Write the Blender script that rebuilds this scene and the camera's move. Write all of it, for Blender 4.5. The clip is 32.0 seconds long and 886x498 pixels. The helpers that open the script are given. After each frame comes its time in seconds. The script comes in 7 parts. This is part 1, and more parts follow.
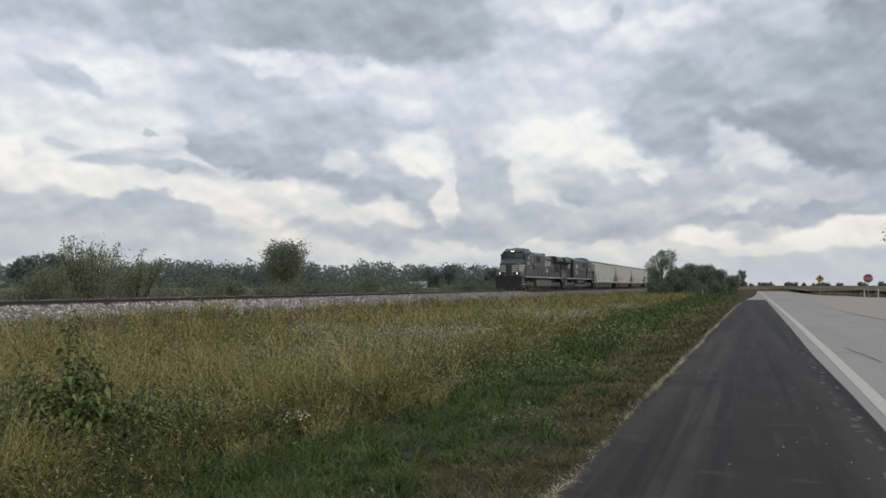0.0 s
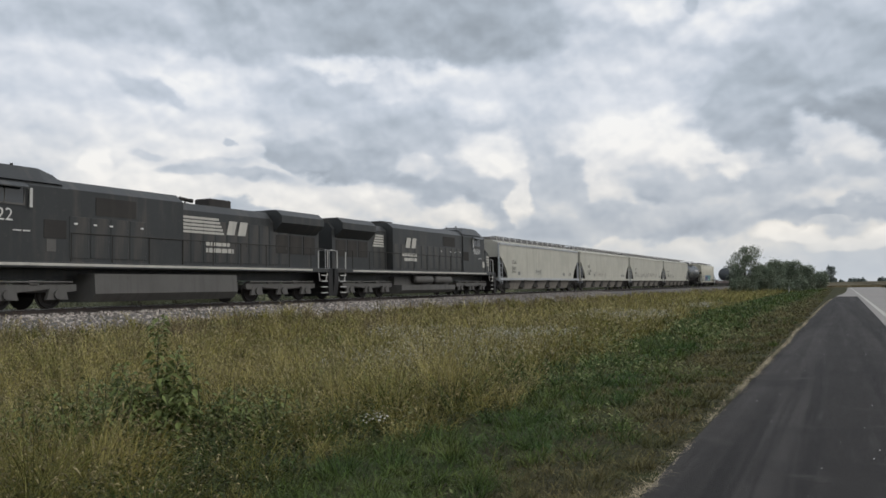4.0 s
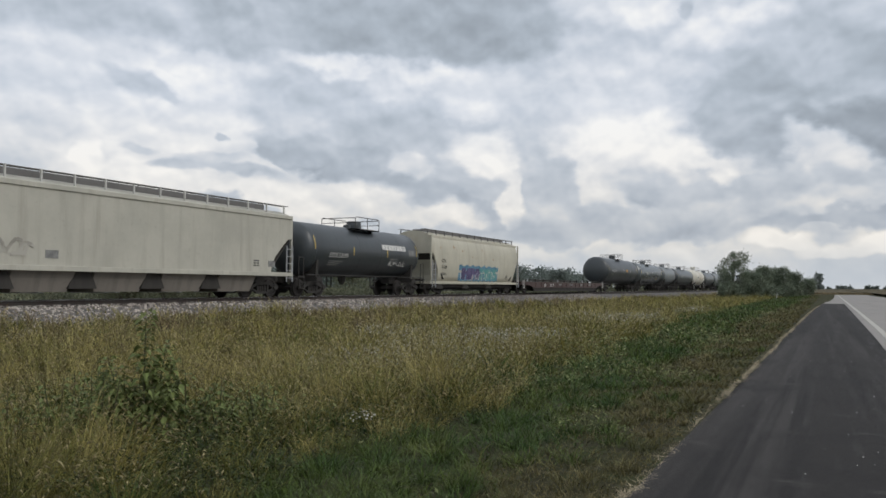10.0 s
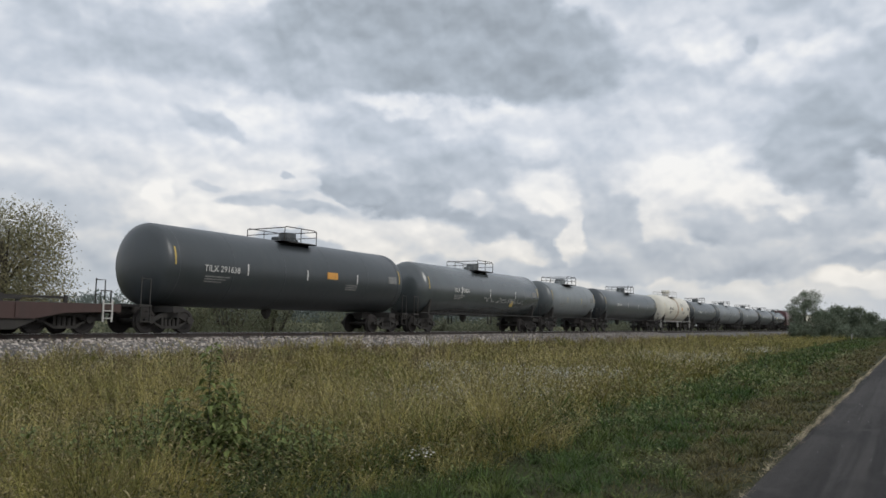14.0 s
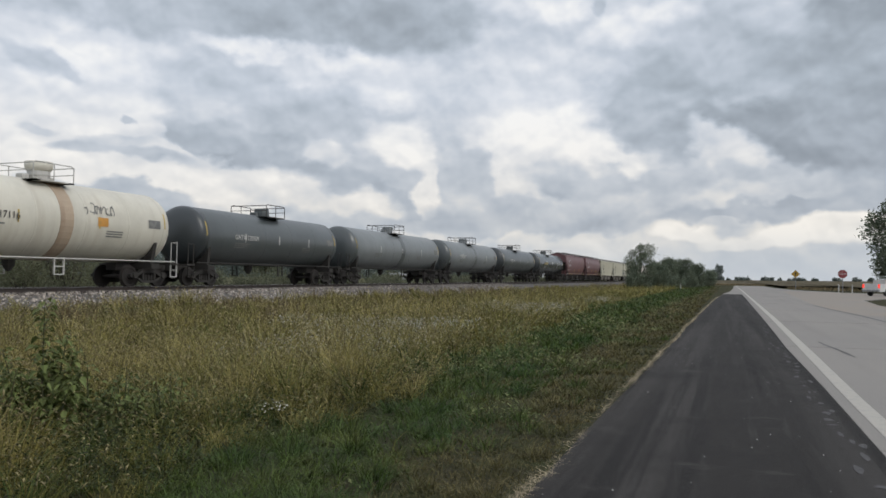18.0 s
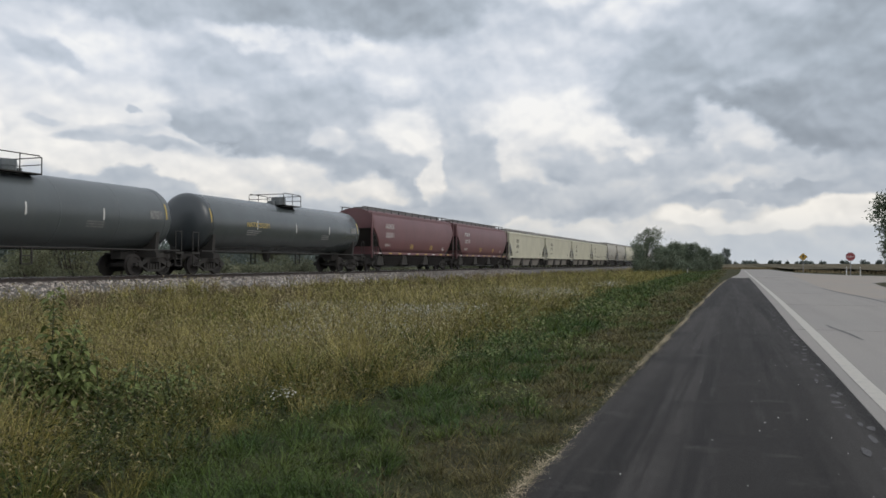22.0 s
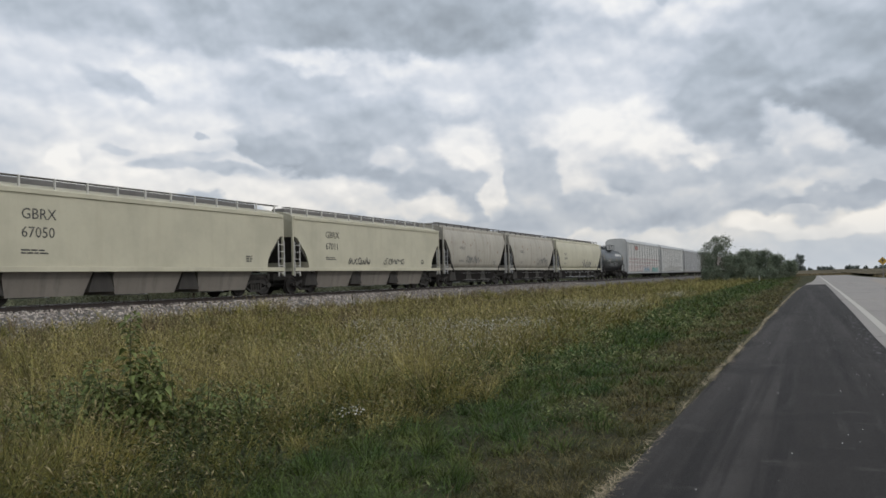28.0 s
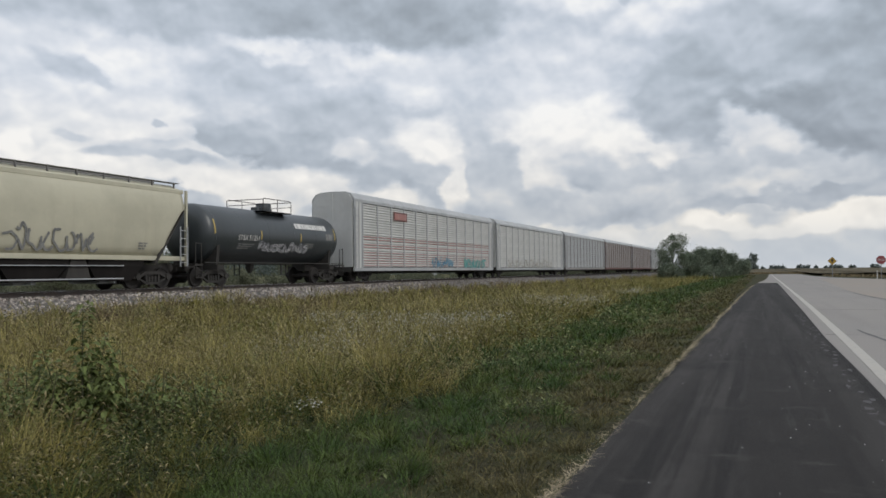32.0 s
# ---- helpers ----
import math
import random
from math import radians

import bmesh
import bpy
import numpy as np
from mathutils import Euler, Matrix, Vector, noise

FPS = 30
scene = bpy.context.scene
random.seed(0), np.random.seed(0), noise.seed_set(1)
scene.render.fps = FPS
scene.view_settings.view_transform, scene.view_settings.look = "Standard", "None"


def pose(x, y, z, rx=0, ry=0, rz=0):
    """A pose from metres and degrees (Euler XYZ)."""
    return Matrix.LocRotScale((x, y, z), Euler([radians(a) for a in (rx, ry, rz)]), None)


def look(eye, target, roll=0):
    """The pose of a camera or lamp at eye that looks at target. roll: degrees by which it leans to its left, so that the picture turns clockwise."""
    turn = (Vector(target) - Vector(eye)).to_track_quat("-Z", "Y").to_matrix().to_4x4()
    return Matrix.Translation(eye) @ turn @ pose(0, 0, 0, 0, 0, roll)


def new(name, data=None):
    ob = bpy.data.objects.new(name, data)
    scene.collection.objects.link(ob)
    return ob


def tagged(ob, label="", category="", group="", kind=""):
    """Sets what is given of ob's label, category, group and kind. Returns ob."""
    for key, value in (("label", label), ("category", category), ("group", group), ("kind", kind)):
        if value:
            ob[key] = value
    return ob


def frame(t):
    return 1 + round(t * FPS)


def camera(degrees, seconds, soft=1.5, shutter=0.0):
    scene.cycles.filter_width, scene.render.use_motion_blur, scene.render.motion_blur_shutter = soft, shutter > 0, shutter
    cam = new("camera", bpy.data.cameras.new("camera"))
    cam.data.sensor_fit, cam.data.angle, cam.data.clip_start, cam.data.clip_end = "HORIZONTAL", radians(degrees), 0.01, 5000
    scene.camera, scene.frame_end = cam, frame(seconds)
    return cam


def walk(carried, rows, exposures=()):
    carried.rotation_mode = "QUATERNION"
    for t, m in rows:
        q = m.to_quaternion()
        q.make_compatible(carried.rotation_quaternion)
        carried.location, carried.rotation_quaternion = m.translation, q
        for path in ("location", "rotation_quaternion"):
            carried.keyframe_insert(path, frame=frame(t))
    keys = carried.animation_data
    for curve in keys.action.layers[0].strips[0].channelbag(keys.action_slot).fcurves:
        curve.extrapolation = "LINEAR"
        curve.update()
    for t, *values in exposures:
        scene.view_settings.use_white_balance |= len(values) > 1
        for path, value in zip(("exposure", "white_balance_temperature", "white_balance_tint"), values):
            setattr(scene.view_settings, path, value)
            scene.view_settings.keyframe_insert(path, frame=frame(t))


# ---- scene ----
cam = camera(59.0, 32.0, soft=1.6)
EYE = (0.0, 0.0, 1.6)
# seconds, pitch, roll, yaw of the hand-held camera
PATH = [
    (0, 2.64, 0.00, 21.43), (0.5, 2.74, -0.32, 21.44), (1, 2.70, -0.29, 21.50), (1.5, 2.94, 0.54, 21.69),
    (2, 3.14, 0.59, 22.07), (2.5, 2.92, 0.59, 22.86), (3, 2.85, 0.85, 24.44), (3.5, 2.69, 1.25, 26.72),
    (5.5, 3.09, -0.11, 26.59), (6, 2.94, -0.11, 26.89), (6.5, 3.02, 0.35, 26.73), (7, 3.27, 0.34, 26.53),
    (7.5, 3.18, 0.25, 26.34), (8, 3.40, 0.17, 26.43), (8.5, 3.62, 0.24, 26.50), (9, 3.58, 0.07, 27.00),
    (9.5, 3.27, -0.19, 26.91), (10, 2.73, -0.30, 26.16), (10.5, 2.77, -0.38, 25.84), (11, 2.60, -0.45, 25.27),
    (11.5, 2.62, 0.13, 25.15), (12, 2.74, 0.41, 25.53), (12.5, 2.73, 0.57, 26.00), (13, 2.41, 1.56, 26.83),
    (13.5, 4.35, -1.05, 28.83), (14, 5.37, -0.88, 30.54), (14.5, 4.28, -0.90, 28.01), (15, 4.28, -1.21, 24.18),
    (15.5, 3.66, -1.52, 22.71), (17.5, 1.86, -0.63, 20.04), (18, 2.03, -0.57, 19.97), (18.5, 2.33, -0.51, 20.00),
    (19, 2.63, -0.53, 20.47), (19.5, 2.47, -0.23, 21.04), (20, 2.57, -0.34, 21.22), (20.5, 2.06, -0.40, 21.07),
    (21, 1.46, -0.57, 20.81), (21.5, 1.16, -0.35, 20.70), (22, 1.02, -0.06, 20.44), (22.5, 0.98, 0.44, 20.53),
    (23, 1.15, 1.66, 21.46), (23.5, 1.56, 1.54, 22.64), (24, 1.55, 1.65, 21.23), (24.5, 1.70, 1.77, 21.00),
    (26.5, 1.67, 0.56, 20.78), (27, 1.68, 0.82, 20.99), (27.5, 1.84, 1.36, 23.56), (28, 2.19, 1.48, 25.08),
    (28.5, 2.14, 2.66, 25.36), (29, 2.10, 2.38, 24.57), (29.5, 2.46, 2.55, 23.26), (30, 2.73, 1.24, 21.02),
    (30.5, 2.50, 0.63, 21.68), (31, 2.31, 1.42, 22.12), (31.5, 2.03, 1.42, 22.27), (32, 1.67, 0.66, 22.18),
]
walk(cam, [(t, pose(*EYE, 90 + p, r, w)) for t, p, r, w in PATH])

# ---------------------------------------------------------------- world and sun
CLOUDS = []


def cloud(azimuth, elevation, half_width, half_height, tilt, tone, soft, lift=0, opacity=1, tight=False):
    """A bank of cloud, laid over the ones before it; degrees, azimuth 0 along the track. tone: 0 slate underside to 1 sunlit head; lift: how much lighter its top is; tight: a small one with a less ragged outline."""
    CLOUDS.append((azimuth, elevation, half_width, half_height, tilt, tone, soft, lift, opacity, tight))


cloud(-47.2, 11.3, 17.36, 5.37, 0, 0.80, 1.0, 0, 1, False)
cloud(-56.6, 12.9, 8.26, 3.72, 0, 0.70, 1.0, 0, 1, False)
cloud(-46.4, 18.9, 13.64, 2.48, 0, 0.50, 0.9, 0, 0.9, False)
cloud(-55.0, 6.0, 7.02, 2.89, 0, 0.58, 0.9, 0, 1, False)
cloud(-14.5, 17.9, 9.09, 3.72, 0, 0.66, 0.9, 0, 1, False)
cloud(-31.3, 12.9, 9.71, 4.96, 0, 0.56, 0.5, 0.12, 1, False)
cloud(-36.3, 12.1, 3.72, 4.13, 0, 0.58, 0.5, 0, 1, False)
cloud(-27.4, 10.0, 6.61, 3.72, 0, 0.52, 0.6, 0, 1, False)
cloud(-34.4, 16.1, 4.55, 0.91, 2, 0.82, 0.8, 0, 1, False)
cloud(-27.4, 15.8, 4.55, 1.32, 0, 0.80, 0.8, 0, 1, False)
cloud(-23.5, 13.9, 2.89, 1.90, 0, 0.85, 1.05, 0, 1, False)
cloud(-30.7, 14.7, 2.48, 0.99, 0, 0.70, 0.8, 0, 1, False)
cloud(-30.8, 20.0, 13.64, 3.93, -3, 0.34, 0.35, -0.05, 1, False)
cloud(-21.2, 17.6, 4.55, 3.10, -20, 0.38, 0.6, 0, 1, False)
cloud(-24.9, 18.7, 4.96, 2.07, 0, 0.34, 0.7, 0, 1, False)
cloud(-39.8, 18.2, 4.96, 2.48, 10, 0.46, 0.8, 0, 1, False)
cloud(-18.3, 14.5, 7.44, 2.27, 0, 0.66, 0.8, 0, 1, False)
cloud(-12.1, 13.5, 5.79, 1.65, 6, 0.74, 0.8, 0, 1, False)
cloud(-13.7, 10.6, 3.93, 2.69, 0, 0.90, 1.05, 0, 1, False)
cloud(-8.7, 10.4, 4.55, 2.69, 0, 0.92, 0.95, 0, 1, False)
cloud(-16.0, 8.4, 2.89, 3.31, 0, 0.85, 1.15, 0, 1, False)
cloud(-6.0, 8.2, 2.89, 1.16, 0, 0.89, 1.05, 0, 1, False)
cloud(-23.3, 9.6, 2.89, 1.98, 0, 0.88, 0.95, 0, 1, False)
cloud(-18.7, 7.2, 2.48, 3.72, 10, 0.54, 0.6, 0, 1, False)
cloud(-19.9, 11.3, 1.65, 2.89, 0, 0.62, 0.8, 0, 1, False)
cloud(-24.9, 7.2, 3.72, 1.65, -10, 0.55, 0.7, 0, 1, False)
cloud(-34.3, 9.2, 6.61, 1.40, -8, 0.38, 0.5, 0.12, 1, False)
cloud(-29.4, 7.4, 7.02, 1.49, -16, 0.36, 0.45, 0.15, 1, False)
cloud(-24.1, 5.6, 5.79, 1.24, -10, 0.42, 0.6, 0, 1, False)
cloud(-37.4, 9.4, 2.89, 0.91, -4, 0.44, 0.5, 0, 1, False)
cloud(-28.6, 8.8, 2.07, 0.99, -20, 0.70, 0.7, 0, 1, False)
cloud(-39.6, 6.3, 11.16, 1.98, 0, 0.80, 0.8, 0, 1, False)
cloud(-35.4, 4.8, 5.37, 1.98, -20, 0.80, 0.8, 0, 1, False)
cloud(-32.3, 6.2, 2.48, 1.65, 0, 0.81, 0.95, 0, 1, False)
cloud(-29.4, 5.4, 2.89, 1.49, -10, 0.72, 0.6, 0, 1, False)
cloud(-25.7, 4.9, 2.89, 1.40, 0, 0.76, 0.6, 0, 1, False)
cloud(-28.2, 3.9, 7.85, 1.16, -4, 0.56, 0.7, 0, 1, False)
cloud(-21.2, 6.2, 0.99, 2.48, 12, 0.82, 0.7, 0, 1, False)
cloud(-33.8, 3.2, 3.72, 1.65, 0, 0.74, 0.9, 0, 1, False)
cloud(-50.7, 8.5, 1.07, 1.40, 0, 0.95, 0.5, 0, 1, True)
cloud(-47.5, 7.4, 2.15, 1.40, -25, 0.96, 0.5, 0, 1, True)
cloud(-49.1, 6.6, 4.55, 1.65, -12, 0.83, 0.95, 0, 1, False)
cloud(-45.1, 6.6, 2.89, 0.99, -20, 0.84, 0.7, 0, 1, False)
cloud(-49.7, 4.4, 7.02, 2.15, -6, 0.52, 0.5, 0.16, 1, False)
cloud(-41.5, 5.2, 5.37, 0.99, -2, 0.46, 0.6, 0, 1, False)
cloud(-43.6, 3.6, 9.50, 1.40, 0, 0.54, 0.7, 0, 1, False)
cloud(-54.6, 3.6, 6.20, 2.07, 0, 0.52, 0.7, 0.1, 1, False)
cloud(-11.1, 6.9, 2.07, 1.16, 0, 0.46, 0.5, 0.2, 1, True)
cloud(-7.9, 6.2, 3.31, 1.40, 0, 0.46, 0.5, 0.15, 1, False)
cloud(-15.0, 6.3, 1.49, 1.82, -20, 0.74, 0.6, 0, 1, False)
cloud(-12.5, 4.8, 9.92, 1.40, 0, 0.50, 0.6, 0.1, 1, False)
cloud(-19.1, 3.8, 10.74, 0.83, 0, 0.50, 0.7, 0, 1, False)
cloud(-5.4, 6.2, 1.65, 1.65, 0, 0.62, 0.8, 0, 1, False)
cloud(-11.8, 19.4, 2.89, 1.40, 0, 0.82, 0.8, 0, 1, False)
cloud(-5.3, 18.1, 4.96, 1.49, 14, 0.84, 0.8, 0, 1, False)
cloud(-8.7, 19.1, 0.58, 0.91, 0, 0.46, 0.8, 0, 0.8, True)
cloud(-0.0, 16.5, 9.09, 2.89, 12, 0.56, 0.7, 0, 1, False)
cloud(2.8, 12.5, 12.40, 4.55, 0, 0.42, 0.4, 0.08, 1, False)
cloud(-4.0, 11.8, 3.93, 3.51, 0, 0.42, 0.4, 0, 1, False)
cloud(5.4, 9.9, 9.50, 3.51, -6, 0.23, 0.6, 0, 1, False)
cloud(9.0, 13.6, 6.61, 4.96, 0, 0.34, 0.7, 0, 1, False)
cloud(7.7, 17.4, 3.72, 1.49, -8, 0.26, 0.7, 0, 1, False)
cloud(1.0, 12.9, 2.48, 1.24, 0, 0.48, 0.8, 0, 1, False)
cloud(-0.9, 9.8, 2.48, 1.24, -20, 0.72, 0.8, 0, 1, False)
cloud(0.7, 8.0, 2.48, 1.82, -20, 0.74, 0.7, 0, 1, False)
cloud(-2.8, 6.8, 3.93, 1.90, -14, 0.54, 0.6, 0, 1, False)
cloud(3.3, 7.3, 4.55, 1.07, -6, 0.54, 0.8, 0, 1, False)
cloud(1.2, 6.1, 4.55, 0.91, 0, 0.66, 0.8, 0, 1, False)
cloud(6.0, 5.9, 5.79, 0.99, 6, 0.62, 0.8, 0, 1, False)
cloud(3.6, 5.0, 8.26, 0.83, 2, 0.42, 0.6, 0, 1, False)
cloud(10.4, 6.1, 5.37, 2.48, 0, 0.40, 0.8, 0, 1, False)
cloud(-2.8, 3.5, 2.56, 0.83, -14, 0.88, 0.6, 0, 1, True)
cloud(0.3, 2.6, 2.89, 0.58, 4, 0.84, 0.7, 0, 1, True)
cloud(3.3, 3.2, 2.48, 0.83, 8, 0.88, 0.6, 0, 1, True)
cloud(5.8, 3.7, 3.31, 1.07, 4, 0.94, 0.5, 0, 1, True)
cloud(8.5, 3.6, 3.72, 1.16, 0, 0.92, 0.6, 0, 1, True)
cloud(-0.2, 4.0, 2.07, 0.41, 0, 0.58, 0.8, 0, 1, False)
cloud(-48.5, 14.1, 2.15, 0.58, -22, 0.46, 1.0, 0, 0.62, True)
cloud(-46.8, 13.8, 1.40, 0.74, -30, 0.46, 1.0, 0, 0.62, True)
cloud(-45.6, 13.3, 1.24, 0.50, -28, 0.46, 1.0, 0, 0.62, True)
cloud(-45.9, 14.3, 1.40, 0.41, -30, 0.90, 0.8, 0, 0.6, True)
cloud(-42.3, 10.7, 0.41, 0.29, -20, 0.46, 0.8, 0, 0.8, True)
cloud(-45.1, 8.6, 2.23, 0.41, 0, 0.54, 0.8, 0, 0.9, True)
cloud(-41.2, 8.6, 3.72, 0.45, -7, 0.52, 0.8, 0, 0.9, True)
cloud(-47.5, 9.6, 1.24, 0.33, -6, 0.62, 0.8, 0, 0.8, True)
cloud(-42.5, 9.3, 2.48, 0.37, 4, 0.60, 0.8, 0, 0.7, True)


def nodes_of(tree):
    n, l = tree.nodes, tree.links
    n.clear()
    return n, l


def build_sky():
    world = bpy.data.worlds.new("overcast_sky")
    scene.world = world
    world.use_nodes = True
    n, l = nodes_of(world.node_tree)

    def math_node(op, a, b=None, c=None):
        m = n.new("ShaderNodeMath")
        m.operation = op
        for i, v in enumerate((a, b, c)):
            if v is None:
                continue
            if isinstance(v, (int, float)):
                m.inputs[i].default_value = v
            else:
                l.new(v, m.inputs[i])
        return m.outputs[0]

    def noise_node(vec, scale, detail, rough=0.55):
        t = n.new("ShaderNodeTexNoise")
        t.inputs["Scale"].default_value, t.inputs["Detail"].default_value = scale, detail
        t.inputs["Roughness"].default_value = rough
        l.new(vec, t.inputs["Vector"])
        return t

    def ramp_node(fac, stops):
        r = n.new("ShaderNodeValToRGB")
        r.color_ramp.interpolation = "LINEAR"
        while len(r.color_ramp.elements) < len(stops):
            r.color_ramp.elements.new(0.5)
        for e, (p, c) in zip(r.color_ramp.elements, stops):
            e.position, e.color = p, (*c, 1)
        l.new(fac, r.inputs[0])
        return r.outputs[0]

    coord = n.new("ShaderNodeTexCoord")
    sep = n.new("ShaderNodeSeparateXYZ")
    l.new(coord.outputs["Generated"], sep.inputs[0])
    az = math_node("MULTIPLY", math_node("ARCTAN2", sep.outputs[0], sep.outputs[1]), 180 / math.pi)
    el = math_node("MULTIPLY", math_node("ARCSINE", sep.outputs[2]), 180 / math.pi)
    flat = n.new("ShaderNodeCombineXYZ")
    l.new(az, flat.inputs[0])
    l.new(el, flat.inputs[1])

    def vec_op(op, a, b):
        v = n.new("ShaderNodeVectorMath")
        v.operation = op
        for i, s in enumerate((a, b)):
            if isinstance(s, tuple):
                v.inputs[i].default_value = s
            else:
                l.new(s, v.inputs[i])
        return v.outputs[0]

    # billowing outlines: the plan of the clouds is pushed about at three sizes
    squat = vec_op("MULTIPLY", flat.outputs[0], (0.75, 1.0, 1.0))
    big = noise_node(squat, 0.22, 3, 0.5)
    small = noise_node(squat, 0.60, 4, 0.42)
    p1 = vec_op("MULTIPLY", vec_op("SUBTRACT", big.outputs["Color"], (0.5, 0.5, 0.5)), (3.0, 2.0, 0.0))
    p2 = vec_op("MULTIPLY", vec_op("SUBTRACT", small.outputs["Color"], (0.5, 0.5, 0.5)), (3.6, 3.0, 0.0))
    ragged = vec_op("ADD", vec_op("ADD", flat.outputs[0], p1), p2)
    neat = vec_op("ADD", flat.outputs[0], vec_op("MULTIPLY", p2, (0.55, 0.5, 0.0)))

    # the sky between and beyond the banks: broken cloud, flattened towards the horizon
    stretched = vec_op("MULTIPLY", ragged, (0.6, 1.0, 1.0))
    body = noise_node(stretched, 0.15, 3, 0.5)
    level = math_node("MULTIPLY_ADD", math_node("SUBTRACT", body.outputs["Fac"], 0.5), 0.9, 0.66)
    for i, (a, e, w, h, tilt, tone, soft, lift, opacity, tight) in enumerate(CLOUDS):
        if i % 30 == 29:
            # the banks in front are pushed a little by those behind
            push = n.new("ShaderNodeCombineXYZ")
            l.new(math_node("MULTIPLY", level, 0.2), push.inputs[1])
            ragged, neat = vec_op("ADD", ragged, push.outputs[0]), vec_op("ADD", neat, push.outputs[0])
        m = n.new("ShaderNodeMapping")
        m.vector_type = "TEXTURE"
        m.inputs["Location"].default_value = (a, e, 0)
        m.inputs["Rotation"].default_value = (0, 0, radians(tilt))
        m.inputs["Scale"].default_value = (w, h, 1)
        l.new(neat if tight else ragged, m.inputs["Vector"])
        reach = n.new("ShaderNodeVectorMath")
        reach.operation = "LENGTH"
        l.new(m.outputs[0], reach.inputs[0])
        cover = n.new("ShaderNodeMapRange")
        cover.interpolation_type = "SMOOTHSTEP"
        cover.inputs["From Min"].default_value, cover.inputs["From Max"].default_value = 1 + 0.3 * soft, 1 - 0.6 * soft
        cover.inputs["To Max"].default_value = opacity
        l.new(reach.outputs["Value"], cover.inputs["Value"])
        shade = None
        if lift:
            up_down = n.new("ShaderNodeSeparateXYZ")
            l.new(m.outputs[0], up_down.inputs[0])
            shade = math_node("MULTIPLY_ADD", up_down.outputs[1], lift, tone)
        over = n.new("ShaderNodeMix")
        l.new(cover.outputs[0], over.inputs[0])
        l.new(level, over.inputs[2])
        over.inputs[3].default_value = tone
        if shade:
            l.new(shade, over.inputs[3])
        level = over.outputs[0]
    # rounded heads: the folds of the cloud are lighter on their upper sides
    folds = vec_op("MULTIPLY", vec_op("ADD", flat.outputs[0], vec_op("MULTIPLY", p1, (0.6, 0.6, 0.0))), (0.8, 1.0, 1.0))
    here = noise_node(folds, 0.34, 3, 0.45)
    above = noise_node(vec_op("ADD", folds, (0.15, 0.6, 0.0)), 0.34, 3, 0.45)
    level = math_node("ADD", level, math_node("MULTIPLY", math_node("SUBTRACT", here.outputs["Fac"], above.outputs["Fac"]), 0.8))
    level = math_node("MULTIPLY_ADD", level, 1.14, -0.07)
    high = ramp_node(level, SKY_STOPS)
    low = ramp_node(level, LOW_STOPS)
    warm = n.new("ShaderNodeMapRange")
    warm.inputs["From Min"].default_value, warm.inputs["From Max"].default_value = 4.0, 13.0
    warm.inputs["To Min"].default_value, warm.inputs["To Max"].default_value = 1.0, 0.0
    l.new(el, warm.inputs["Value"])
    tone = n.new("ShaderNodeMix")
    tone.data_type = "RGBA"
    l.new(warm.outputs[0], tone.inputs[0])
    l.new(high, tone.inputs[6])
    l.new(low, tone.inputs[7])
    cloud_tone = tone.outputs[2]

    # thin veil over the horizon
    veil = n.new("ShaderNodeMapRange")
    veil.interpolation_type = "SMOOTHSTEP"
    veil.inputs["From Min"].default_value, veil.inputs["From Max"].default_value = 0.0, 4.2
    veil.inputs["To Min"].default_value, veil.inputs["To Max"].default_value = 0.75, 0.0
    l.new(el, veil.inputs["Value"])
    mix = n.new("ShaderNodeMix")
    mix.data_type = "RGBA"
    l.new(veil.outputs[0], mix.inputs[0])
    l.new(cloud_tone, mix.inputs[6])
    mix.inputs[7].default_value = (*VEIL, 1)

    # an overcast sky grows brighter towards the zenith
    up = n.new("ShaderNodeMapRange")
    up.interpolation_type = "SMOOTHSTEP"
    up.inputs["From Min"].default_value, up.inputs["From Max"].default_value = 26.0, 75.0
    up.inputs["To Min"].default_value, up.inputs["To Max"].default_value = 1.0, ZENITH
    l.new(el, up.inputs["Value"])
    cloud_bg = n.new("ShaderNodeBackground")
    l.new(mix.outputs[2], cloud_bg.inputs[0])
    l.new(up.outputs[0], cloud_bg.inputs[1])

    # the clear sky above the clouds
    sky = n.new("ShaderNodeTexSky")
    sky.sky_type = "NISHITA"
    sky.sun_disc = False
    sky.sun_elevation, sky.sun_rotation = radians(SUN_EL), radians(SUN_AZ)
    sky_bg = n.new("ShaderNodeBackground")
    l.new(sky.outputs[0], sky_bg.inputs[0])
    sky_bg.inputs[1].default_value = 0.06
    both = n.new("ShaderNodeMixShader")
    both.inputs[0].default_value = 0.93
    l.new(sky_bg.outputs[0], both.inputs[1])
    l.new(cloud_bg.outputs[0], both.inputs[2])
    out = n.new("ShaderNodeOutputWorld")
    l.new(both.outputs[0], out.inputs["Surface"])


SUN_EL, SUN_AZ = 40, 98
ZENITH = 1.15
VEIL = (0.55, 0.60, 0.66)
SKY_STOPS = [
    (0.0, (0.27, 0.308, 0.352)), (0.2, (0.35, 0.395, 0.447)), (0.4, (0.455, 0.512, 0.580)),
    (0.6, (0.585, 0.64, 0.72)), (0.8, (0.755, 0.79, 0.85)), (1.0, (0.97, 0.97, 0.965)),
]
LOW_STOPS = [
    (0.0, (0.27, 0.30, 0.345)), (0.2, (0.345, 0.38, 0.435)), (0.4, (0.45, 0.49, 0.55)),
    (0.6, (0.585, 0.61, 0.645)), (0.8, (0.775, 0.755, 0.725)), (1.0, (0.96, 0.92, 0.86)),
]
build_sky()
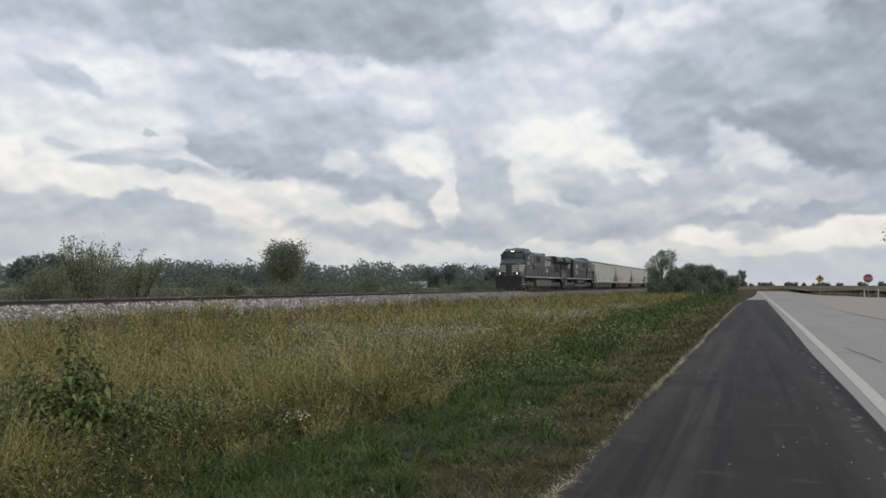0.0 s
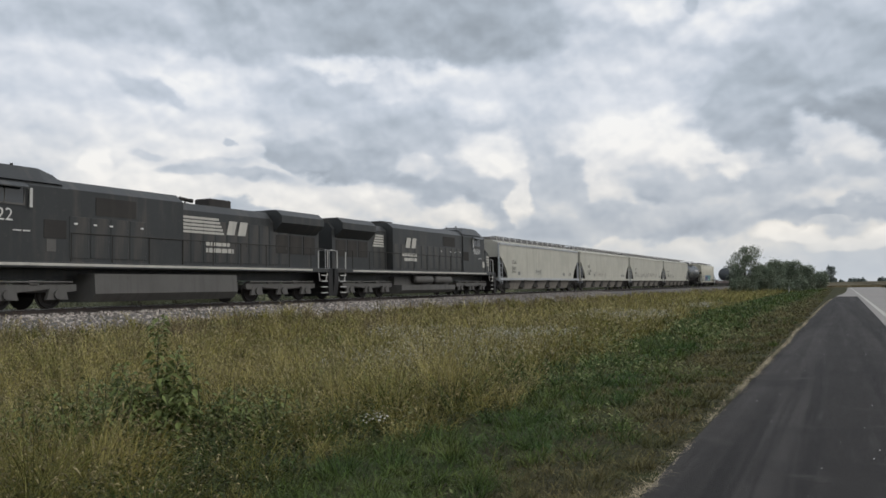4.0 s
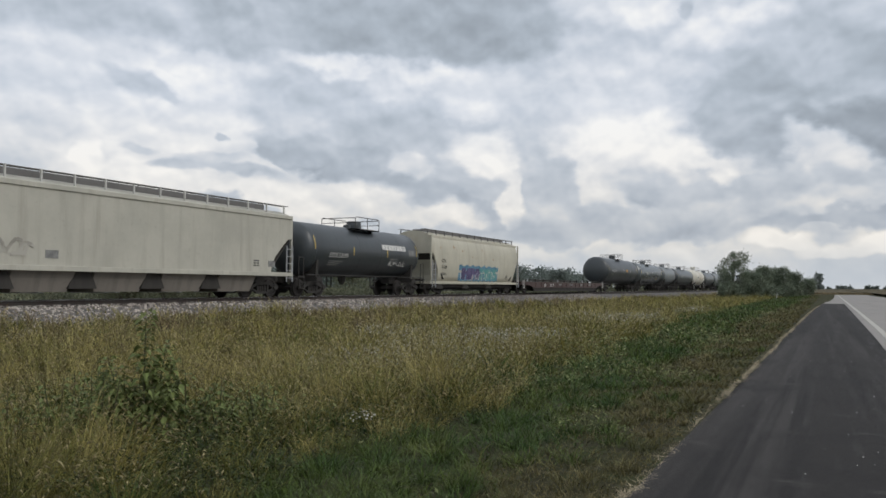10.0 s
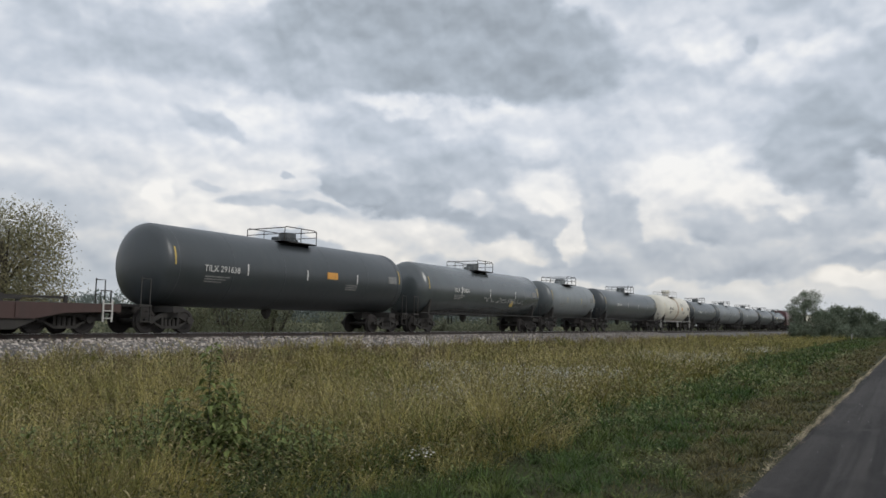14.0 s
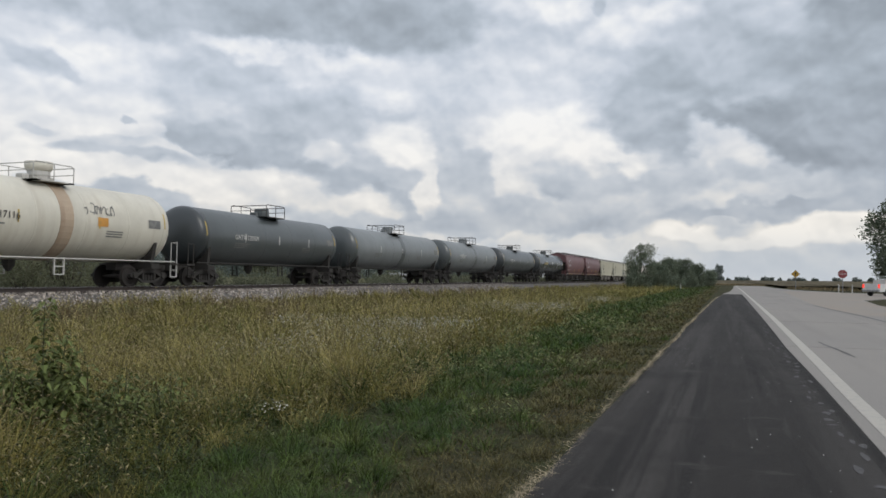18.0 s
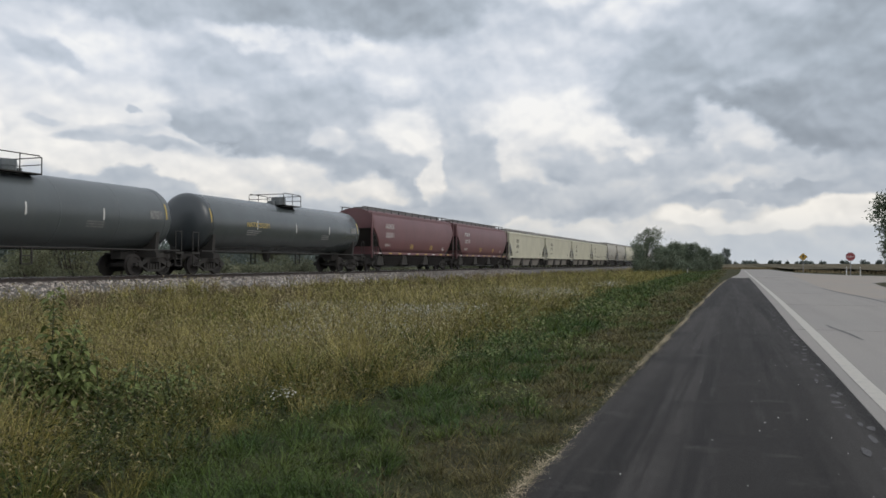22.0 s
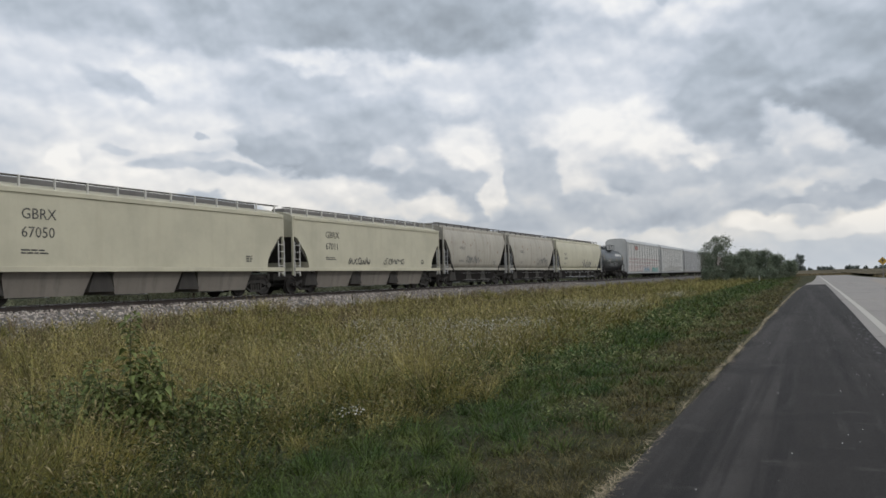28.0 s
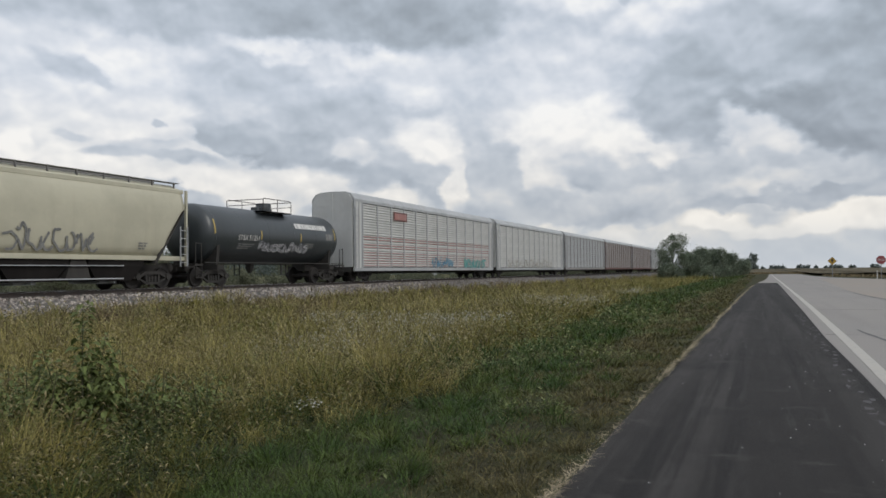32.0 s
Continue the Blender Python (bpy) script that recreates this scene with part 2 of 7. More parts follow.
sun_data = bpy.data.lights.new("sun", "SUN")
sun_data.energy, sun_data.angle, sun_data.color = 1.15, radians(28), (1.0, 0.96, 0.9)
sun = new("sun", sun_data)
sun.matrix_world = look((60 * math.sin(radians(SUN_AZ)), 60 * math.cos(radians(SUN_AZ)), 60 * math.tan(radians(SUN_EL))), (0, 0, 0))
scene.view_settings.exposure = 0.0


# ---------------------------------------------------------------- materials
def material(name, base, rough=0.8, metal=0.0, vary=(), bump=None, spec=0.5, island=0.0, objrand=0.0, normal_scale=None, coords="Object"):
    """base colour; vary: (noise scale, detail, colour, low, high, strength) layers mixed over it; bump: (scale, detail, height in metres)."""
    m = bpy.data.materials.new(name)
    m.use_nodes = True
    n, l = nodes_of(m.node_tree)
    out = n.new("ShaderNodeOutputMaterial")
    b = n.new("ShaderNodeBsdfPrincipled")
    l.new(b.outputs[0], out.inputs[0])
    b.inputs["Roughness"].default_value, b.inputs["Metallic"].default_value = rough, metal
    b.inputs["Specular IOR Level"].default_value = spec
    tc = n.new("ShaderNodeTexCoord")
    rgb = n.new("ShaderNodeRGB")
    rgb.outputs[0].default_value = (*base, 1)
    col = rgb.outputs[0]
    for scale, detail, c2, lo, hi, strength in vary:
        mp = n.new("ShaderNodeMapping")
        mp.inputs["Scale"].default_value = scale if isinstance(scale, tuple) else (scale,) * 3
        l.new(tc.outputs[coords], mp.inputs[0])
        t = n.new("ShaderNodeTexNoise")
        t.inputs["Scale"].default_value, t.inputs["Detail"].default_value, t.inputs["Roughness"].default_value = 1.0, detail, 0.6
        l.new(mp.outputs[0], t.inputs["Vector"])
        r = n.new("ShaderNodeMapRange")
        r.inputs["From Min"].default_value, r.inputs["From Max"].default_value = lo, hi
        r.inputs["To Max"].default_value = strength
        l.new(t.outputs["Fac"], r.inputs["Value"])
        mx = n.new("ShaderNodeMix")
        mx.data_type = "RGBA"
        l.new(r.outputs[0], mx.inputs[0])
        l.new(col, mx.inputs[6])
        mx.inputs[7].default_value = (*c2, 1)
        col = mx.outputs[2]
    if island or objrand:
        src = n.new("ShaderNodeNewGeometry").outputs["Random Per Island"] if island else n.new("ShaderNodeObjectInfo").outputs["Random"]
        amount = island or objrand
        r = n.new("ShaderNodeMapRange")
        r.inputs["To Min"].default_value, r.inputs["To Max"].default_value = 1 - amount, 1 + amount
        l.new(src, r.inputs["Value"])
        hsv = n.new("ShaderNodeHueSaturation")
        l.new(r.outputs[0], hsv.inputs["Value"])
        l.new(col, hsv.inputs["Color"])
        col = hsv.outputs[0]
    l.new(col, b.inputs["Base Color"])
    if bump:
        t = n.new("ShaderNodeTexNoise")
        t.inputs["Scale"].default_value, t.inputs["Detail"].default_value = bump[0], bump[1]
        l.new(tc.outputs[coords], t.inputs["Vector"])
        bp = n.new("ShaderNodeBump")
        bp.inputs["Strength"].default_value, bp.inputs["Distance"].default_value = 1.0, bump[2]
        l.new(t.outputs["Fac"], bp.inputs["Height"])
        l.new(bp.outputs[0], b.inputs["Normal"])
    return m


def leaf_material(name, base, other, island=0.35, rough=0.6, through_light=0.35, patch=None):
    """foliage: varied from leaf to leaf and from patch to patch, some light passes through."""
    m = material(name, base, rough, vary=[(0.35, 3, other, 0.42, 0.62, 0.85)] + ([patch] if patch else []), island=island, spec=0.25)
    n, l = m.node_tree.nodes, m.node_tree.links
    b = next(x for x in n if x.type == "BSDF_PRINCIPLED")
    out = next(x for x in n if x.type == "OUTPUT_MATERIAL")
    tr = n.new("ShaderNodeBsdfTranslucent")
    l.new(b.inputs["Base Color"].links[0].from_socket, tr.inputs[0])
    mx = n.new("ShaderNodeMixShader")
    mx.inputs[0].default_value = through_light
    l.new(b.outputs[0], mx.inputs[1])
    l.new(tr.outputs[0], mx.inputs[2])
    l.new(mx.outputs[0], out.inputs[0])
    return m


def lamp_material(name, colour, strength):
    m = bpy.data.materials.new(name)
    m.use_nodes = True
    n, l = nodes_of(m.node_tree)
    out = n.new("ShaderNodeOutputMaterial")
    e = n.new("ShaderNodeEmission")
    e.inputs[0].default_value, e.inputs[1].default_value = (*colour, 1), strength
    l.new(e.outputs[0], out.inputs[0])
    return m


MAT = {
    "asphalt": material("fresh_asphalt", (0.026, 0.0238, 0.022), 0.80, spec=0.17, vary=[((1.5, 0.03, 1), 4, (0.050, 0.046, 0.043), 0.46, 0.60, 0.9), ((2.6, 0.05, 1), 3, (0.013, 0.012, 0.0115), 0.52, 0.62, 0.75), (0.5, 5, (0.016, 0.015, 0.0145), 0.5, 0.7, 0.7), ((6, 0.35, 1), 5, (0.056, 0.052, 0.049), 0.56, 0.72, 0.7), ((1.1, 2.2, 1), 6, (0.075, 0.069, 0.064), 0.60, 0.74, 0.6), (60, 3, (0.075, 0.070, 0.066), 0.58, 0.72, 0.8)], bump=(110, 3, 0.010)),
    "concrete": material("pale_concrete", (0.262, 0.243, 0.222), 0.85, spec=0.3, vary=[(0.12, 4, (0.235, 0.222, 0.208), 0.4, 0.65, 0.8), ((0.9, 0.05, 1), 4, (0.215, 0.20, 0.187), 0.48, 0.7, 0.7), (25, 3, (0.32, 0.302, 0.282), 0.5, 0.7, 0.5)], bump=(60, 3, 0.003)),
    "line": material("worn_white_line", (0.41, 0.385, 0.34), 0.7, vary=[(8, 5, (0.33, 0.315, 0.295), 0.5, 0.66, 0.8)]),
    "gravel_edge": material("loose_grey_chippings", (0.085, 0.082, 0.082), 0.9, vary=[(14, 4, (0.06, 0.058, 0.06), 0.45, 0.6, 0.9)], bump=(50, 3, 0.01)),
    "soil": material("grassy_soil", (0.040, 0.037, 0.020), 0.95, spec=0.1, vary=[(0.11, 5, (0.055, 0.048, 0.024), 0.42, 0.62, 0.9), (1.3, 4, (0.040, 0.050, 0.018), 0.45, 0.65, 0.8)], bump=(6, 4, 0.06)),
    "field": material("far_fields", (0.095, 0.088, 0.050), 0.95, spec=0.1, vary=[((0.004, 0.02, 1), 3, (0.070, 0.085, 0.040), 0.4, 0.6, 0.9), (0.05, 4, (0.12, 0.10, 0.06), 0.45, 0.65, 0.6)]),
    "ballast": material("limestone_ballast", (0.10, 0.093, 0.086), 0.9, vary=[(9, 4, (0.12, 0.115, 0.11), 0.45, 0.6, 0.8), (0.6, 3, (0.17, 0.155, 0.14), 0.45, 0.6, 0.6)], bump=(18, 3, 0.04)),
    "stone": material("ballast_stone", (0.345, 0.305, 0.268), 0.9, island=0.7, vary=[(0.5, 3, (0.43, 0.39, 0.35), 0.45, 0.62, 0.8), (6, 3, (0.16, 0.14, 0.125), 0.55, 0.7, 0.7)]),
    "old_stone": material("weathered_ballast_stone", (0.175, 0.155, 0.138), 0.9, island=0.6, vary=[(0.5, 3, (0.24, 0.22, 0.2), 0.45, 0.62, 0.7)]),
    "tie": material("weathered_tie", (0.042, 0.038, 0.035), 0.9, objrand=0.25, vary=[((3, 30, 10), 4, (0.06, 0.055, 0.05), 0.45, 0.6, 0.8)]),
    "rail": material("rusty_rail", (0.052, 0.044, 0.040), 0.7, 0.3, vary=[(3, 3, (0.05, 0.035, 0.03), 0.45, 0.6, 0.8)]),
    "rail_top": material("polished_rail_top", (0.62, 0.62, 0.62), 0.32, 0.9),
}


# ---------------------------------------------------------------- mesh helpers
class Shape:
    """Collects vertices and faces of one mesh."""

    def __init__(self):
        self.v, self.f = [], []

    def add(self, verts, faces):
        o = len(self.v)
        self.v.extend(verts)
        self.f.extend([tuple(i + o for i in f) for f in faces])
        return self

    def box(self, x0, y0, z0, x1, y1, z1, bevel=0.0):
        if bevel <= 0:
            v = [(x, y, z) for x in (x0, x1) for y in (y0, y1) for z in (z0, z1)]
            return self.add(v, [(0, 1, 3, 2), (4, 6, 7, 5), (0, 4, 5, 1), (2, 3, 7, 6), (0, 2, 6, 4), (1, 5, 7, 3)])
        b = min(bevel, (x1 - x0) / 2.2, (y1 - y0) / 2.2, (z1 - z0) / 2.2)
        ring = lambda z, i: [(x0 + b + i, y0 + i, z), (x1 - b - i, y0 + i, z), (x1 - i, y0 + b + i, z), (x1 - i, y1 - b - i, z), (x1 - b - i, y1 - i, z), (x0 + b + i, y1 - i, z), (x0 + i, y1 - b - i, z), (x0 + i, y0 + b + i, z)]
        return self.loft([ring(z0, b * 0.5), ring(z0 + b, 0), ring(z1 - b, 0), ring(z1, b * 0.5)])

    def loft(self, rings, caps=True, closed=True):
        k = len(rings[0])
        v = [p for r in rings for p in r]
        f = []
        for i in range(len(rings) - 1):
            for j in range(k if closed else k - 1):
                a, b = i * k + j, i * k + (j + 1) % k
                f.append((a, b, b + k, a + k))
        if caps:
            f.append(tuple(range(k - 1, -1, -1)))
            f.append(tuple(range((len(rings) - 1) * k, len(rings) * k)))
        return self.add(v, f)

    def tube(self, points, r, sides=6, caps=True):
        """A round bar along points; r a number or one radius for each point."""
        pts = [Vector(p) for p in points]
        rr = r if isinstance(r, (list, tuple)) else [r] * len(pts)
        rings = []
        for i, p in enumerate(pts):
            d = (pts[min(i + 1, len(pts) - 1)] - pts[max(i - 1, 0)]).normalized()
            up = Vector((0, 0, 1)) if abs(d.z) < 0.9 else Vector((0, 1, 0))
            a = d.cross(up).normalized()
            b = d.cross(a)
            rings.append([tuple(p + (a * math.cos(t) + b * math.sin(t)) * rr[i]) for t in [2 * math.pi * k / sides for k in range(sides)]])
        return self.loft(rings, caps)

    def prism(self, outline, y0, y1):
        """An (x, z) outline drawn out along y."""
        return self.loft([[(x, y0, z) for x, z in outline], [(x, y1, z) for x, z in outline]])

    def prism_x(self, outline, x0, x1):
        """A (y, z) outline drawn out along x."""
        return self.loft([[(x0, y, z) for y, z in outline], [(x1, y, z) for y, z in outline]])

    def mesh(self, name, mat, smooth=False):
        me = bpy.data.meshes.new(name)
        me.from_pydata([tuple(p) for p in self.v], [], self.f)
        bm = bmesh.new()
        bm.from_mesh(me)
        bmesh.ops.recalc_face_normals(bm, faces=bm.faces)
        bm.to_mesh(me)
        bm.free()
        for m in mat if isinstance(mat, (list, tuple)) else [mat]:
            me.materials.append(m)
        if smooth:
            me.polygons.foreach_set("use_smooth", [True] * len(me.polygons))
        return me


def part(name, shape, mat, parent, label="", smooth=False):
    me = shape if isinstance(shape, bpy.types.Mesh) else shape.mesh(name, mat, smooth)
    ob = new(name, me)
    ob.parent = parent
    if label:
        ob["label"] = label
    return ob


def raw_mesh(name, verts, faces, mat):
    """A mesh from numpy arrays; all faces with the same count of corners."""
    me = bpy.data.meshes.new(name)
    nv, nf, k = len(verts), len(faces), faces.shape[1]
    me.vertices.add(nv)
    me.vertices.foreach_set("co", np.asarray(verts, dtype=np.float32).ravel())
    me.loops.add(nf * k)
    me.loops.foreach_set("vertex_index", np.asarray(faces, dtype=np.int32).ravel())
    me.polygons.add(nf)
    me.polygons.foreach_set("loop_start", np.arange(0, nf * k, k, dtype=np.int32))
    me.update(calc_edges=True)
    me.materials.append(mat)
    return me


# ---------------------------------------------------------------- ground, road, track bed
TRACK_X, RAIL_Z = -25.15, 1.03
PROFILE = [(-60, 0.1), (-34, 0.1), (-30.0, 0.2), (-28.6, 0.2), (-26.9, 0.79), (-23.5, 0.79), (-21.0, 0.10), (-19, -0.02), (-15.5, -0.28), (-10, -0.42), (-6, -0.28), (-2.6, -0.08), (-1.45, -0.02)]


def ground_z(x):
    return float(np.interp(x, [p[0] for p in PROFILE], [p[1] for p in PROFILE]))


def ribbon(name, xs, ys, zfun, mat, kind="structure", label="", category=""):
    v = np.array([(x, y, zfun(x, y)) for y in ys for x in xs])
    k = len(xs)
    f = np.array([(j * k + i, j * k + i + 1, (j + 1) * k + i + 1, (j + 1) * k + i) for j in range(len(ys) - 1) for i in range(k - 1)])
    ob = new(name, raw_mesh(name, v, f, mat))
    return tagged(ob, label, category, kind=kind)


YS = [-120, -60, -30, -15, -8, -4, 0, 4, 8, 12, 16, 20, 26, 32, 40, 50, 60, 75, 90, 110, 130, 160, 200, 260, 340, 450, 600, 900, 1400, 2200, 3200]


def verge_z(x, y):
    if x > -1.4:
        return -0.06
    if x > -21.5 or x < -29:
        return ground_z(x) + 0.06 * noise.noise(Vector((x * 0.4, y * 0.4, 0))) * (1 if x < -3 else 0.2)
    return ground_z(x)


ribbon("ground", [-3200, -1500, -700, -350, -180, -110, -80, -60, -45, -38, -34, -32, -30, -28.6, -26.9, -25.15, -23.4, -22.3, -21.2, -20, -19, -17, -15.5, -14, -12, -10, -8.5, -7, -6, -5, -4, -3.2, -2.6, -2, -1.45, 0, 30, 60, 120, 300, 800, 3200], YS, verge_z, MAT["soil"], label="rough grassy verge and farmland reaching the horizon", category="ground")


# ---------------------------------------------------------------- the train
def car_paint(name, base, dirt=(0.16, 0.14, 0.12), rough=0.55, spec=0.35, grime=0.55, rust=None):
    """aged car paint: vertical run marks, dusty patches, fine speckle."""
    v = [((0.5, 2.6, 0.22), 5, dirt, 0.50, 0.72, grime), (0.55, 4, tuple(c * 0.8 for c in base), 0.42, 0.66, 0.7), (7, 4, dirt, 0.60, 0.76, grime * 0.6)]
    if rust:
        v.append((1.4, 6, rust, 0.63, 0.72, 0.8))
    return material(name, base, rough, vary=v, bump=(3, 3, 0.006), spec=spec)


MAT.update({
    "hopper_grey": car_paint("pale_grey_hopper_paint", (0.465, 0.45, 0.385), (0.29, 0.26, 0.215), grime=0.55),
    "hopper_trim": car_paint("galvanised_grey", (0.40, 0.41, 0.42), (0.22, 0.21, 0.20)),
    "hopper_cream": car_paint("cream_hopper_paint", (0.50, 0.475, 0.365), (0.38, 0.34, 0.25), grime=0.3),
    "hopper_tan": car_paint("tan_grey_hopper_paint", (0.40, 0.375, 0.32), (0.20, 0.175, 0.145), rust=(0.16, 0.08, 0.05)),
    "hopper_white": car_paint("off_white_hopper_paint", (0.50, 0.475, 0.385), (0.34, 0.29, 0.215), rust=(0.32, 0.19, 0.10)),
    "hopper_red": car_paint("oxide_red_hopper_paint", (0.155, 0.069, 0.072), (0.12, 0.073, 0.071), rough=0.42, spec=0.5, grime=0.45),
    "bay": car_paint("dusty_outlet_bay", (0.21, 0.19, 0.165), (0.06, 0.055, 0.05), rough=0.8),
    # near-black copy of the bay paint: shade below the car put into colour
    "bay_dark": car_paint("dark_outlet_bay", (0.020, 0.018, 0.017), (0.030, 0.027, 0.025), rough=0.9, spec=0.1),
    "under": car_paint("sooty_steel", (0.048, 0.045, 0.042), (0.075, 0.068, 0.06), rough=0.85, spec=0.2),
    "wheel": car_paint("brown_wheel_steel", (0.040, 0.036, 0.034), (0.065, 0.057, 0.05), rough=0.7, spec=0.25),
    "roof_walk": car_paint("dark_roof_walk_grating", (0.15, 0.145, 0.14), (0.09, 0.085, 0.08), rough=0.8),
    "tank_black": car_paint("dull_black_tank_paint", (0.042, 0.049, 0.053), (0.058, 0.061, 0.06), rough=0.36, spec=0.6, grime=0.4),
    "tank_gloss": car_paint("glossy_black_tank_paint", (0.072, 0.083, 0.085), (0.095, 0.10, 0.098), rough=0.24, spec=1.0, grime=0.3),
    "tank_grey": car_paint("weathered_grey_tank_paint", (0.20, 0.217, 0.222), (0.135, 0.142, 0.14), rough=0.42, spec=0.5, grime=0.45),
    "tank_slate": car_paint("slate_tank_paint", (0.082, 0.094, 0.097), (0.10, 0.104, 0.10), rough=0.34, spec=0.7, grime=0.4),
    "tank_white": car_paint("off_white_tank_paint", (0.66, 0.63, 0.54), (0.40, 0.34, 0.26), rough=0.45, grime=0.4),
    "rust_band": car_paint("rusty_spill_stain", (0.46, 0.36, 0.265), (0.22, 0.14, 0.09), grime=0.7),
    "loco_black": car_paint("dusty_black_engine_paint", (0.040, 0.042, 0.042), (0.098, 0.086, 0.072), rough=0.42, grime=0.65),
    "loco_grey": car_paint("sooty_grey_running_gear", (0.11, 0.105, 0.098), (0.04, 0.037, 0.035), rough=0.7),
    "stripe": car_paint("dull_white_stripe", (0.50, 0.48, 0.43), (0.3, 0.28, 0.25)),
    "rail_white": car_paint("white_handrail_paint", (0.52, 0.51, 0.48), (0.3, 0.28, 0.25), grime=0.3),
    "mark_black": material("black_stencil", (0.05, 0.05, 0.05), 0.7, vary=[(5, 4, (0.22, 0.21, 0.19), 0.5, 0.7, 0.7)]),
    "mark_white": material("white_stencil", (0.62, 0.61, 0.58), 0.6, vary=[(5, 4, (0.3, 0.3, 0.29), 0.5, 0.7, 0.7)]),
    "mark_grey": material("faded_stencil", (0.22, 0.22, 0.21), 0.7, vary=[(6, 4, (0.12, 0.12, 0.12), 0.45, 0.6, 0.7)]),
    "yellow": material("yellow_reflector", (0.55, 0.40, 0.10), 0.45, vary=[(4, 4, (0.3, 0.22, 0.08), 0.5, 0.7, 0.7)]),
    "orange": material("orange_placard", (0.62, 0.30, 0.06), 0.5, vary=[(4, 4, (0.4, 0.2, 0.06), 0.5, 0.7, 0.6)]),
    "glass": material("dark_window_glass", (0.03, 0.035, 0.04), 0.06, spec=0.8),
    "rack_grey": car_paint("galvanised_rack_panel", (0.40, 0.41, 0.415), (0.27, 0.255, 0.24), rough=0.5, grime=0.5),
    "rack_white": car_paint("white_rack_panel", (0.55, 0.55, 0.53), (0.36, 0.34, 0.31), grime=0.4),
    "rack_red": car_paint("faded_red_rack_panel", (0.36, 0.17, 0.15), (0.42, 0.38, 0.35), grime=0.7),
    "rack_tan": car_paint("brown_grey_rack_panel", (0.30, 0.28, 0.265), (0.22, 0.19, 0.17), grime=0.6),
    "rack_maroon": car_paint("maroon_rack_frame", (0.16, 0.075, 0.065), (0.24, 0.2, 0.18), grime=0.6),
    "flat_red": car_paint("rusty_red_flat_car_paint", (0.072, 0.044, 0.039), (0.05, 0.04, 0.036), grime=0.6),
    "deck": car_paint("grey_deck_planks", (0.10, 0.098, 0.085), (0.06, 0.055, 0.05), rough=0.9),
    "paint_blue": material("sky_blue_spray_paint", (0.12, 0.27, 0.37), 0.5, vary=[(2.2, 4, (0.07, 0.16, 0.24), 0.45, 0.6, 0.8)]),
    "paint_teal": material("teal_spray_paint", (0.09, 0.30, 0.30), 0.5, vary=[(2.5, 4, (0.16, 0.36, 0.30), 0.45, 0.6, 0.8)]),
    "paint_purple": material("dark_purple_spray_paint", (0.07, 0.055, 0.13), 0.5, vary=[(2.5, 4, (0.15, 0.12, 0.24), 0.45, 0.6, 0.8)]),
    "paint_black": material("black_spray_paint", (0.045, 0.045, 0.05), 0.6),
    "paint_silver": material("silver_spray_paint", (0.62, 0.62, 0.64), 0.45, vary=[(2.5, 4, (0.2, 0.2, 0.22), 0.45, 0.6, 0.8)]),
    "smear": material("faint_spray_smear", (0.27, 0.255, 0.22), 0.7, vary=[(1.5, 4, (0.42, 0.40, 0.35), 0.42, 0.58, 0.9)]),
})
MAT["tyre_black"] = car_paint("black_pilot_plate", (0.022, 0.021, 0.021), (0.04, 0.038, 0.036))
HEADLAMP = lamp_material("headlamp_lens", (1.0, 0.93, 0.8), 3.0)
TAIL_LAMP = lamp_material("lit_tail_lamp", (1.0, 0.06, 0.04), 1.3)

CACHE = {}


def shared(key, mat, make, smooth=False):
    """The mesh made by make(Shape()), built once for each key and material."""
    k = (key, mat.name)
    if k not in CACHE:
        CACHE[k] = make(Shape()).mesh(key.split(":")[0], mat, smooth)
    return CACHE[k]


def put(name, key, mat, make, parent, x=0, y=0, z=0, label="", smooth=False, flip=False):
    ob = part(name, shared(key, mat, make, smooth), None, parent, label)
    ob.matrix_local = pose(x, y, z, 0, 0, 180 if flip else 0)
    return ob


def text_mesh(words, size, mat):
    k = ("text", words, size, mat.name)
    if k not in CACHE:
        cu = bpy.data.curves.new("lettering", "FONT")
        cu.body, cu.size, cu.extrude, cu.resolution_u = words, size, 0.003, 2
        ob = bpy.data.objects.new("lettering", cu)
        scene.collection.objects.link(ob)
        me = bpy.data.meshes.new_from_object(ob.evaluated_get(bpy.context.evaluated_depsgraph_get()))
        bpy.data.objects.remove(ob)
        me.materials.clear()
        me.materials.append(mat)
        CACHE[k] = me
    return CACHE[k]


FACE_EAST = Matrix(((0, 0, 1, 0), (1, 0, 0, 0), (0, 1, 0, 0), (0, 0, 0, 1)))
FACE_WEST = Matrix(((0, 0, -1, 0), (-1, 0, 0, 0), (0, 1, 0, 0), (0, 0, 0, 1)))


def lettering(words, size, mat, parent, x, y, z, name="reporting_mark", lean=0.0):
    ob = part(name, text_mesh(words, size, mat), None, parent)
    ob.matrix_local = Matrix.Translation((x, y, z)) @ pose(0, 0, 0, 0, -lean, 0) @ (FACE_EAST if x > 0 else FACE_WEST)
    return ob


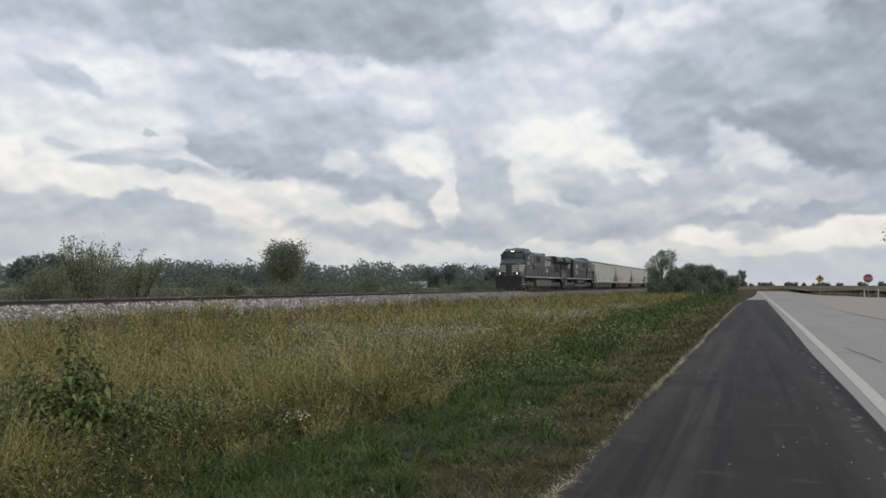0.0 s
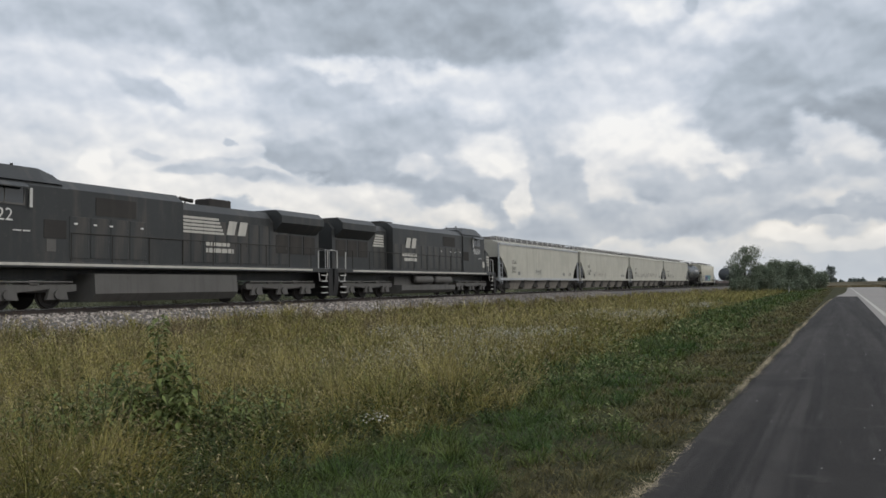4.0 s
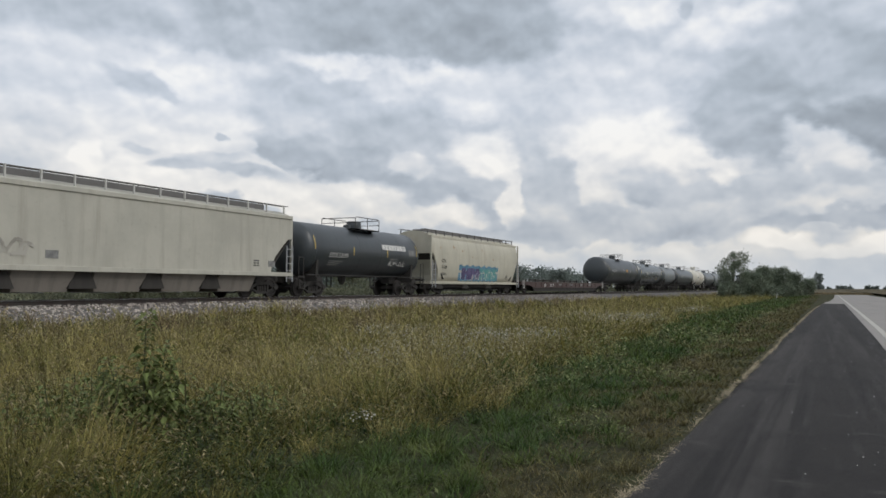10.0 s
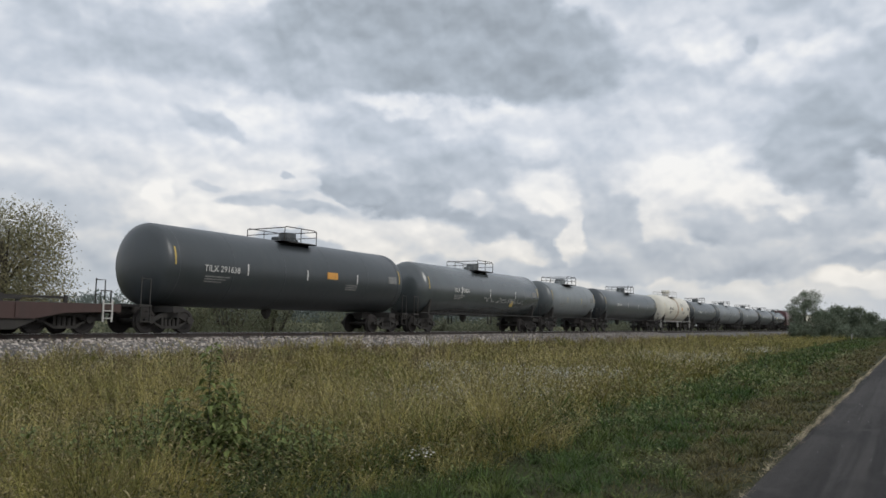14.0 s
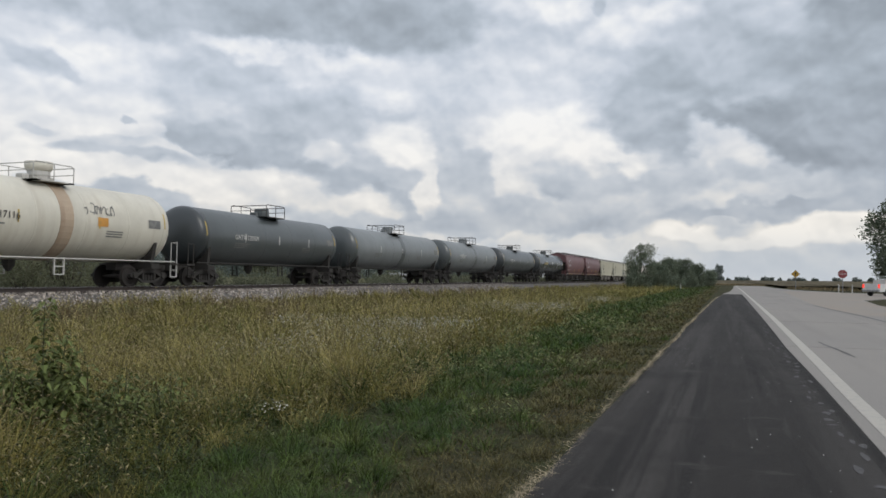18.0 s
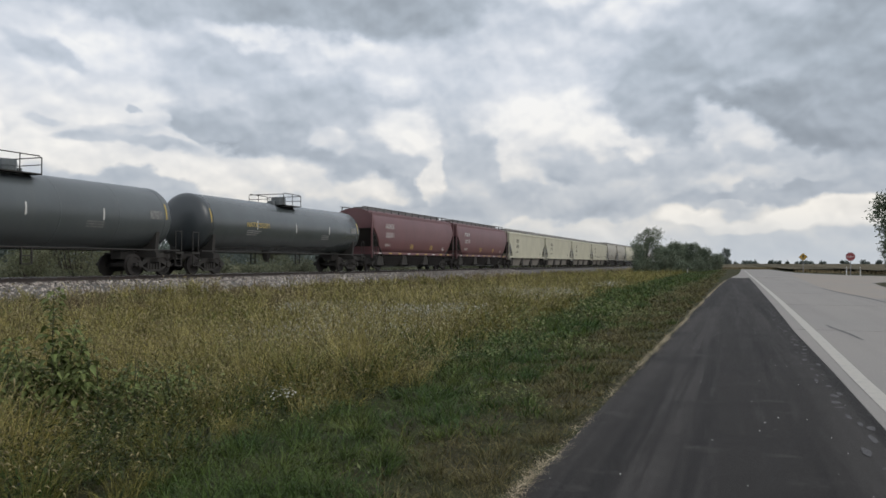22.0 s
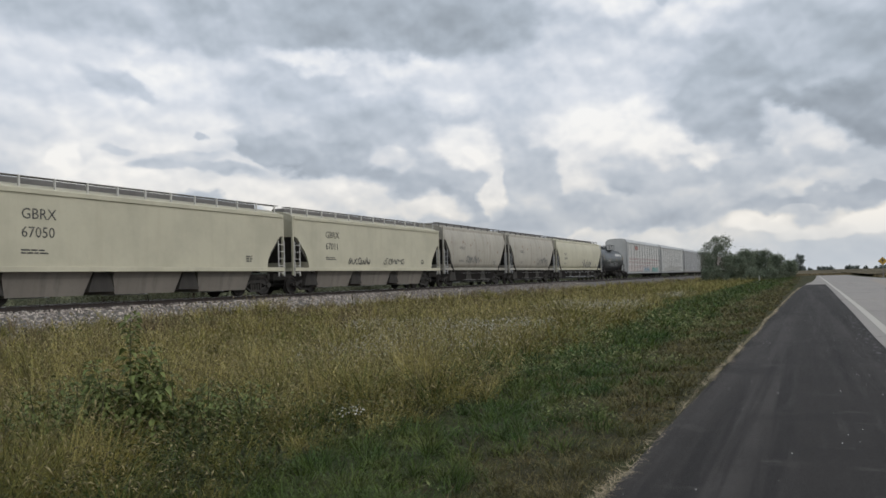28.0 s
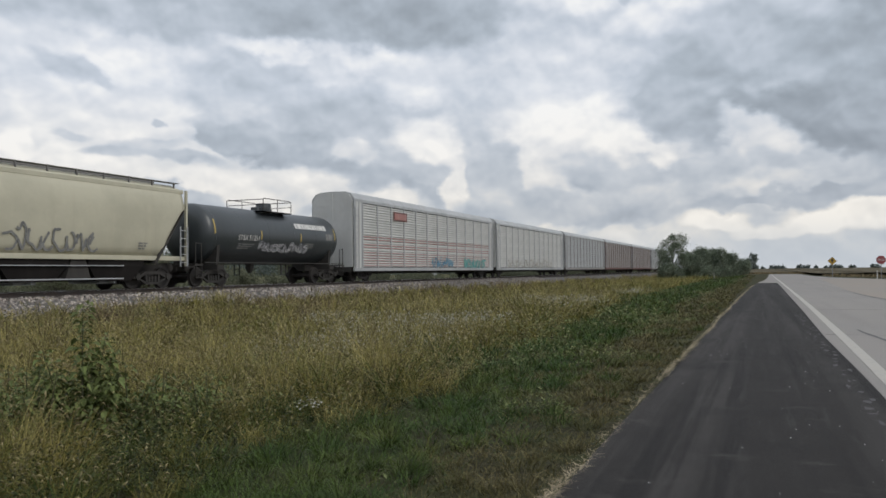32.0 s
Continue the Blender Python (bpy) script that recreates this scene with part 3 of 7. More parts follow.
def bars(name, rows, mat, parent, x, y, z, width, h=0.05, gap=0.05, lean=0.0):
    """Rows of small illegible print as plain bars on the side at x."""
    s = Shape()
    rnd = random.Random(int(abs(y) * 100 + z * 1000))
    for i in range(rows):
        zz, yy = z - i * (h + gap), y
        end = y + width * rnd.uniform(0.7, 1.0)
        while yy < end - 0.05:
            w = min(rnd.uniform(0.12, 0.4), end - yy)
            s.box(x - 0.003, yy, zz, x + 0.004, yy + w, zz + h)
            yy += w + 0.05
    ob = part(name, s, mat, parent)
    if lean:
        ob.matrix_local = Matrix.Translation((x, 0, z)) @ pose(0, 0, 0, 0, -lean, 0) @ Matrix.Translation((-x, 0, -z))
    return ob


def plate(name, mat, parent, x, y, z, w, h, lean=0.0, label=""):
    s = Shape().box(-0.004, 0, 0, 0.006, w, h)
    ob = part(name, s, mat, parent, label)
    ob.matrix_local = Matrix.Translation((x, y, z)) @ pose(0, 0, 0, 0, -lean, 0)
    return ob


def wheelset_shape(s):
    for side in (-1, 1):
        ring = lambda x, r: [(x, r * math.cos(t), r * math.sin(t)) for t in [2 * math.pi * k / 20 for k in range(20)]]
        a, b = side * 0.68, side * 0.81
        s.loft([ring(a, 0.30), ring(a, 0.50), ring(a + side * 0.03, 0.50), ring(a + side * 0.035, 0.46), ring(b, 0.455), ring(b, 0.36), ring(b - side * 0.03, 0.33), ring(b - side * 0.03, 0.12), ring(b + side * 0.04, 0.10)])
    s.tube([(-1.0, 0, 0), (1.0, 0, 0)], 0.09, 8)
    return s


def side_frame_shape(s):
    """Cast side frame of a freight truck, with its two windows left open, about the truck's centre."""
    s.prism_x([(-1.15, 0.05), (-0.72, 0.08), (-0.42, 0.24), (0.42, 0.24), (0.72, 0.08), (1.15, 0.05), (1.15, -0.07), (0.8, -0.08), (0.42, 0.10), (-0.42, 0.10), (-0.8, -0.08), (-1.15, -0.07)], -0.07, 0.07)
    s.prism_x([(-0.85, -0.05), (-0.40, -0.32), (0.40, -0.32), (0.85, -0.05), (0.70, -0.08), (0.36, -0.22), (-0.36, -0.22), (-0.70, -0.08)], -0.06, 0.06)
    s.prism_x([(-0.42, 0.12), (-0.32, 0.12), (-0.30, -0.24), (-0.40, -0.24)], -0.06, 0.06)
    s.prism_x([(0.42, 0.12), (0.32, 0.12), (0.30, -0.24), (0.40, -0.24)], -0.06, 0.06)
    for y in (-0.89, 0.89):
        s.tube([(-0.02, y, 0.0), (0.13, y, 0.0)], 0.14, 8)
    for y in (-0.18, 0, 0.18):
        s.tube([(0, y, -0.22), (0, y, 0.04)], 0.07, 6)
    return s


def truck(parent, y):
    """A two-axle freight truck centred at y."""
    b = put("truck", "truck", MAT["under"], lambda s: s.box(-0.95, -0.2, -0.13, 0.95, 0.2, 0.14, 0.05).box(-0.25, -0.25, 0.14, 0.25, 0.25, 0.34), parent, 0, y, 0.5, "cast steel freight truck")
    for yy in (-0.89, 0.89):
        put("wheelset", "wheelset", MAT["wheel"], wheelset_shape, b, 0, yy, -0.04)
    for x in (-1.02, 1.02):
        put("side_frame", "side_frame", MAT["under"], side_frame_shape, b, x, 0, 0, flip=x < 0)
    return b


SQUARE = ((-1, -1), (1, -1), (1, 1), (-1, 1))


def coupler(parent, y, out):
    """Knuckle coupler with its draft box; out is -1 at the front end, 1 at the rear end."""
    put("coupler", "coupler", MAT["under"], lambda s: s.box(-0.2, -0.9, 0.72, 0.2, 0.0, 1.05, 0.03).box(-0.09, 0.0, 0.80, 0.09, 0.36, 0.98, 0.02).box(-0.16, 0.28, 0.72, 0.14, 0.52, 1.06, 0.05), parent, 0, y, 0, flip=out < 0)


def ladder_shape(height, width=0.42, rungs=6):
    def make(s):
        s.box(-0.02, -width / 2, 0, 0.02, -width / 2 + 0.05, height)
        s.box(-0.02, width / 2 - 0.05, 0, 0.02, width / 2, height)
        for i in range(rungs):
            z = height * (i + 0.5) / rungs
            s.box(-0.015, -width / 2, z - 0.015, 0.015, width / 2, z + 0.015)
        return s
    return make


def scrawl(name, parent, mat, x, y, z, w, h, seed, thick=0.035, loops=7, lean=0.0):
    """A line of looping spray paint strokes, in no script at all."""
    rnd = random.Random(seed)
    s = Shape()
    # each stroke lies a hair over the one before
    out, step = x + 0.004, math.copysign(0.0002, x)
    for i in range(loops):
        y0 = y + w * i / loops
        cw, ch = w / loops * rnd.uniform(0.7, 1.25), h * rnd.uniform(0.55, 1.0)
        ph, turn = rnd.uniform(0, 6), rnd.choice((-1, 1))
        pts = []
        for k in range(9):
            a = ph + turn * k / 8 * rnd.uniform(3.6, 5.6)
            pts.append((x, y0 + cw * (0.5 + 0.5 * math.cos(a)), z + ch * (0.5 + 0.5 * math.sin(a * rnd.choice((1.0, 1.0, 1.5))))))
        for p, q in zip(pts, pts[1:]):
            d = Vector((0, q[1] - p[1], q[2] - p[2]))
            if d.length < 0.01:
                continue
            nrm = Vector((0, -d.z, d.y)).normalized() * thick
            out += step
            s.add([(out, p[1] - nrm.y, p[2] - nrm.z), (out, p[1] + nrm.y, p[2] + nrm.z), (out, q[1] + nrm.y, q[2] + nrm.z), (out, q[1] - nrm.y, q[2] - nrm.z)], [(0, 1, 2, 3)])
    ob = part(name, s, mat, parent, "looping spray-paint scrawl")
    if lean:
        ob.matrix_local = Matrix.Translation((x, 0, z)) @ pose(0, 0, 0, 0, -lean, 0) @ Matrix.Translation((-x, 0, -z))
    return ob


def mural(parent, x, y, z, w, h, seed, fill, mid, dark, lean=0.0):
    """A big coloured spray-paint piece: a ragged cloud of colour with fat interlocking strokes on it."""
    rnd = random.Random(seed)
    s = Shape()
    n = 26
    edge = [(x + 0.004, y + w * i / n, z + h * (1.0 + 0.10 * math.sin(i * 1.7) * rnd.uniform(0.3, 1))) for i in range(n + 1)]
    low = [(x + 0.004, y + w * i / n, z + h * (0.02 + 0.05 * math.sin(i * 2.3))) for i in range(n + 1)]
    s.add(edge + low, [(i, i + 1, n + 2 + i, n + 1 + i) for i in range(n)])
    tilt = Matrix.Translation((x, 0, z)) @ pose(0, 0, 0, 0, -lean, 0) @ Matrix.Translation((-x, 0, -z))
    part("mural_cloud", s, fill, parent, "sky-blue spray-painted cloud").matrix_local = tilt
    for i in range(8):
        g = Shape()
        y0 = y + w * (0.06 + 0.88 * i / 8)
        cw = w / 8
        k = rnd.uniform(-0.15, 0.15)
        for j in range(2 + i % 2):
            a = y0 + cw * (0.08 + 0.36 * j)
            g.add([(x + 0.009, a, z + h * 0.12), (x + 0.009, a + cw * 0.34, z + h * 0.10), (x + 0.009, a + cw * (0.34 + k), z + h * 0.82), (x + 0.009, a + cw * k, z + h * 0.86)], [(0, 1, 2, 3)])
        zz = z + h * rnd.uniform(0.3, 0.66)
        g.add([(x + 0.012, y0, zz), (x + 0.012, y0 + cw * 0.95, zz - h * 0.06), (x + 0.012, y0 + cw * 0.95, zz + h * 0.14), (x + 0.012, y0, zz + h * 0.2)], [(0, 1, 2, 3)])
        part("mural_letter", g, dark if i < 4 else mid, parent).matrix_local = tilt
    scrawl("mural_outline", parent, MAT["mark_white"], x + 0.012, y + w * 0.04, z + h * 0.08, w * 0.92, h * 0.8, seed, 0.02, 12, lean)


def hopper_car(length, paint, eave, top, sill, rounded=False, bays=4, trim=None, label="", end_cut=1.55, bay_mat=None, marks=None, mark_mat="mark_black", mark_z=2.45, mark_y=2.6, size=0.42, walk_posts=True, side_ladders="hopper_trim", end_rise=0.62):
    car = tagged(new("covered_hopper"), label, "hopper car", "cars of the freight train")
    trim = trim or paint
    y0, y1 = 0.46, length - 0.46
    key = f"{length:.2f}{paint.name}{eave}{sill}{rounded}"
    cut_top = sill + (eave - sill) * end_rise
    half = 1.53

    def width(z):
        if not rounded:
            return half
        u = min(1, max(0, (z - sill) / (eave - sill)))
        return half * (1 - 0.13 * max(0, (0.42 - u) / 0.42) ** 2 - 0.15 * max(0, (u - 0.60) / 0.40) ** 2.2)

    def ring(y, low, ins=0.0):
        n = 9
        zs = [low + (eave - low) * i / (n - 1) for i in range(n)]
        right = [(width(z) - ins, y, z) for z in zs]
        k = width(eave) / half
        roof = [(1.32 * k, eave + 0.13), (0.75 * k, eave + 0.32), (0, eave + 0.40), (-0.75 * k, eave + 0.32), (-1.32 * k, eave + 0.13)]
        return right + [(x, y, z) for x, z in roof] + [(-x, yy, zz) for x, yy, zz in reversed(right)]

    drop = cut_top - sill
    stations = [(y0, cut_top), (y0 + 0.22 * end_cut, cut_top - 0.05 * drop), (y0 + 0.50 * end_cut, sill + 0.72 * drop), (y0 + 0.80 * end_cut, sill + 0.46 * drop), (y0 + 0.96 * end_cut, sill + 0.24 * drop), (y0 + 1.0 * end_cut, sill + 0.08 * drop), (y0 + end_cut + 0.02, sill)]
    mids = [y0 + end_cut + 0.12 + (length - 2 * (0.74 + end_cut)) * i / 6 for i in range(1, 6)]
    rings = [ring(y, z) for y, z in stations] + [ring(y, sill) for y in mids] + [ring(length - y, z) for y, z in reversed(stations)]
    if rounded:
        # the shell's ends curve inwards
        rings[0] = ring(y0 + 0.05, cut_top, 0.05)
        rings[-1] = ring(y1 - 0.05, cut_top, 0.05)
    body = put("hopper_body", "hopper_body:" + key, paint, lambda s: s.loft(rings), car, smooth=False)
    if rounded:
        body.data.polygons.foreach_set("use_smooth", [abs(p.normal.x) > 0.7 for p in body.data.polygons])
    # side sills, top chords, centre sill
    for x in (-1, 1):
        put("side_sill", "side_sill:" + key, trim, lambda s: s.box(-0.05, 0.45, sill - 0.16, 0.05, length - 0.45, sill + 0.02, 0.01), car, x * (width(sill) + 0.03))
        put("top_chord", "top_chord:" + key, MAT["hopper_trim"] if trim is not paint else paint, lambda s: s.box(-0.045, y0, eave - 0.10, 0.045, y1, eave + 0.07, 0.012), car, x * (width(eave) + 0.005))
        put("running_board", "running_board:" + key, MAT["roof_walk"], lambda s: s.box(-0.15, 0.35, top - 0.04, 0.15, length - 0.35, top - 0.015), car, x * 1.02 * width(eave) / half)
    n = int(length / 1.3)
    for i in range(n):
        for x in (-1.2, 1.2):
            put("bracket", f"bracket:{eave}{top}", MAT["rail_white" if walk_posts else "roof_walk"], lambda s: s.box(-0.03, -0.03, eave + 0.05, 0.03, 0.03, top - 0.015), car, x * width(eave) / half, 0.7 + (length - 1.4) * i / (n - 1))
    put("hatch_coaming", "hatch_coaming:" + key, MAT["roof_walk"], lambda s: s.box(-0.42, 1.2, eave + 0.30, 0.42, length - 1.2, top + 0.02, 0.04), car)
    put("center_sill", "center_sill:" + key, MAT["under"], lambda s: s.box(-0.33, 0.3, 0.72, 0.33, length - 0.3, 1.05), car)
    # end frames: corner posts, cross bar and ladders
    for e, yy in ((-1, 0.42), (1, length - 0.42)):
        def frame_shape(s):
            for x in (-1.46, 1.46):
                s.box(x - 0.05, -0.05, 0.95, x + 0.05, 0.05, eave + 0.05)
            s.box(-1.45, -0.06, sill - 0.16, 1.45, 0.10, sill + 0.0)
            return s
        put("end_frame", "end_frame:" + key, trim, frame_shape, car, 0, yy, 0)
        for x in (-1.56, 1.56):
            put("ladder", f"ladder:{eave}{sill}", MAT[side_ladders], ladder_shape(1.75, 0.5, 5), car, x, yy - e * 0.24, sill - 0.42)
        # slope sheet in dark steel: the end opening's shadow put into its colour
        put("end_slope_sheet", "end_slope_sheet:" + key, MAT["under"], lambda s: s.prism_x([(0.0, cut_top - 0.02), (0.05, cut_top - 0.02), (1.9, 1.06), (1.75, 1.06)], -1.46, 1.46), car, 0, y0 + 0.02 if e < 0 else y1 - 0.02, 0, flip=e > 0)
    # outlet bays
    bm = bay_mat or MAT["bay"]
    span = (length - 2 * (1.0 + end_cut)) / bays
    for i in range(bays):
        yc = 1.0 + end_cut + span * (i + 0.5)
        hw = span * 0.44 - 0.2
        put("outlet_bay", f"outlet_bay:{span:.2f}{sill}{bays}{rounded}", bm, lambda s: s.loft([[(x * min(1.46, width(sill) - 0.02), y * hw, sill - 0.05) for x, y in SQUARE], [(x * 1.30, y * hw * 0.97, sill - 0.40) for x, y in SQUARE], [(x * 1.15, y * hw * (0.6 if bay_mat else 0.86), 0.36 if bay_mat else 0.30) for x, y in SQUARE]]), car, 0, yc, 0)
        # dark wedge added in each gap: center sill's shadow and a black brace
        put("bay_divider", f"bay_divider:{span:.2f}{sill}", MAT["under"], lambda s: s.prism_x([(-0.3, sill - 0.05), (0.3, sill - 0.05), (0.6, 0.42), (-0.6, 0.42)], -1.3, 1.3), car, 0, yc - span * 0.5, 0)
        put("outlet_gate", "outlet_gate", MAT["hopper_trim"], lambda s: s.box(-0.8, -0.45, 0.26, 0.8, 0.45, 0.36).tube([(-1.15, 0, 0.31), (1.15, 0, 0.31)], 0.04, 6), car, 0, yc, 0)
    for y in (2.05, length - 2.05):
        truck(car, y)
    coupler(car, 0.55, -1)
    coupler(car, length - 0.55, 1)
    put("brake_wheel", "brake_wheel", MAT["under"], lambda s: s.tube([(0.28 * math.cos(t), 0, 0.28 * math.sin(t)) for t in [k * math.pi / 5 for k in range(11)]], 0.02, 5), car, -0.7, length - 0.33, 2.5)
    x = half + 0.008
    if marks:
        for i, words in enumerate(marks):
            lettering(words, size, MAT[mark_mat], car, x, mark_y, mark_z - i * size * 1.2)
    low, lean = (width(sill + 0.5) + 0.02, -9) if rounded else (x, 0)
    bars("stencil_lines", 2, MAT[mark_mat], car, low, mark_y, sill + 0.55, 1.1, 0.05, 0.05, lean)
    bars("stencil_block", 3, MAT[mark_mat], car, low, length - 3.3, sill + 0.5, 0.5, 0.06, 0.05, lean)
    return car


def tank_car(length, paint, radius, zc, label="", frame_mat=None, sill_line=True, manway=0.5, marks=None, mark_y=0.24, mark_z=0.05, mark_mat="mark_white", ring=None, dark_ends=None, stripes="yellow", plats=1.7, railing=None, size=0.36, saddle=True):
    car = tagged(new("tank_car"), label, "tank car", "cars of the freight train")
    frame_mat = frame_mat or MAT["under"]
    railing = railing or MAT["under"]
    y0, y1 = 0.95, length - 0.8
    key = f"{length:.2f}{radius}{zc}"

    def circle(y, r):
        return [(r * math.sin(t), y, zc + r * math.cos(t)) for t in [2 * math.pi * k / 40 for k in range(40)]]

    def head(y, out, depth=0.55):
        return [circle(y + out * depth * math.sin(a), radius * math.cos(a)) for a in [0, 0.3, 0.6, 0.9, 1.15, 1.35, 1.5]]

    hd = min(0.6, radius * 0.4)
    shell = list(reversed(head(y0 + hd, -1, hd))) + [circle(y0 + hd + (y1 - y0 - 2 * hd) * i / 5, radius) for i in range(1, 5)] + head(y1 - hd, 1, hd)
    put("tank_shell", "tank_shell:" + key, paint, lambda s: s.loft(shell), car, smooth=True)
    # weld seams and jacket bands
    for u in (0.02, 0.2, 0.4, 0.6, 0.8, 0.98):
        put("seam_band", f"seam_band:{radius}{zc}", paint, lambda s: s.loft([circle(-0.03, radius + 0.001), circle(-0.022, radius + 0.005), circle(0.022, radius + 0.005), circle(0.03, radius + 0.001)], caps=False), car, 0, y0 + hd + (y1 - y0 - 2 * hd) * u, 0)
    if ring:
        put("spill_band", f"spill_band:{radius}{zc}", ring[0], lambda s: s.loft([circle(-ring[1], radius + 0.003), circle(-ring[1] * 0.9, radius + 0.016), circle(ring[1], radius + 0.016), circle(ring[1] * 1.02, radius + 0.003)], caps=False), car, 0, length * manway + 0.3, 0, "stained band below the loading platform")
    # front head cover: dark paint on grey tanks, painted-in shade on the others
    if dark_ends:
        put("head_jacket", "head_jacket:" + key + dark_ends.name, dark_ends, lambda s: s.loft([[(x * 1.006, y - 0.012, zc + (z - zc) * 1.006) for x, y, z in r] for r in list(reversed(head(y0 + hd, -1, hd))) + [circle(y0 + hd + 0.32, radius)]], caps=True), car, smooth=True)
    # stub sills, saddles, bolsters
    for e, y in ((-1, 0.4), (1, length - 0.4)):
        put("stub_sill", f"stub_sill:{zc}{radius}", frame_mat, lambda s: s.box(-0.28, -0.1, 0.72, 0.28, 2.7, 1.08, 0.02).box(-1.35, -0.1, 0.98, 1.35, 0.45, 1.06).box(-1.45, 1.35, 0.80, 1.45, 1.85, 1.02), car, 0, y, 0, flip=e > 0)
        if saddle:
            put("saddle", f"saddle:{zc}{radius}", frame_mat, lambda s: s.prism([(-1.25, 0.98), (1.25, 0.98), (radius * 0.93, zc - radius * 0.42), (radius * 0.6, zc - radius * 0.82), (0, zc - radius * 1.0), (-radius * 0.6, zc - radius * 0.82), (-radius * 0.93, zc - radius * 0.42)], -0.10, 0.10), car, 0, y - e * 1.6, 0)

        def grabs(s):
            for x in (0.0,):
                s.tube([(x, 0.0, 1.05), (x, 0.0, 2.05), (x, 0.0, 2.06)], 0.025, 5)
                s.tube([(x, 0.4, 1.05), (x, 0.4, 2.0), (x, 0.0, 2.0)], 0.025, 5)
                s.box(x - 0.03, 0.0, 0.42, x + 0.03, 0.04, 1.05)
                s.box(x - 0.03, 0.40, 0.42, x + 0.03, 0.44, 1.05)
                s.box(x - 0.03, 0.0, 0.42, x + 0.03, 0.44, 0.46)
                s.box(x - 0.03, 0.0, 0.74, x + 0.03, 0.44, 0.77)
            return s
        for x in (-1.3, 1.3):
            put("end_grab_rail", "end_grab_rail", railing, grabs, car, x, y, 0, flip=e > 0)
    if sill_line:
        for x in (-1.5, 1.5):
            put("side_handrail", f"side_handrail:{length:.2f}", railing, lambda s: s.tube([(0, 0.8, 1.12), (0, length - 0.8, 1.12)], 0.03, 5).box(-0.03, length * 0.5 - 0.25, 0.5, 0.03, length * 0.5 - 0.2, 1.12).box(-0.03, length * 0.5 + 0.2, 0.5, 0.03, length * 0.5 + 0.25, 1.12).box(-0.03, length * 0.5 - 0.25, 0.5, 0.03, length * 0.5 + 0.25, 0.54).box(-0.03, length * 0.5 - 0.25, 0.8, 0.03, length * 0.5 + 0.25, 0.84), car, x)
    # loading platform with its railing, manway and valve housing
    ym, zt = length * manway, zc + radius
    put("manway", f"manway:{zt:.2f}", railing if railing is not MAT["under"] else paint, lambda s: s.tube([(0, 0.35, zt - 0.1), (0, 0.35, zt + 0.18)], 0.40, 14).tube([(0, 0.35, zt + 0.18), (0, 0.35, zt + 0.42)], [0.43, 0.40], 14).box(-0.2, -0.55, zt - 0.1, 0.2, -0.25, zt + 0.18, 0.04).tube([(0, 0.95, zt - 0.1), (0, 0.95, zt + 0.16)], 0.12, 8), car, 0, ym, 0)

    def deck(s):
        for x in (-1, 1):
            s.box(min(x * 0.62, x * 1.18), -plats / 2, zt - 0.14, max(x * 0.62, x * 1.18), plats / 2, zt - 0.10)
        s.box(-1.18, -plats / 2, zt - 0.14, 1.18, -plats / 2 + 0.3, zt - 0.10)
        s.box(-1.18, plats / 2 - 0.3, zt - 0.14, 1.18, plats / 2, zt - 0.10)
        return s
    put("loading_platform", f"loading_platform:{zt:.2f}{plats}", railing, deck, car, 0, ym, 0)

    def guard(s):
        h = zt + 0.55
        for x in (-1.15, 1.15):
            s.tube([(x, -plats / 2, zt - 0.12), (x, -plats / 2, h - 0.08), (x * 0.98, -plats / 2 + 0.1, h), (x * 0.98, plats / 2 - 0.1, h), (x, plats / 2, h - 0.08), (x, plats / 2, zt - 0.12)], 0.022, 5)
            s.tube([(x, 0, zt - 0.12), (x, 0, h)], 0.02, 5)
        for y in (-plats / 2, plats / 2):
            s.tube([(-1.15, y, h - 0.05), (1.15, y, h - 0.05)], 0.022, 5)
            s.tube([(-1.15, y, h - 0.32), (1.15, y, h - 0.32)], 0.018, 5)
        return s
    put("platform_railing", f"platform_railing:{zt:.2f}{plats}", railing, guard, car, 0, ym, 0)
    put("bottom_outlet", "bottom_outlet", frame_mat, lambda s: s.tube([(0, 0, 1.3), (0, 0, 0.85), (0, 0, 0.62)], [0.26, 0.22, 0.08], 8), car, 0, length * 0.5 - 0.9, 0)
    for y in (1.95, length - 1.95):
        truck(car, y)
    coupler(car, 0.5, -1)
    coupler(car, length - 0.5, 1)
    # reflective strips, placards and print, each wrapped on the shell's side

    def wrap(name, mat, y, h0, h1, w, out=0.012):
        s = Shape()
        n = 5
        a0, a1 = math.asin(max(-1, min(1, h0 / radius))), math.asin(max(-1, min(1, h1 / radius)))
        r = radius + out
        v = []
        for i in range(n + 1):
            a = a0 + (a1 - a0) * i / n
            v += [(r * math.cos(a), y, zc + r * math.sin(a)), (r * math.cos(a), y + w, zc + r * math.sin(a))]
        s.add(v, [(2 * i, 2 * i + 1, 2 * i + 3, 2 * i + 2) for i in range(n)])
        return part(name, s, mat, car)
    if stripes:
        n = max(4, int(length / 3.2))
        for i in range(n):
            wrap("reflector_strip", MAT[stripes if i in (0, n - 1) or length < 15 else "mark_white"], 1.6 + (length - 3.2) * i / (n - 1), -0.24 + (0.2 if i in (0, n - 1) else 0), 0.22 + (0.42 if i in (0, n - 1) else 0), 0.075)
    wrap("placard", MAT["mark_grey"], length - 2.6, -0.06, 0.3, 0.75)
    for i in range(3):
        wrap("print_line", MAT["mark_grey"], length * mark_y + 0.1, mark_z - 0.22 - i * 0.1, mark_z - 0.17 - i * 0.1, 1.3 - 0.2 * i)
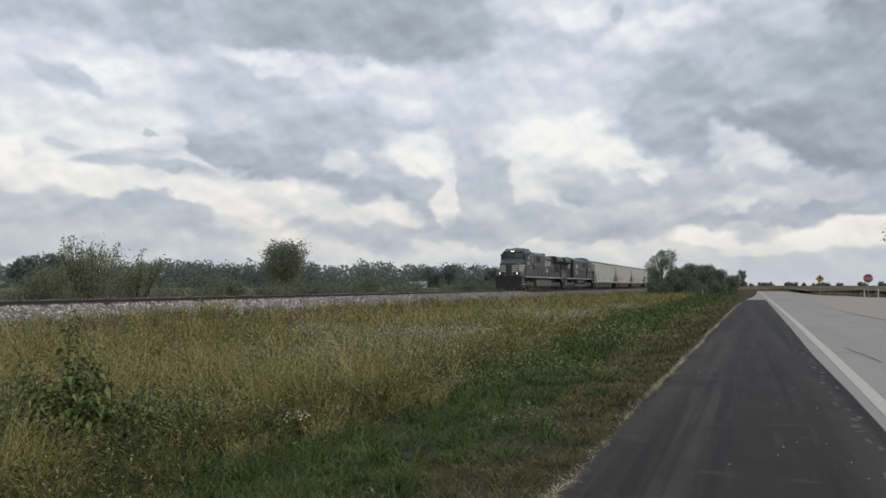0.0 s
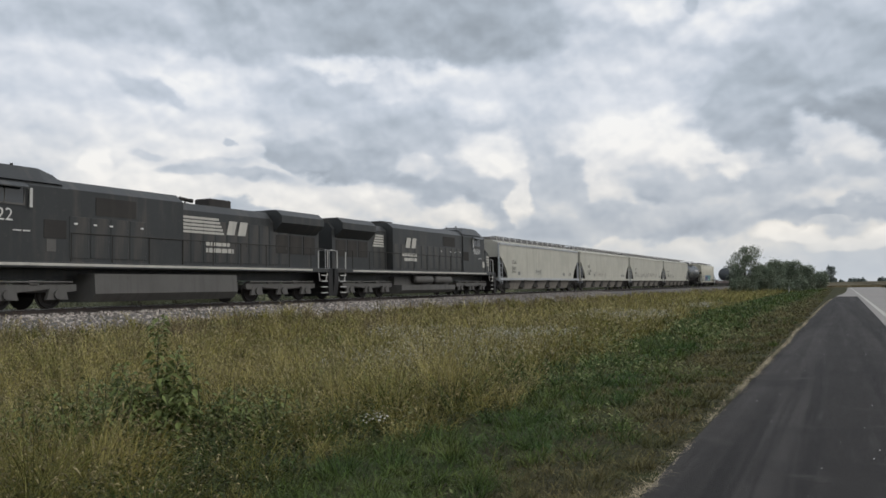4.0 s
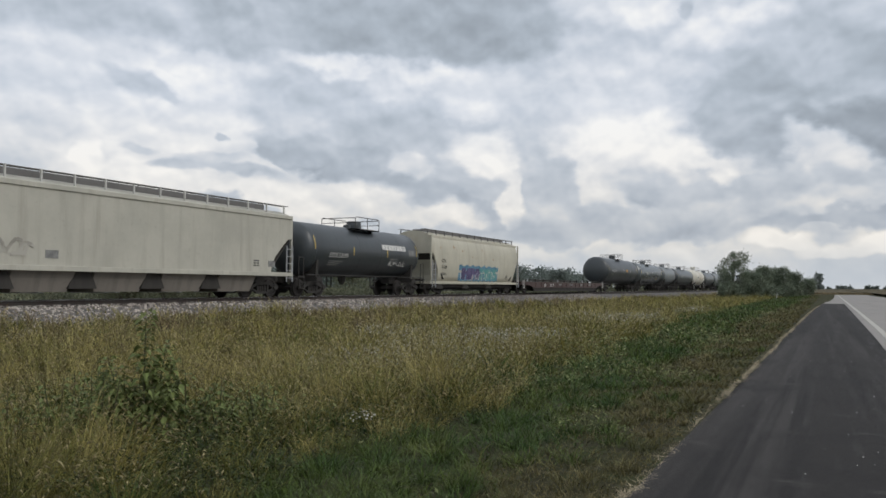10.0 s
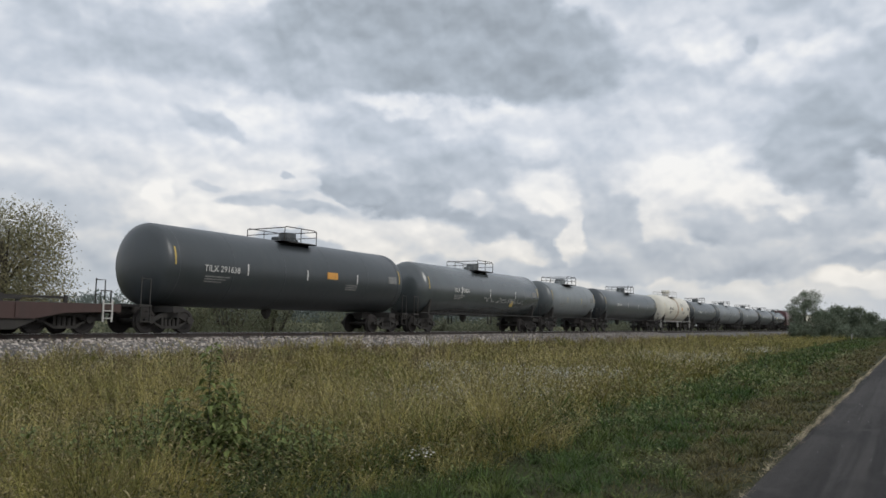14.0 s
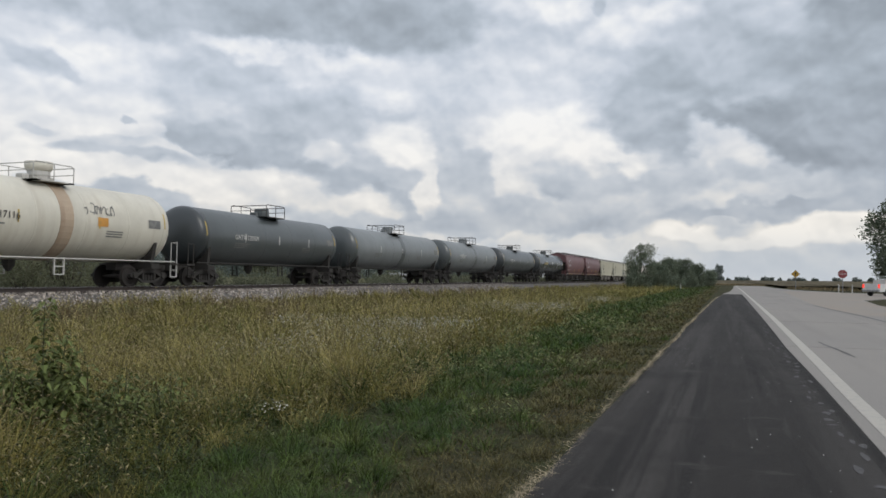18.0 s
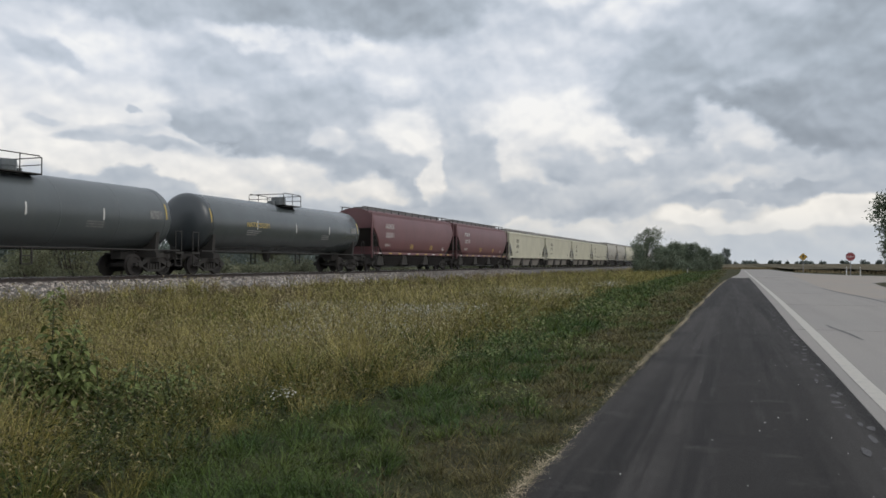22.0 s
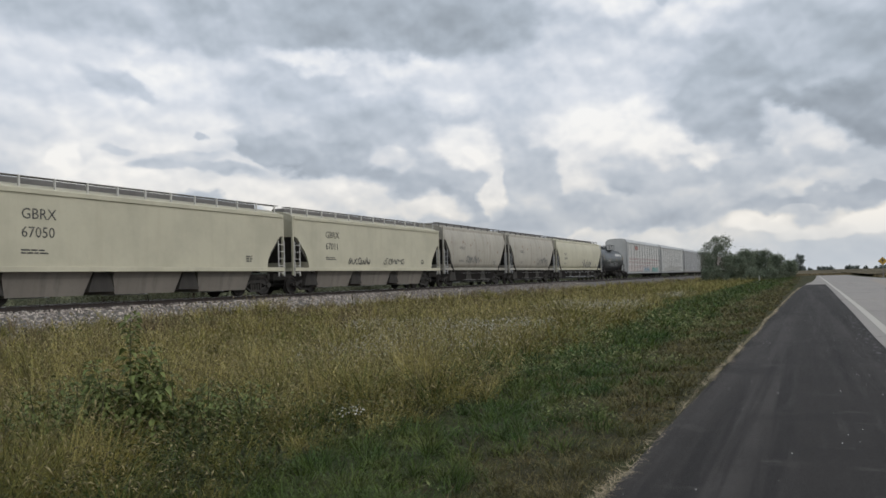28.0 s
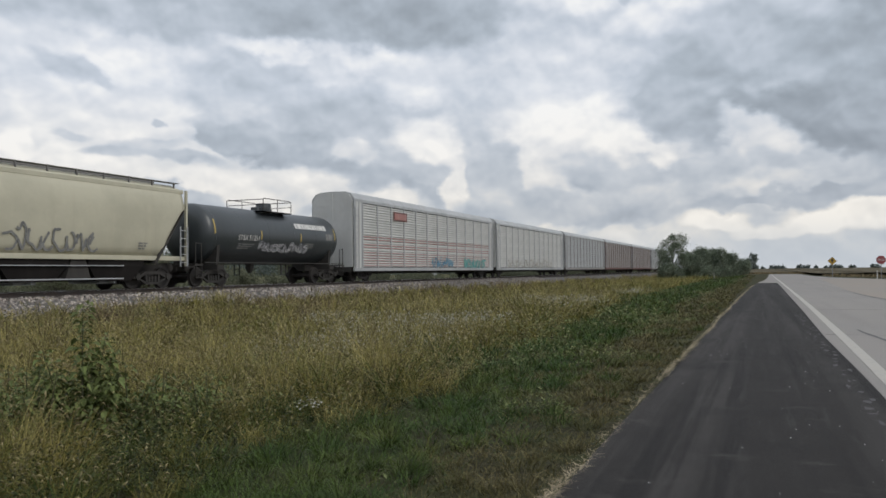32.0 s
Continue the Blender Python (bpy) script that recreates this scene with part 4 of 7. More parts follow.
        wrap("print_line", MAT["mark_grey"], length * 0.66, -0.35 - i * 0.1, -0.3 - i * 0.1, 0.9)
    if marks:
        a = math.asin(mark_z / radius)
        lettering(marks, size, MAT[mark_mat], car, (radius + 0.03) * math.cos(a) + 0.01, length * mark_y, zc + radius * math.sin(a), lean=math.degrees(math.asin((mark_z + size * 0.35) / radius)))
    car_wrap[car.name] = wrap
    return car


car_wrap = {}


def autorack(length, panel, low_panel, frame_mat, label):
    car = tagged(new("autorack_car"), label, "autorack", "cars of the freight train")
    y0, y1, x1 = 0.55, length - 0.55, 1.5
    z0, eave, top = 0.74, 5.12, 5.74
    put("underframe", "underframe:rack", MAT["under"], lambda s: s.box(-1.3, 0.5, 0.62, 1.3, length - 0.5, 0.95).box(-0.4, 0.3, 0.5, 0.4, length - 0.3, 0.75), car)
    for x in (-1, 1):
        put("side_sill", "side_sill:rack", frame_mat, lambda s: s.box(-0.06, y0, z0 - 0.06, 0.06, y1, z0 + 0.16, 0.01), car, x * x1)
    put("roof", "roof:rack", MAT["rack_grey"], lambda s: s.prism([(-x1 - 0.05, eave - 0.06), (-x1 - 0.05, eave + 0.12), (-1.28, top - 0.16), (-0.9, top - 0.03), (0, top), (0.9, top - 0.03), (1.28, top - 0.16), (x1 + 0.05, eave + 0.12), (x1 + 0.05, eave - 0.06), (x1 - 0.06, eave - 0.06), (x1 - 0.06, eave), (-x1 + 0.06, eave), (-x1 + 0.06, eave - 0.06)], y0 + 0.05, y1 - 0.05), car)
    n_bay = 12
    bw = (y1 - y0 - 2.3) / n_bay
    for x in (-1, 1):
        for i in range(n_bay + 1):
            put("side_post", "side_post:rack", frame_mat, lambda s: s.box(-0.05, -0.06, z0 + 0.1, 0.05, 0.06, eave), car, x * (x1 + 0.005), y0 + 1.15 + bw * i, 0)
        levels = 4
        lh = (eave - z0 - 0.3) / levels

        def corrugated(s):
            n = 6
            out = [(0.0, 0.0)]
            for k in range(n):
                a, b = lh * (k + 0.08) / n, lh * (k + 0.92) / n
                m0, m1 = a + (b - a) * 0.3, a + (b - a) * 0.7
                out += [(0.0, a), (0.045, m0), (0.045, m1), (0.0, b)]
            out.append((0.0, lh - 0.03))
            back = [(-0.02, lh - 0.03), (-0.02, 0.0)]
            return s.prism(out + back, 0.02, bw - 0.02)
        for lv in range(levels):
            for i in range(n_bay):
                if lv < 2 and low_panel and x > 0:
                    put("painted_ribs", f"painted_ribs:rack{lv}", low_panel, lambda s: [s.box(0.0, 0.06, lh * (k + 0.36) / 6, 0.012, bw - 0.06, lh * (k + (0.7 if lv else 0.62)) / 6) for k in range(6) if lv == 0 or k % 3] and s, car, x * (x1 - 0.02) + 0.043, y0 + 1.15 + bw * i, z0 + 0.2 + lv * lh)
                put("side_panel", f"side_panel:rack{lh:.2f}", panel, corrugated, car, x * (x1 - 0.02), y0 + 1.15 + bw * (i if x > 0 else i + 1), z0 + 0.2 + lv * lh, flip=x < 0)
        for yy in (y0 + 0.05, y1 - 1.08):
            put("door_track_panel", "door_track_panel:rack", frame_mat, lambda s: s.box(-0.03, 0, z0 + 0.1, 0.03, 1.03, eave), car, x * x1, yy, 0)
            put("door_track_panel", "door_track_rib:rack", panel, lambda s: s.box(-0.02, 0.2, z0 + 0.14, 0.02, 0.42, eave - 0.05).box(-0.02, 0.6, z0 + 0.14, 0.02, 0.82, eave - 0.05), car, x * (x1 + 0.04), yy, 0)
    for e, yy in ((-1, y0), (1, y1)):
        put("end_door", "end_door:rack", panel, lambda s: s.prism([(-1.42, 0.95), (1.42, 0.95), (1.42, eave), (1.2, top - 0.2), (0.85, top - 0.08), (-0.85, top - 0.08), (-1.2, top - 0.2), (-1.42, eave)], -0.04, 0.04).box(-0.04, -0.07, 1.0, 0.04, 0.07, top - 0.1).box(-1.42, -0.06, eave - 0.3, 1.42, 0.06, eave - 0.2), car, 0, yy, 0)
        for x in (-1.56, 1.56):
            put("ladder", "ladder:rack", MAT["hopper_trim"], ladder_shape(3.9, 0.4, 11), car, x, yy - e * 0.3, 0.8)
    for y in (2.6, length - 2.6):
        truck(car, y)
    coupler(car, 0.5, -1)
    coupler(car, length - 0.5, 1)
    return car


def flat_car(length, label):
    car = tagged(new("flat_car"), label, "flat car", "cars of the freight train")
    put("deck", "deck:flat", MAT["deck"], lambda s: s.box(-1.4, 0.5, 0.98, 1.4, length - 0.5, 1.04), car)
    put("center_sill", "center_sill:flat", MAT["under"], lambda s: s.box(-0.35, 0.4, 0.45, 0.35, length - 0.4, 0.98), car)
    for x in (-1, 1):
        put("side_sill", "side_sill:flat", MAT["flat_red"], lambda s: s.prism_x([(0.45, 0.78), (2.6, 0.70), (3.6, 0.50), (length - 3.6, 0.50), (length - 2.6, 0.70), (length - 0.45, 0.78), (length - 0.45, 1.02), (0.45, 1.02)], -0.06, 0.06), car, x * 1.42)
        put("lower_beam", "lower_beam:flat", MAT["under"], lambda s: s.prism_x([(3.4, 0.5), (4.2, 0.16), (length - 4.2, 0.16), (length - 3.4, 0.5)], -0.05, 0.05), car, x * 1.36)
        put("hitch_rail", "hitch_rail:flat", MAT["under"], lambda s: s.box(-0.05, 2.2, 1.16, 0.05, length - 2.4, 1.24), car, x * 1.3)
        for i in range(12):
            put("stanchion", "stanchion:flat", MAT["hopper_trim"] if i % 4 == 0 else MAT["under"], lambda s: s.box(-0.05, -0.05, 1.0, 0.05, 0.05, 1.28), car, x * 1.36, 2.3 + (length - 4.8) * i / 11, 0)
        for i in range(14):
            put("side_rib", "side_rib:flat", MAT["flat_red"], lambda s: s.box(-0.02, -0.05, 0.55, 0.03, 0.05, 0.98), car, x * 1.49, 4.2 + (length - 8.4) * i / 13, 0, flip=x < 0)
    for e, y in ((-1, 0.5), (1, length - 0.5)):
        put("end_sill", "end_sill:flat", MAT["flat_red"], lambda s: s.box(-1.4, -0.08, 0.72, 1.4, 0.08, 1.04), car, 0, y, 0)
        put("ladder", "ladder:flat", MAT["rail_white"], ladder_shape(0.75, 0.4, 3), car, 1.5, y - e * 0.5, 0.42)
        put("hand_brake_stand", "hand_brake_stand:flat", MAT["under"], lambda s: s.tube([(1.1, -0.2, 1.04), (1.1, -0.2, 1.5), (1.1, 0.2, 1.5), (1.1, 0.2, 1.04)], 0.03, 5), car, 0, y - e * 0.3, 0)
    for y in (2.3, length - 2.3):
        truck(car, y)
    coupler(car, 0.5, -1)
    coupler(car, length - 0.5, 1)
    lettering("069", 0.42, MAT["mark_white"], car, 1.53, 6.4, 0.58, "car_number")
    bars("stencil_lines", 2, MAT["mark_white"], car, 1.5, 8.2, 0.76, 1.2, 0.08, 0.08)
    for yy in (11.0, 14.5, 18.2, 21.5):
        plate("repair_patch", MAT["mark_grey"], car, 1.485, yy, 0.72, 0.9, 0.16)
    return car


def loco_truck(parent, y):
    b = put("truck", "loco_truck", MAT["loco_grey"], lambda s: s.box(-1.0, -2.1, -0.05, 1.0, 2.1, 0.18, 0.04), parent, 0, y, 0.62, "three-axle cast locomotive truck")
    for yy in (-1.85, 0, 1.85):
        put("wheelset", "loco_wheelset", MAT["wheel"], lambda s: wheelset_shape(s), b, 0, yy, -0.14)
    for x in (-1.12, 1.12):
        def frame_side(s):
            s.prism_x([(-2.6, 0.22), (2.6, 0.22), (2.6, 0.0), (2.2, -0.05), (1.5, 0.06), (0.4, -0.04), (-0.4, -0.04), (-1.5, 0.06), (-2.2, -0.05), (-2.6, 0.0)], -0.08, 0.08)
            for yy in (-1.85, 0, 1.85):
                s.prism_x([(yy - 0.3, 0.1), (yy + 0.3, 0.1), (yy + 0.42, -0.3), (yy - 0.42, -0.3)], -0.02, 0.10)
                s.tube([(0.1, yy, -0.12), (0.2, yy, -0.12)], 0.17, 10)
            for yy in (-0.95, 0.95):
                s.box(-0.02, yy - 0.18, 0.2, 0.12, yy + 0.18, 0.36, 0.03)
            s.tube([(0.12, -2.4, 0.3), (0.12, 2.4, 0.3)], 0.035, 5)
            return s
        put("side_frame", "loco_side_frame", MAT["loco_grey"], frame_side, b, x, 0, 0, flip=x < 0)
    return b


def locomotive(number, near, label, lit, wide_to=11.4):
    """A wide-cab diesel, nose at y = 0; near: 1 or -1, the side that its lettering is read from."""
    car = tagged(new("locomotive"), label, "locomotive", "engines of the freight train")
    n = 22.0
    k = MAT["loco_black"]
    zf = 1.62
    put("frame", "frame:loco", k, lambda s: s.box(-1.5, 0.35, 1.40, 1.5, n - 0.35, zf, 0.03).box(-0.5, 0.4, 1.0, 0.5, n - 0.4, 1.42), car)
    for x in (-1, 1):
        put("sill_stripe", "sill_stripe:loco", MAT["stripe"], lambda s: s.box(-0.004, 2.0, 1.47, 0.006, n - 2.0, 1.56), car, x * 1.508)
    # nose and cab
    nose = lambda y, w, side, top: [(-w, y, zf), (w, y, zf), (w, y, side), (w * 0.72, y, top), (-w * 0.72, y, top), (-w, y, side)]
    put("nose", "nose:loco", k, lambda s: s.loft([nose(0.45, 1.04, 2.76, 3.0), nose(0.58, 1.10, 2.92, 3.14), nose(1.3, 1.28, 3.12, 3.48), nose(2.14, 1.49, 3.26, 3.72)]), car)
    cab = lambda y, w, side, top: [(-w, y, zf), (w, y, zf), (w, y, side), (w * 0.70, y, top), (-w * 0.70, y, top), (-w, y, side)]
    put("cab", "cab:loco", k, lambda s: s.loft([cab(2.12, 1.42, 4.02, 4.40), cab(2.30, 1.49, 4.10, 4.50), cab(5.7, 1.49, 4.12, 4.52), cab(6.0, 1.49, 4.10, 4.48)]), car)
    put("cab_roof", "cab_roof:loco", k, lambda s: s.loft([[(-1.15, 1.98, 4.30), (1.15, 1.98, 4.30), (0.95, 2.0, 4.52), (-0.95, 2.0, 4.52)], [(-1.38, 2.5, 4.26), (1.38, 2.5, 4.26), (1.0, 2.6, 4.70), (-1.0, 2.6, 4.70)], [(-1.42, 3.1, 4.26), (1.42, 3.1, 4.26), (1.0, 3.2, 4.78), (-1.0, 3.2, 4.78)], [(-1.42, 5.2, 4.26), (1.42, 5.2, 4.26), (1.0, 5.2, 4.78), (-1.0, 5.2, 4.78)], [(-1.42, 5.9, 4.26), (1.42, 5.9, 4.26), (1.0, 5.8, 4.60), (-1.0, 5.8, 4.60)]]), car)
    for x in (-0.64, 0.64):
        put("windshield", "windshield:loco", MAT["glass"], lambda s: s.box(-0.54, 2.085, 3.74, 0.54, 2.115, 4.27, 0.01), car, x, 0, 0, "dark flat windshield")
    for x in (-1, 1):
        put("cab_vent", "cab_vent:loco", MAT["under"], lambda s: s.box(-0.01, 5.1, 2.4, 0.015, 5.95, 3.02), car, x * 1.492)
    for x in (-1, 1):
        for y in (3.05,):
            w = put("cab_window", "cab_window:loco", MAT["glass"], lambda s: s.box(-0.012, 0, 3.48, 0.012, 1.3, 4.04), car, x * 1.490, y, 0)
            put("window_frame", "window_frame:loco", MAT["loco_grey"], lambda s: s.box(-0.025, -0.06, 3.42, 0.025, 0, 4.10).box(-0.025, 1.3, 3.42, 0.025, 1.36, 4.10).box(-0.025, 0, 4.04, 0.025, 1.3, 4.10).box(-0.025, 0, 3.42, 0.025, 1.3, 3.48).box(-0.02, 0.63, 3.48, 0.02, 0.67, 4.04), w, 0.0, 0, 0)
            put("awning", "awning:loco", k, lambda s: s.prism([(0.0, 4.12), (0.0, 4.16), (0.3, 4.0), (0.3, 3.96)], -0.05, 1.35), w, 0, 0, 0, flip=False) if x > 0 else put("awning", "awning_west:loco", k, lambda s: s.prism([(0.0, 4.12), (0.0, 4.16), (-0.3, 4.0), (-0.3, 3.96)], -0.05, 1.35), w, 0, 0, 0)
        put("mirror", "mirror:loco", MAT["rail_white"], lambda s: s.box(-0.02, 0, 3.36, 0.02, 0.1, 4.0).box(-0.12, 0.03, 3.95, 0.02, 0.07, 4.0), car, x * 1.60, 4.5, 0)
    # long hood in its sections
    hood = lambda w, h: [(-w, zf), (w, zf), (w, h - 0.32), (w * 0.72, h), (-w * 0.72, h), (-w, h - 0.32)]
    put("equipment_hood", f"equipment_hood:loco{wide_to}", k, lambda s: s.prism(hood(1.42, 4.46), 5.9, wide_to), car)
    put("engine_hood", f"engine_hood:loco{wide_to}", k, lambda s: s.prism(hood(0.98, 4.24), wide_to, 17.4), car)
    put("radiator_hood", "radiator_hood:loco", k, lambda s: s.prism(hood(0.98, 4.1), 17.4, n - 0.75), car)
    put("radiator_housing", "radiator_housing:loco", k, lambda s: s.prism([(-1.0, 3.3), (1.0, 3.3), (1.5, 3.75), (1.5, 4.1), (1.15, 4.38), (-1.15, 4.38), (-1.5, 4.1), (-1.5, 3.75)], 17.6, 21.0), car)
    put("dynamic_brake_grille", "dynamic_brake_grille:loco", MAT["under"], lambda s: s.box(-1.435, 7.2, 3.3, 1.435, 9.0, 3.95), car)
    put("exhaust_stack", "exhaust_stack:loco", MAT["under"], lambda s: s.box(-0.45, 13.9, 4.15, 0.45, 15.3, 4.62, 0.05), car)
    put("horn", "horn:loco", MAT["under"], lambda s: s.tube([(0.2, 12.7, 4.15), (0.2, 12.7, 4.44)], 0.04, 6).tube([(0.3, 12.3, 4.46), (0.3, 13.0, 4.46)], [0.10, 0.03], 8).tube([(0.1, 13.2, 4.46), (0.1, 12.5, 4.46)], [0.10, 0.03], 8), car)
    put("roof_hatch", "roof_hatch:loco", MAT["under"], lambda s: s.box(-0.5, 3.6, 4.74, 0.5, 5.0, 4.84, 0.03), car)
    for x, y in ((0.5, 4.6), (-0.5, 5.1), (0.3, 2.9)):
        put("roof_antenna", "roof_antenna:loco", MAT["under"], lambda s: s.tube([(0, 0, 4.74), (0, 0, 4.92)], 0.05, 6), car, x, y)
    # hood doors
    for x in (-1, 1):
        for i in range(10 if wide_to < 12 else 2):
            put("hood_door", "hood_door:loco", k, lambda s: s.box(-0.012, 0.03, 1.75, 0.014, 0.68, 3.55, 0.01).box(-0.012, 0.56, 2.5, 0.03, 0.60, 2.7), car, x * 0.985, wide_to + 0.1 + 0.72 * i, 0)
        for i in range(4 if wide_to < 12 else 11):
            put("equipment_door", "equipment_door:loco", k, lambda s: s.box(-0.012, 0.03, 1.75, 0.014, 0.80, 3.2, 0.01), car, x * 1.425, 6.1 + 0.86 * i, 0)
        for i in range(3):
            put("radiator_screen", "radiator_screen:loco", MAT["under"], lambda s: s.box(-0.01, 0.05, 2.3, 0.014, 1.0, 3.2), car, x * 0.99, 17.7 + 1.1 * i, 0)
        for yy in (6.3, 7.1, 7.8, 9.2):
            put("lamp_spot", "lamp_spot:loco", MAT["mark_white"], lambda s: s.box(-0.01, 0, 2.92, 0.014, 0.14, 2.98), car, x * 1.432, yy, 0)
    # fuel tank, trucks, air tanks
    put("fuel_tank", "fuel_tank:loco", MAT["loco_grey"], lambda s: s.prism([(-1.42, 0.72), (-0.9, 0.72), (-0.9, 1.22), (1.38, 1.22), (1.44, 0.5), (1.15, 0.2), (-1.15, 0.2), (-1.42, 0.4)], 7.2, 14.6), car)
    for y in (7.6, 10.3):
        put("air_reservoir", "air_reservoir:loco", MAT["loco_grey"], lambda s: s.tube([(0, 0, 0), (0, 0.1, 0), (0, 2.2, 0), (0, 2.3, 0)], [0.12, 0.24, 0.24, 0.12], 12), car, -1.2, y, 1.05, smooth=True)
    loco_truck(car, 4.0)
    loco_truck(car, n - 4.0)
    # pilots, steps, handrails
    for e, y in ((-1, 0.25), (1, n - 0.25)):
        put("pilot", "pilot:loco", MAT["tyre_black"], lambda s: s.loft([[(-1.45, -0.12, 0.18), (1.45, -0.12, 0.18), (1.45, 0.25, 0.18), (-1.45, 0.25, 0.18)], [(-1.5, -0.02, 0.9), (1.5, -0.02, 0.9), (1.5, 0.35, 0.9), (-1.5, 0.35, 0.9)], [(-1.5, 0.0, 1.6), (1.5, 0.0, 1.6), (1.5, 0.35, 1.6), (-1.5, 0.35, 1.6)]]), car, 0, y, 0, flip=e > 0)
        for x in (-1.3, 1.3):
            put("step_well", "step_well:loco", MAT["under"], lambda s: [s.box(-0.2, -0.25, 0.34 + 0.3 * i, 0.2, 0.30, 0.37 + 0.3 * i) for i in range(5)] and s, car, x, y - e * 0.75, 0)
            put("step_edges", "step_edges:loco", MAT["rail_white"], lambda s: [s.box(0.19, -0.25, 0.33 + 0.3 * i, 0.215, 0.30, 0.375 + 0.3 * i) for i in range(4)] and s, car, x if x > 0 else x, y - e * 0.75, 0, flip=x < 0)

        for x in (-1, 1):
            put("step_handrail", "step_handrail:loco", MAT["rail_white"], lambda s: s.tube([(0, 0.5, 0.95), (0, 0.32, 1.5), (0, 0.32, 2.55), (-0.28, 0.1, 2.6)], 0.03, 5), car, x * 1.42, y, 0, flip=e > 0) if x * e < 0 else put("step_handrail", "step_handrail_b:loco", MAT["rail_white"], lambda s: s.tube([(0, 0.5, 0.95), (0, 0.32, 1.5), (0, 0.32, 2.55), (0.28, 0.1, 2.6)], 0.03, 5), car, x * 1.42, y, 0, flip=e > 0)
            put("step_handrail", "step_handrail_c:loco", MAT["rail_white"], lambda s: s.tube([(0, 1.0, 0.95), (0, 1.12, 1.5), (0, 1.12, 2.5)], 0.03, 5), car, x * 1.42, y, 0, flip=e > 0)
            put("end_handrail", "end_handrail:loco", MAT["hopper_trim"], lambda s: s.tube([(-0.35, 0.08, 1.6), (-0.35, 0.08, 2.6), (0.35, 0.08, 2.6), (0.35, 0.08, 1.6)], 0.022, 5), car, x * 0.75, y, 0, flip=e > 0)
    for x in (-1, 1):
        put("side_handrail", "side_handrail:loco", MAT["under"], lambda s: [s.tube([(0, 6.2 + 1.72 * i, 1.6), (0, 6.2 + 1.72 * i, 2.62)], 0.022, 5) for i in range(9)] and s.tube([(0, 6.2, 2.62), (0, n - 0.9, 2.62)], 0.022, 5), car, x * 1.44)
    # nose stripes and lights
    for i in range(4):
        z = 2.1 + 0.205 * i
        for x in (-1, 1):
            put("nose_stripe", "nose_stripe:loco", MAT["stripe"], lambda s: s.box(0.0, -0.004, 0, 0.66, 0.004, 0.125), car, 0.36 if x > 0 else -1.02, 0.443, z - 0.04)
            ob = put("nose_side_stripe", f"nose_side_stripe:loco{i}", MAT["stripe"], lambda s: s.box(-0.006, 0.0, 0, 0.010, 1.36 - 0.10 * (3 - i), 0.125), car, x * 1.1, 0.6, z)
            ob.matrix_local = Matrix.Translation((x * 1.116, 0.6, z)) @ pose(0, 0, 0, 0, 0, -x * 14.05)
    put("nose_door", "nose_door:loco", k, lambda s: s.box(-0.3, 0.43, 1.7, 0.3, 0.475, 2.45, 0.02), car)
    for x in (-0.65, 0.65):
        put("number_board", "number_board:loco", MAT["mark_grey"], lambda s: s.box(-0.2, 1.965, 4.34, 0.2, 2.1, 4.48), car, x)
    lamp = HEADLAMP if lit else MAT["mark_grey"]
    for x, z, y in ((-0.12, 4.42, 1.92), (0.12, 4.42, 1.92), (-1.0, 1.88, 0.22), (1.0, 1.88, 0.22)):
        h = put("headlight", "headlight:loco", MAT["under"], lambda s: s.tube([(0, 0.0, 0), (0, 0.2, 0)], 0.11, 12), car, x, y, z)
        put("lens", f"lens:loco{lit}", lamp, lambda s: s.tube([(0, -0.012, 0), (0, -0.002, 0)], 0.065, 12), h, 0, 0, 0, "lit headlight lens" if lit else "dark headlight lens")
    coupler(car, 0.25, -1)
    coupler(car, n - 0.25, 1)
    # hood emblem: plain bars and a slanted block in place of the owner's marks
    for i in range(5):
        plate("hood_stripe", MAT["stripe"], car, near * 1.012, 11.5 if near > 0 else 16.0, 2.98 + 0.15 * i, (2.7 if near > 0 else 1.2) - 0.08 * i, 0.10, label="plain white stripe")
    for i in range(2):
        s = Shape()
        y = (14.35 if near > 0 else 12.9) + 0.72 * i
        sk = 0.18 * near
        s.add([(x, y + a, z) for x in (0, 0.012) for a, z in ((0, 3.0), (0.5, 3.0), (0.5 + sk, 3.62), (sk, 3.62))], [(0, 1, 2, 3), (4, 5, 6, 7), (0, 1, 5, 4), (2, 3, 7, 6), (1, 2, 6, 5), (0, 3, 7, 4)])
        ob = part("emblem_block", s, MAT["stripe"], car, "plain slanted white block")
        ob.matrix_local = pose(near * (1.012 if near > 0 else 1.445) - (0.012 if near < 0 else 0), 0, 0)
    bars("owner_lines", 2, MAT["stripe"], car, near * (1.015 if near > 0 else 1.445), 13.1 if near > 0 else 12.7, 2.48, 2.1, 0.19, 0.10)
    plate("cab_plate", MAT["stripe" if near < 0 else "loco_grey"], car, near * 1.502, 2.35 if near < 0 else 5.2, 1.95, 0.35, 0.42)
    lettering(number, 0.58, MAT["mark_white"], car, near * 1.500, 2.85 if near > 0 else 4.3, 2.90, "engine_number")
    bars("builder_line", 1, MAT["mark_white"], car, near * 1.508, 4.0 if near > 0 else 2.9, 2.58, 0.7, 0.04)
    return car


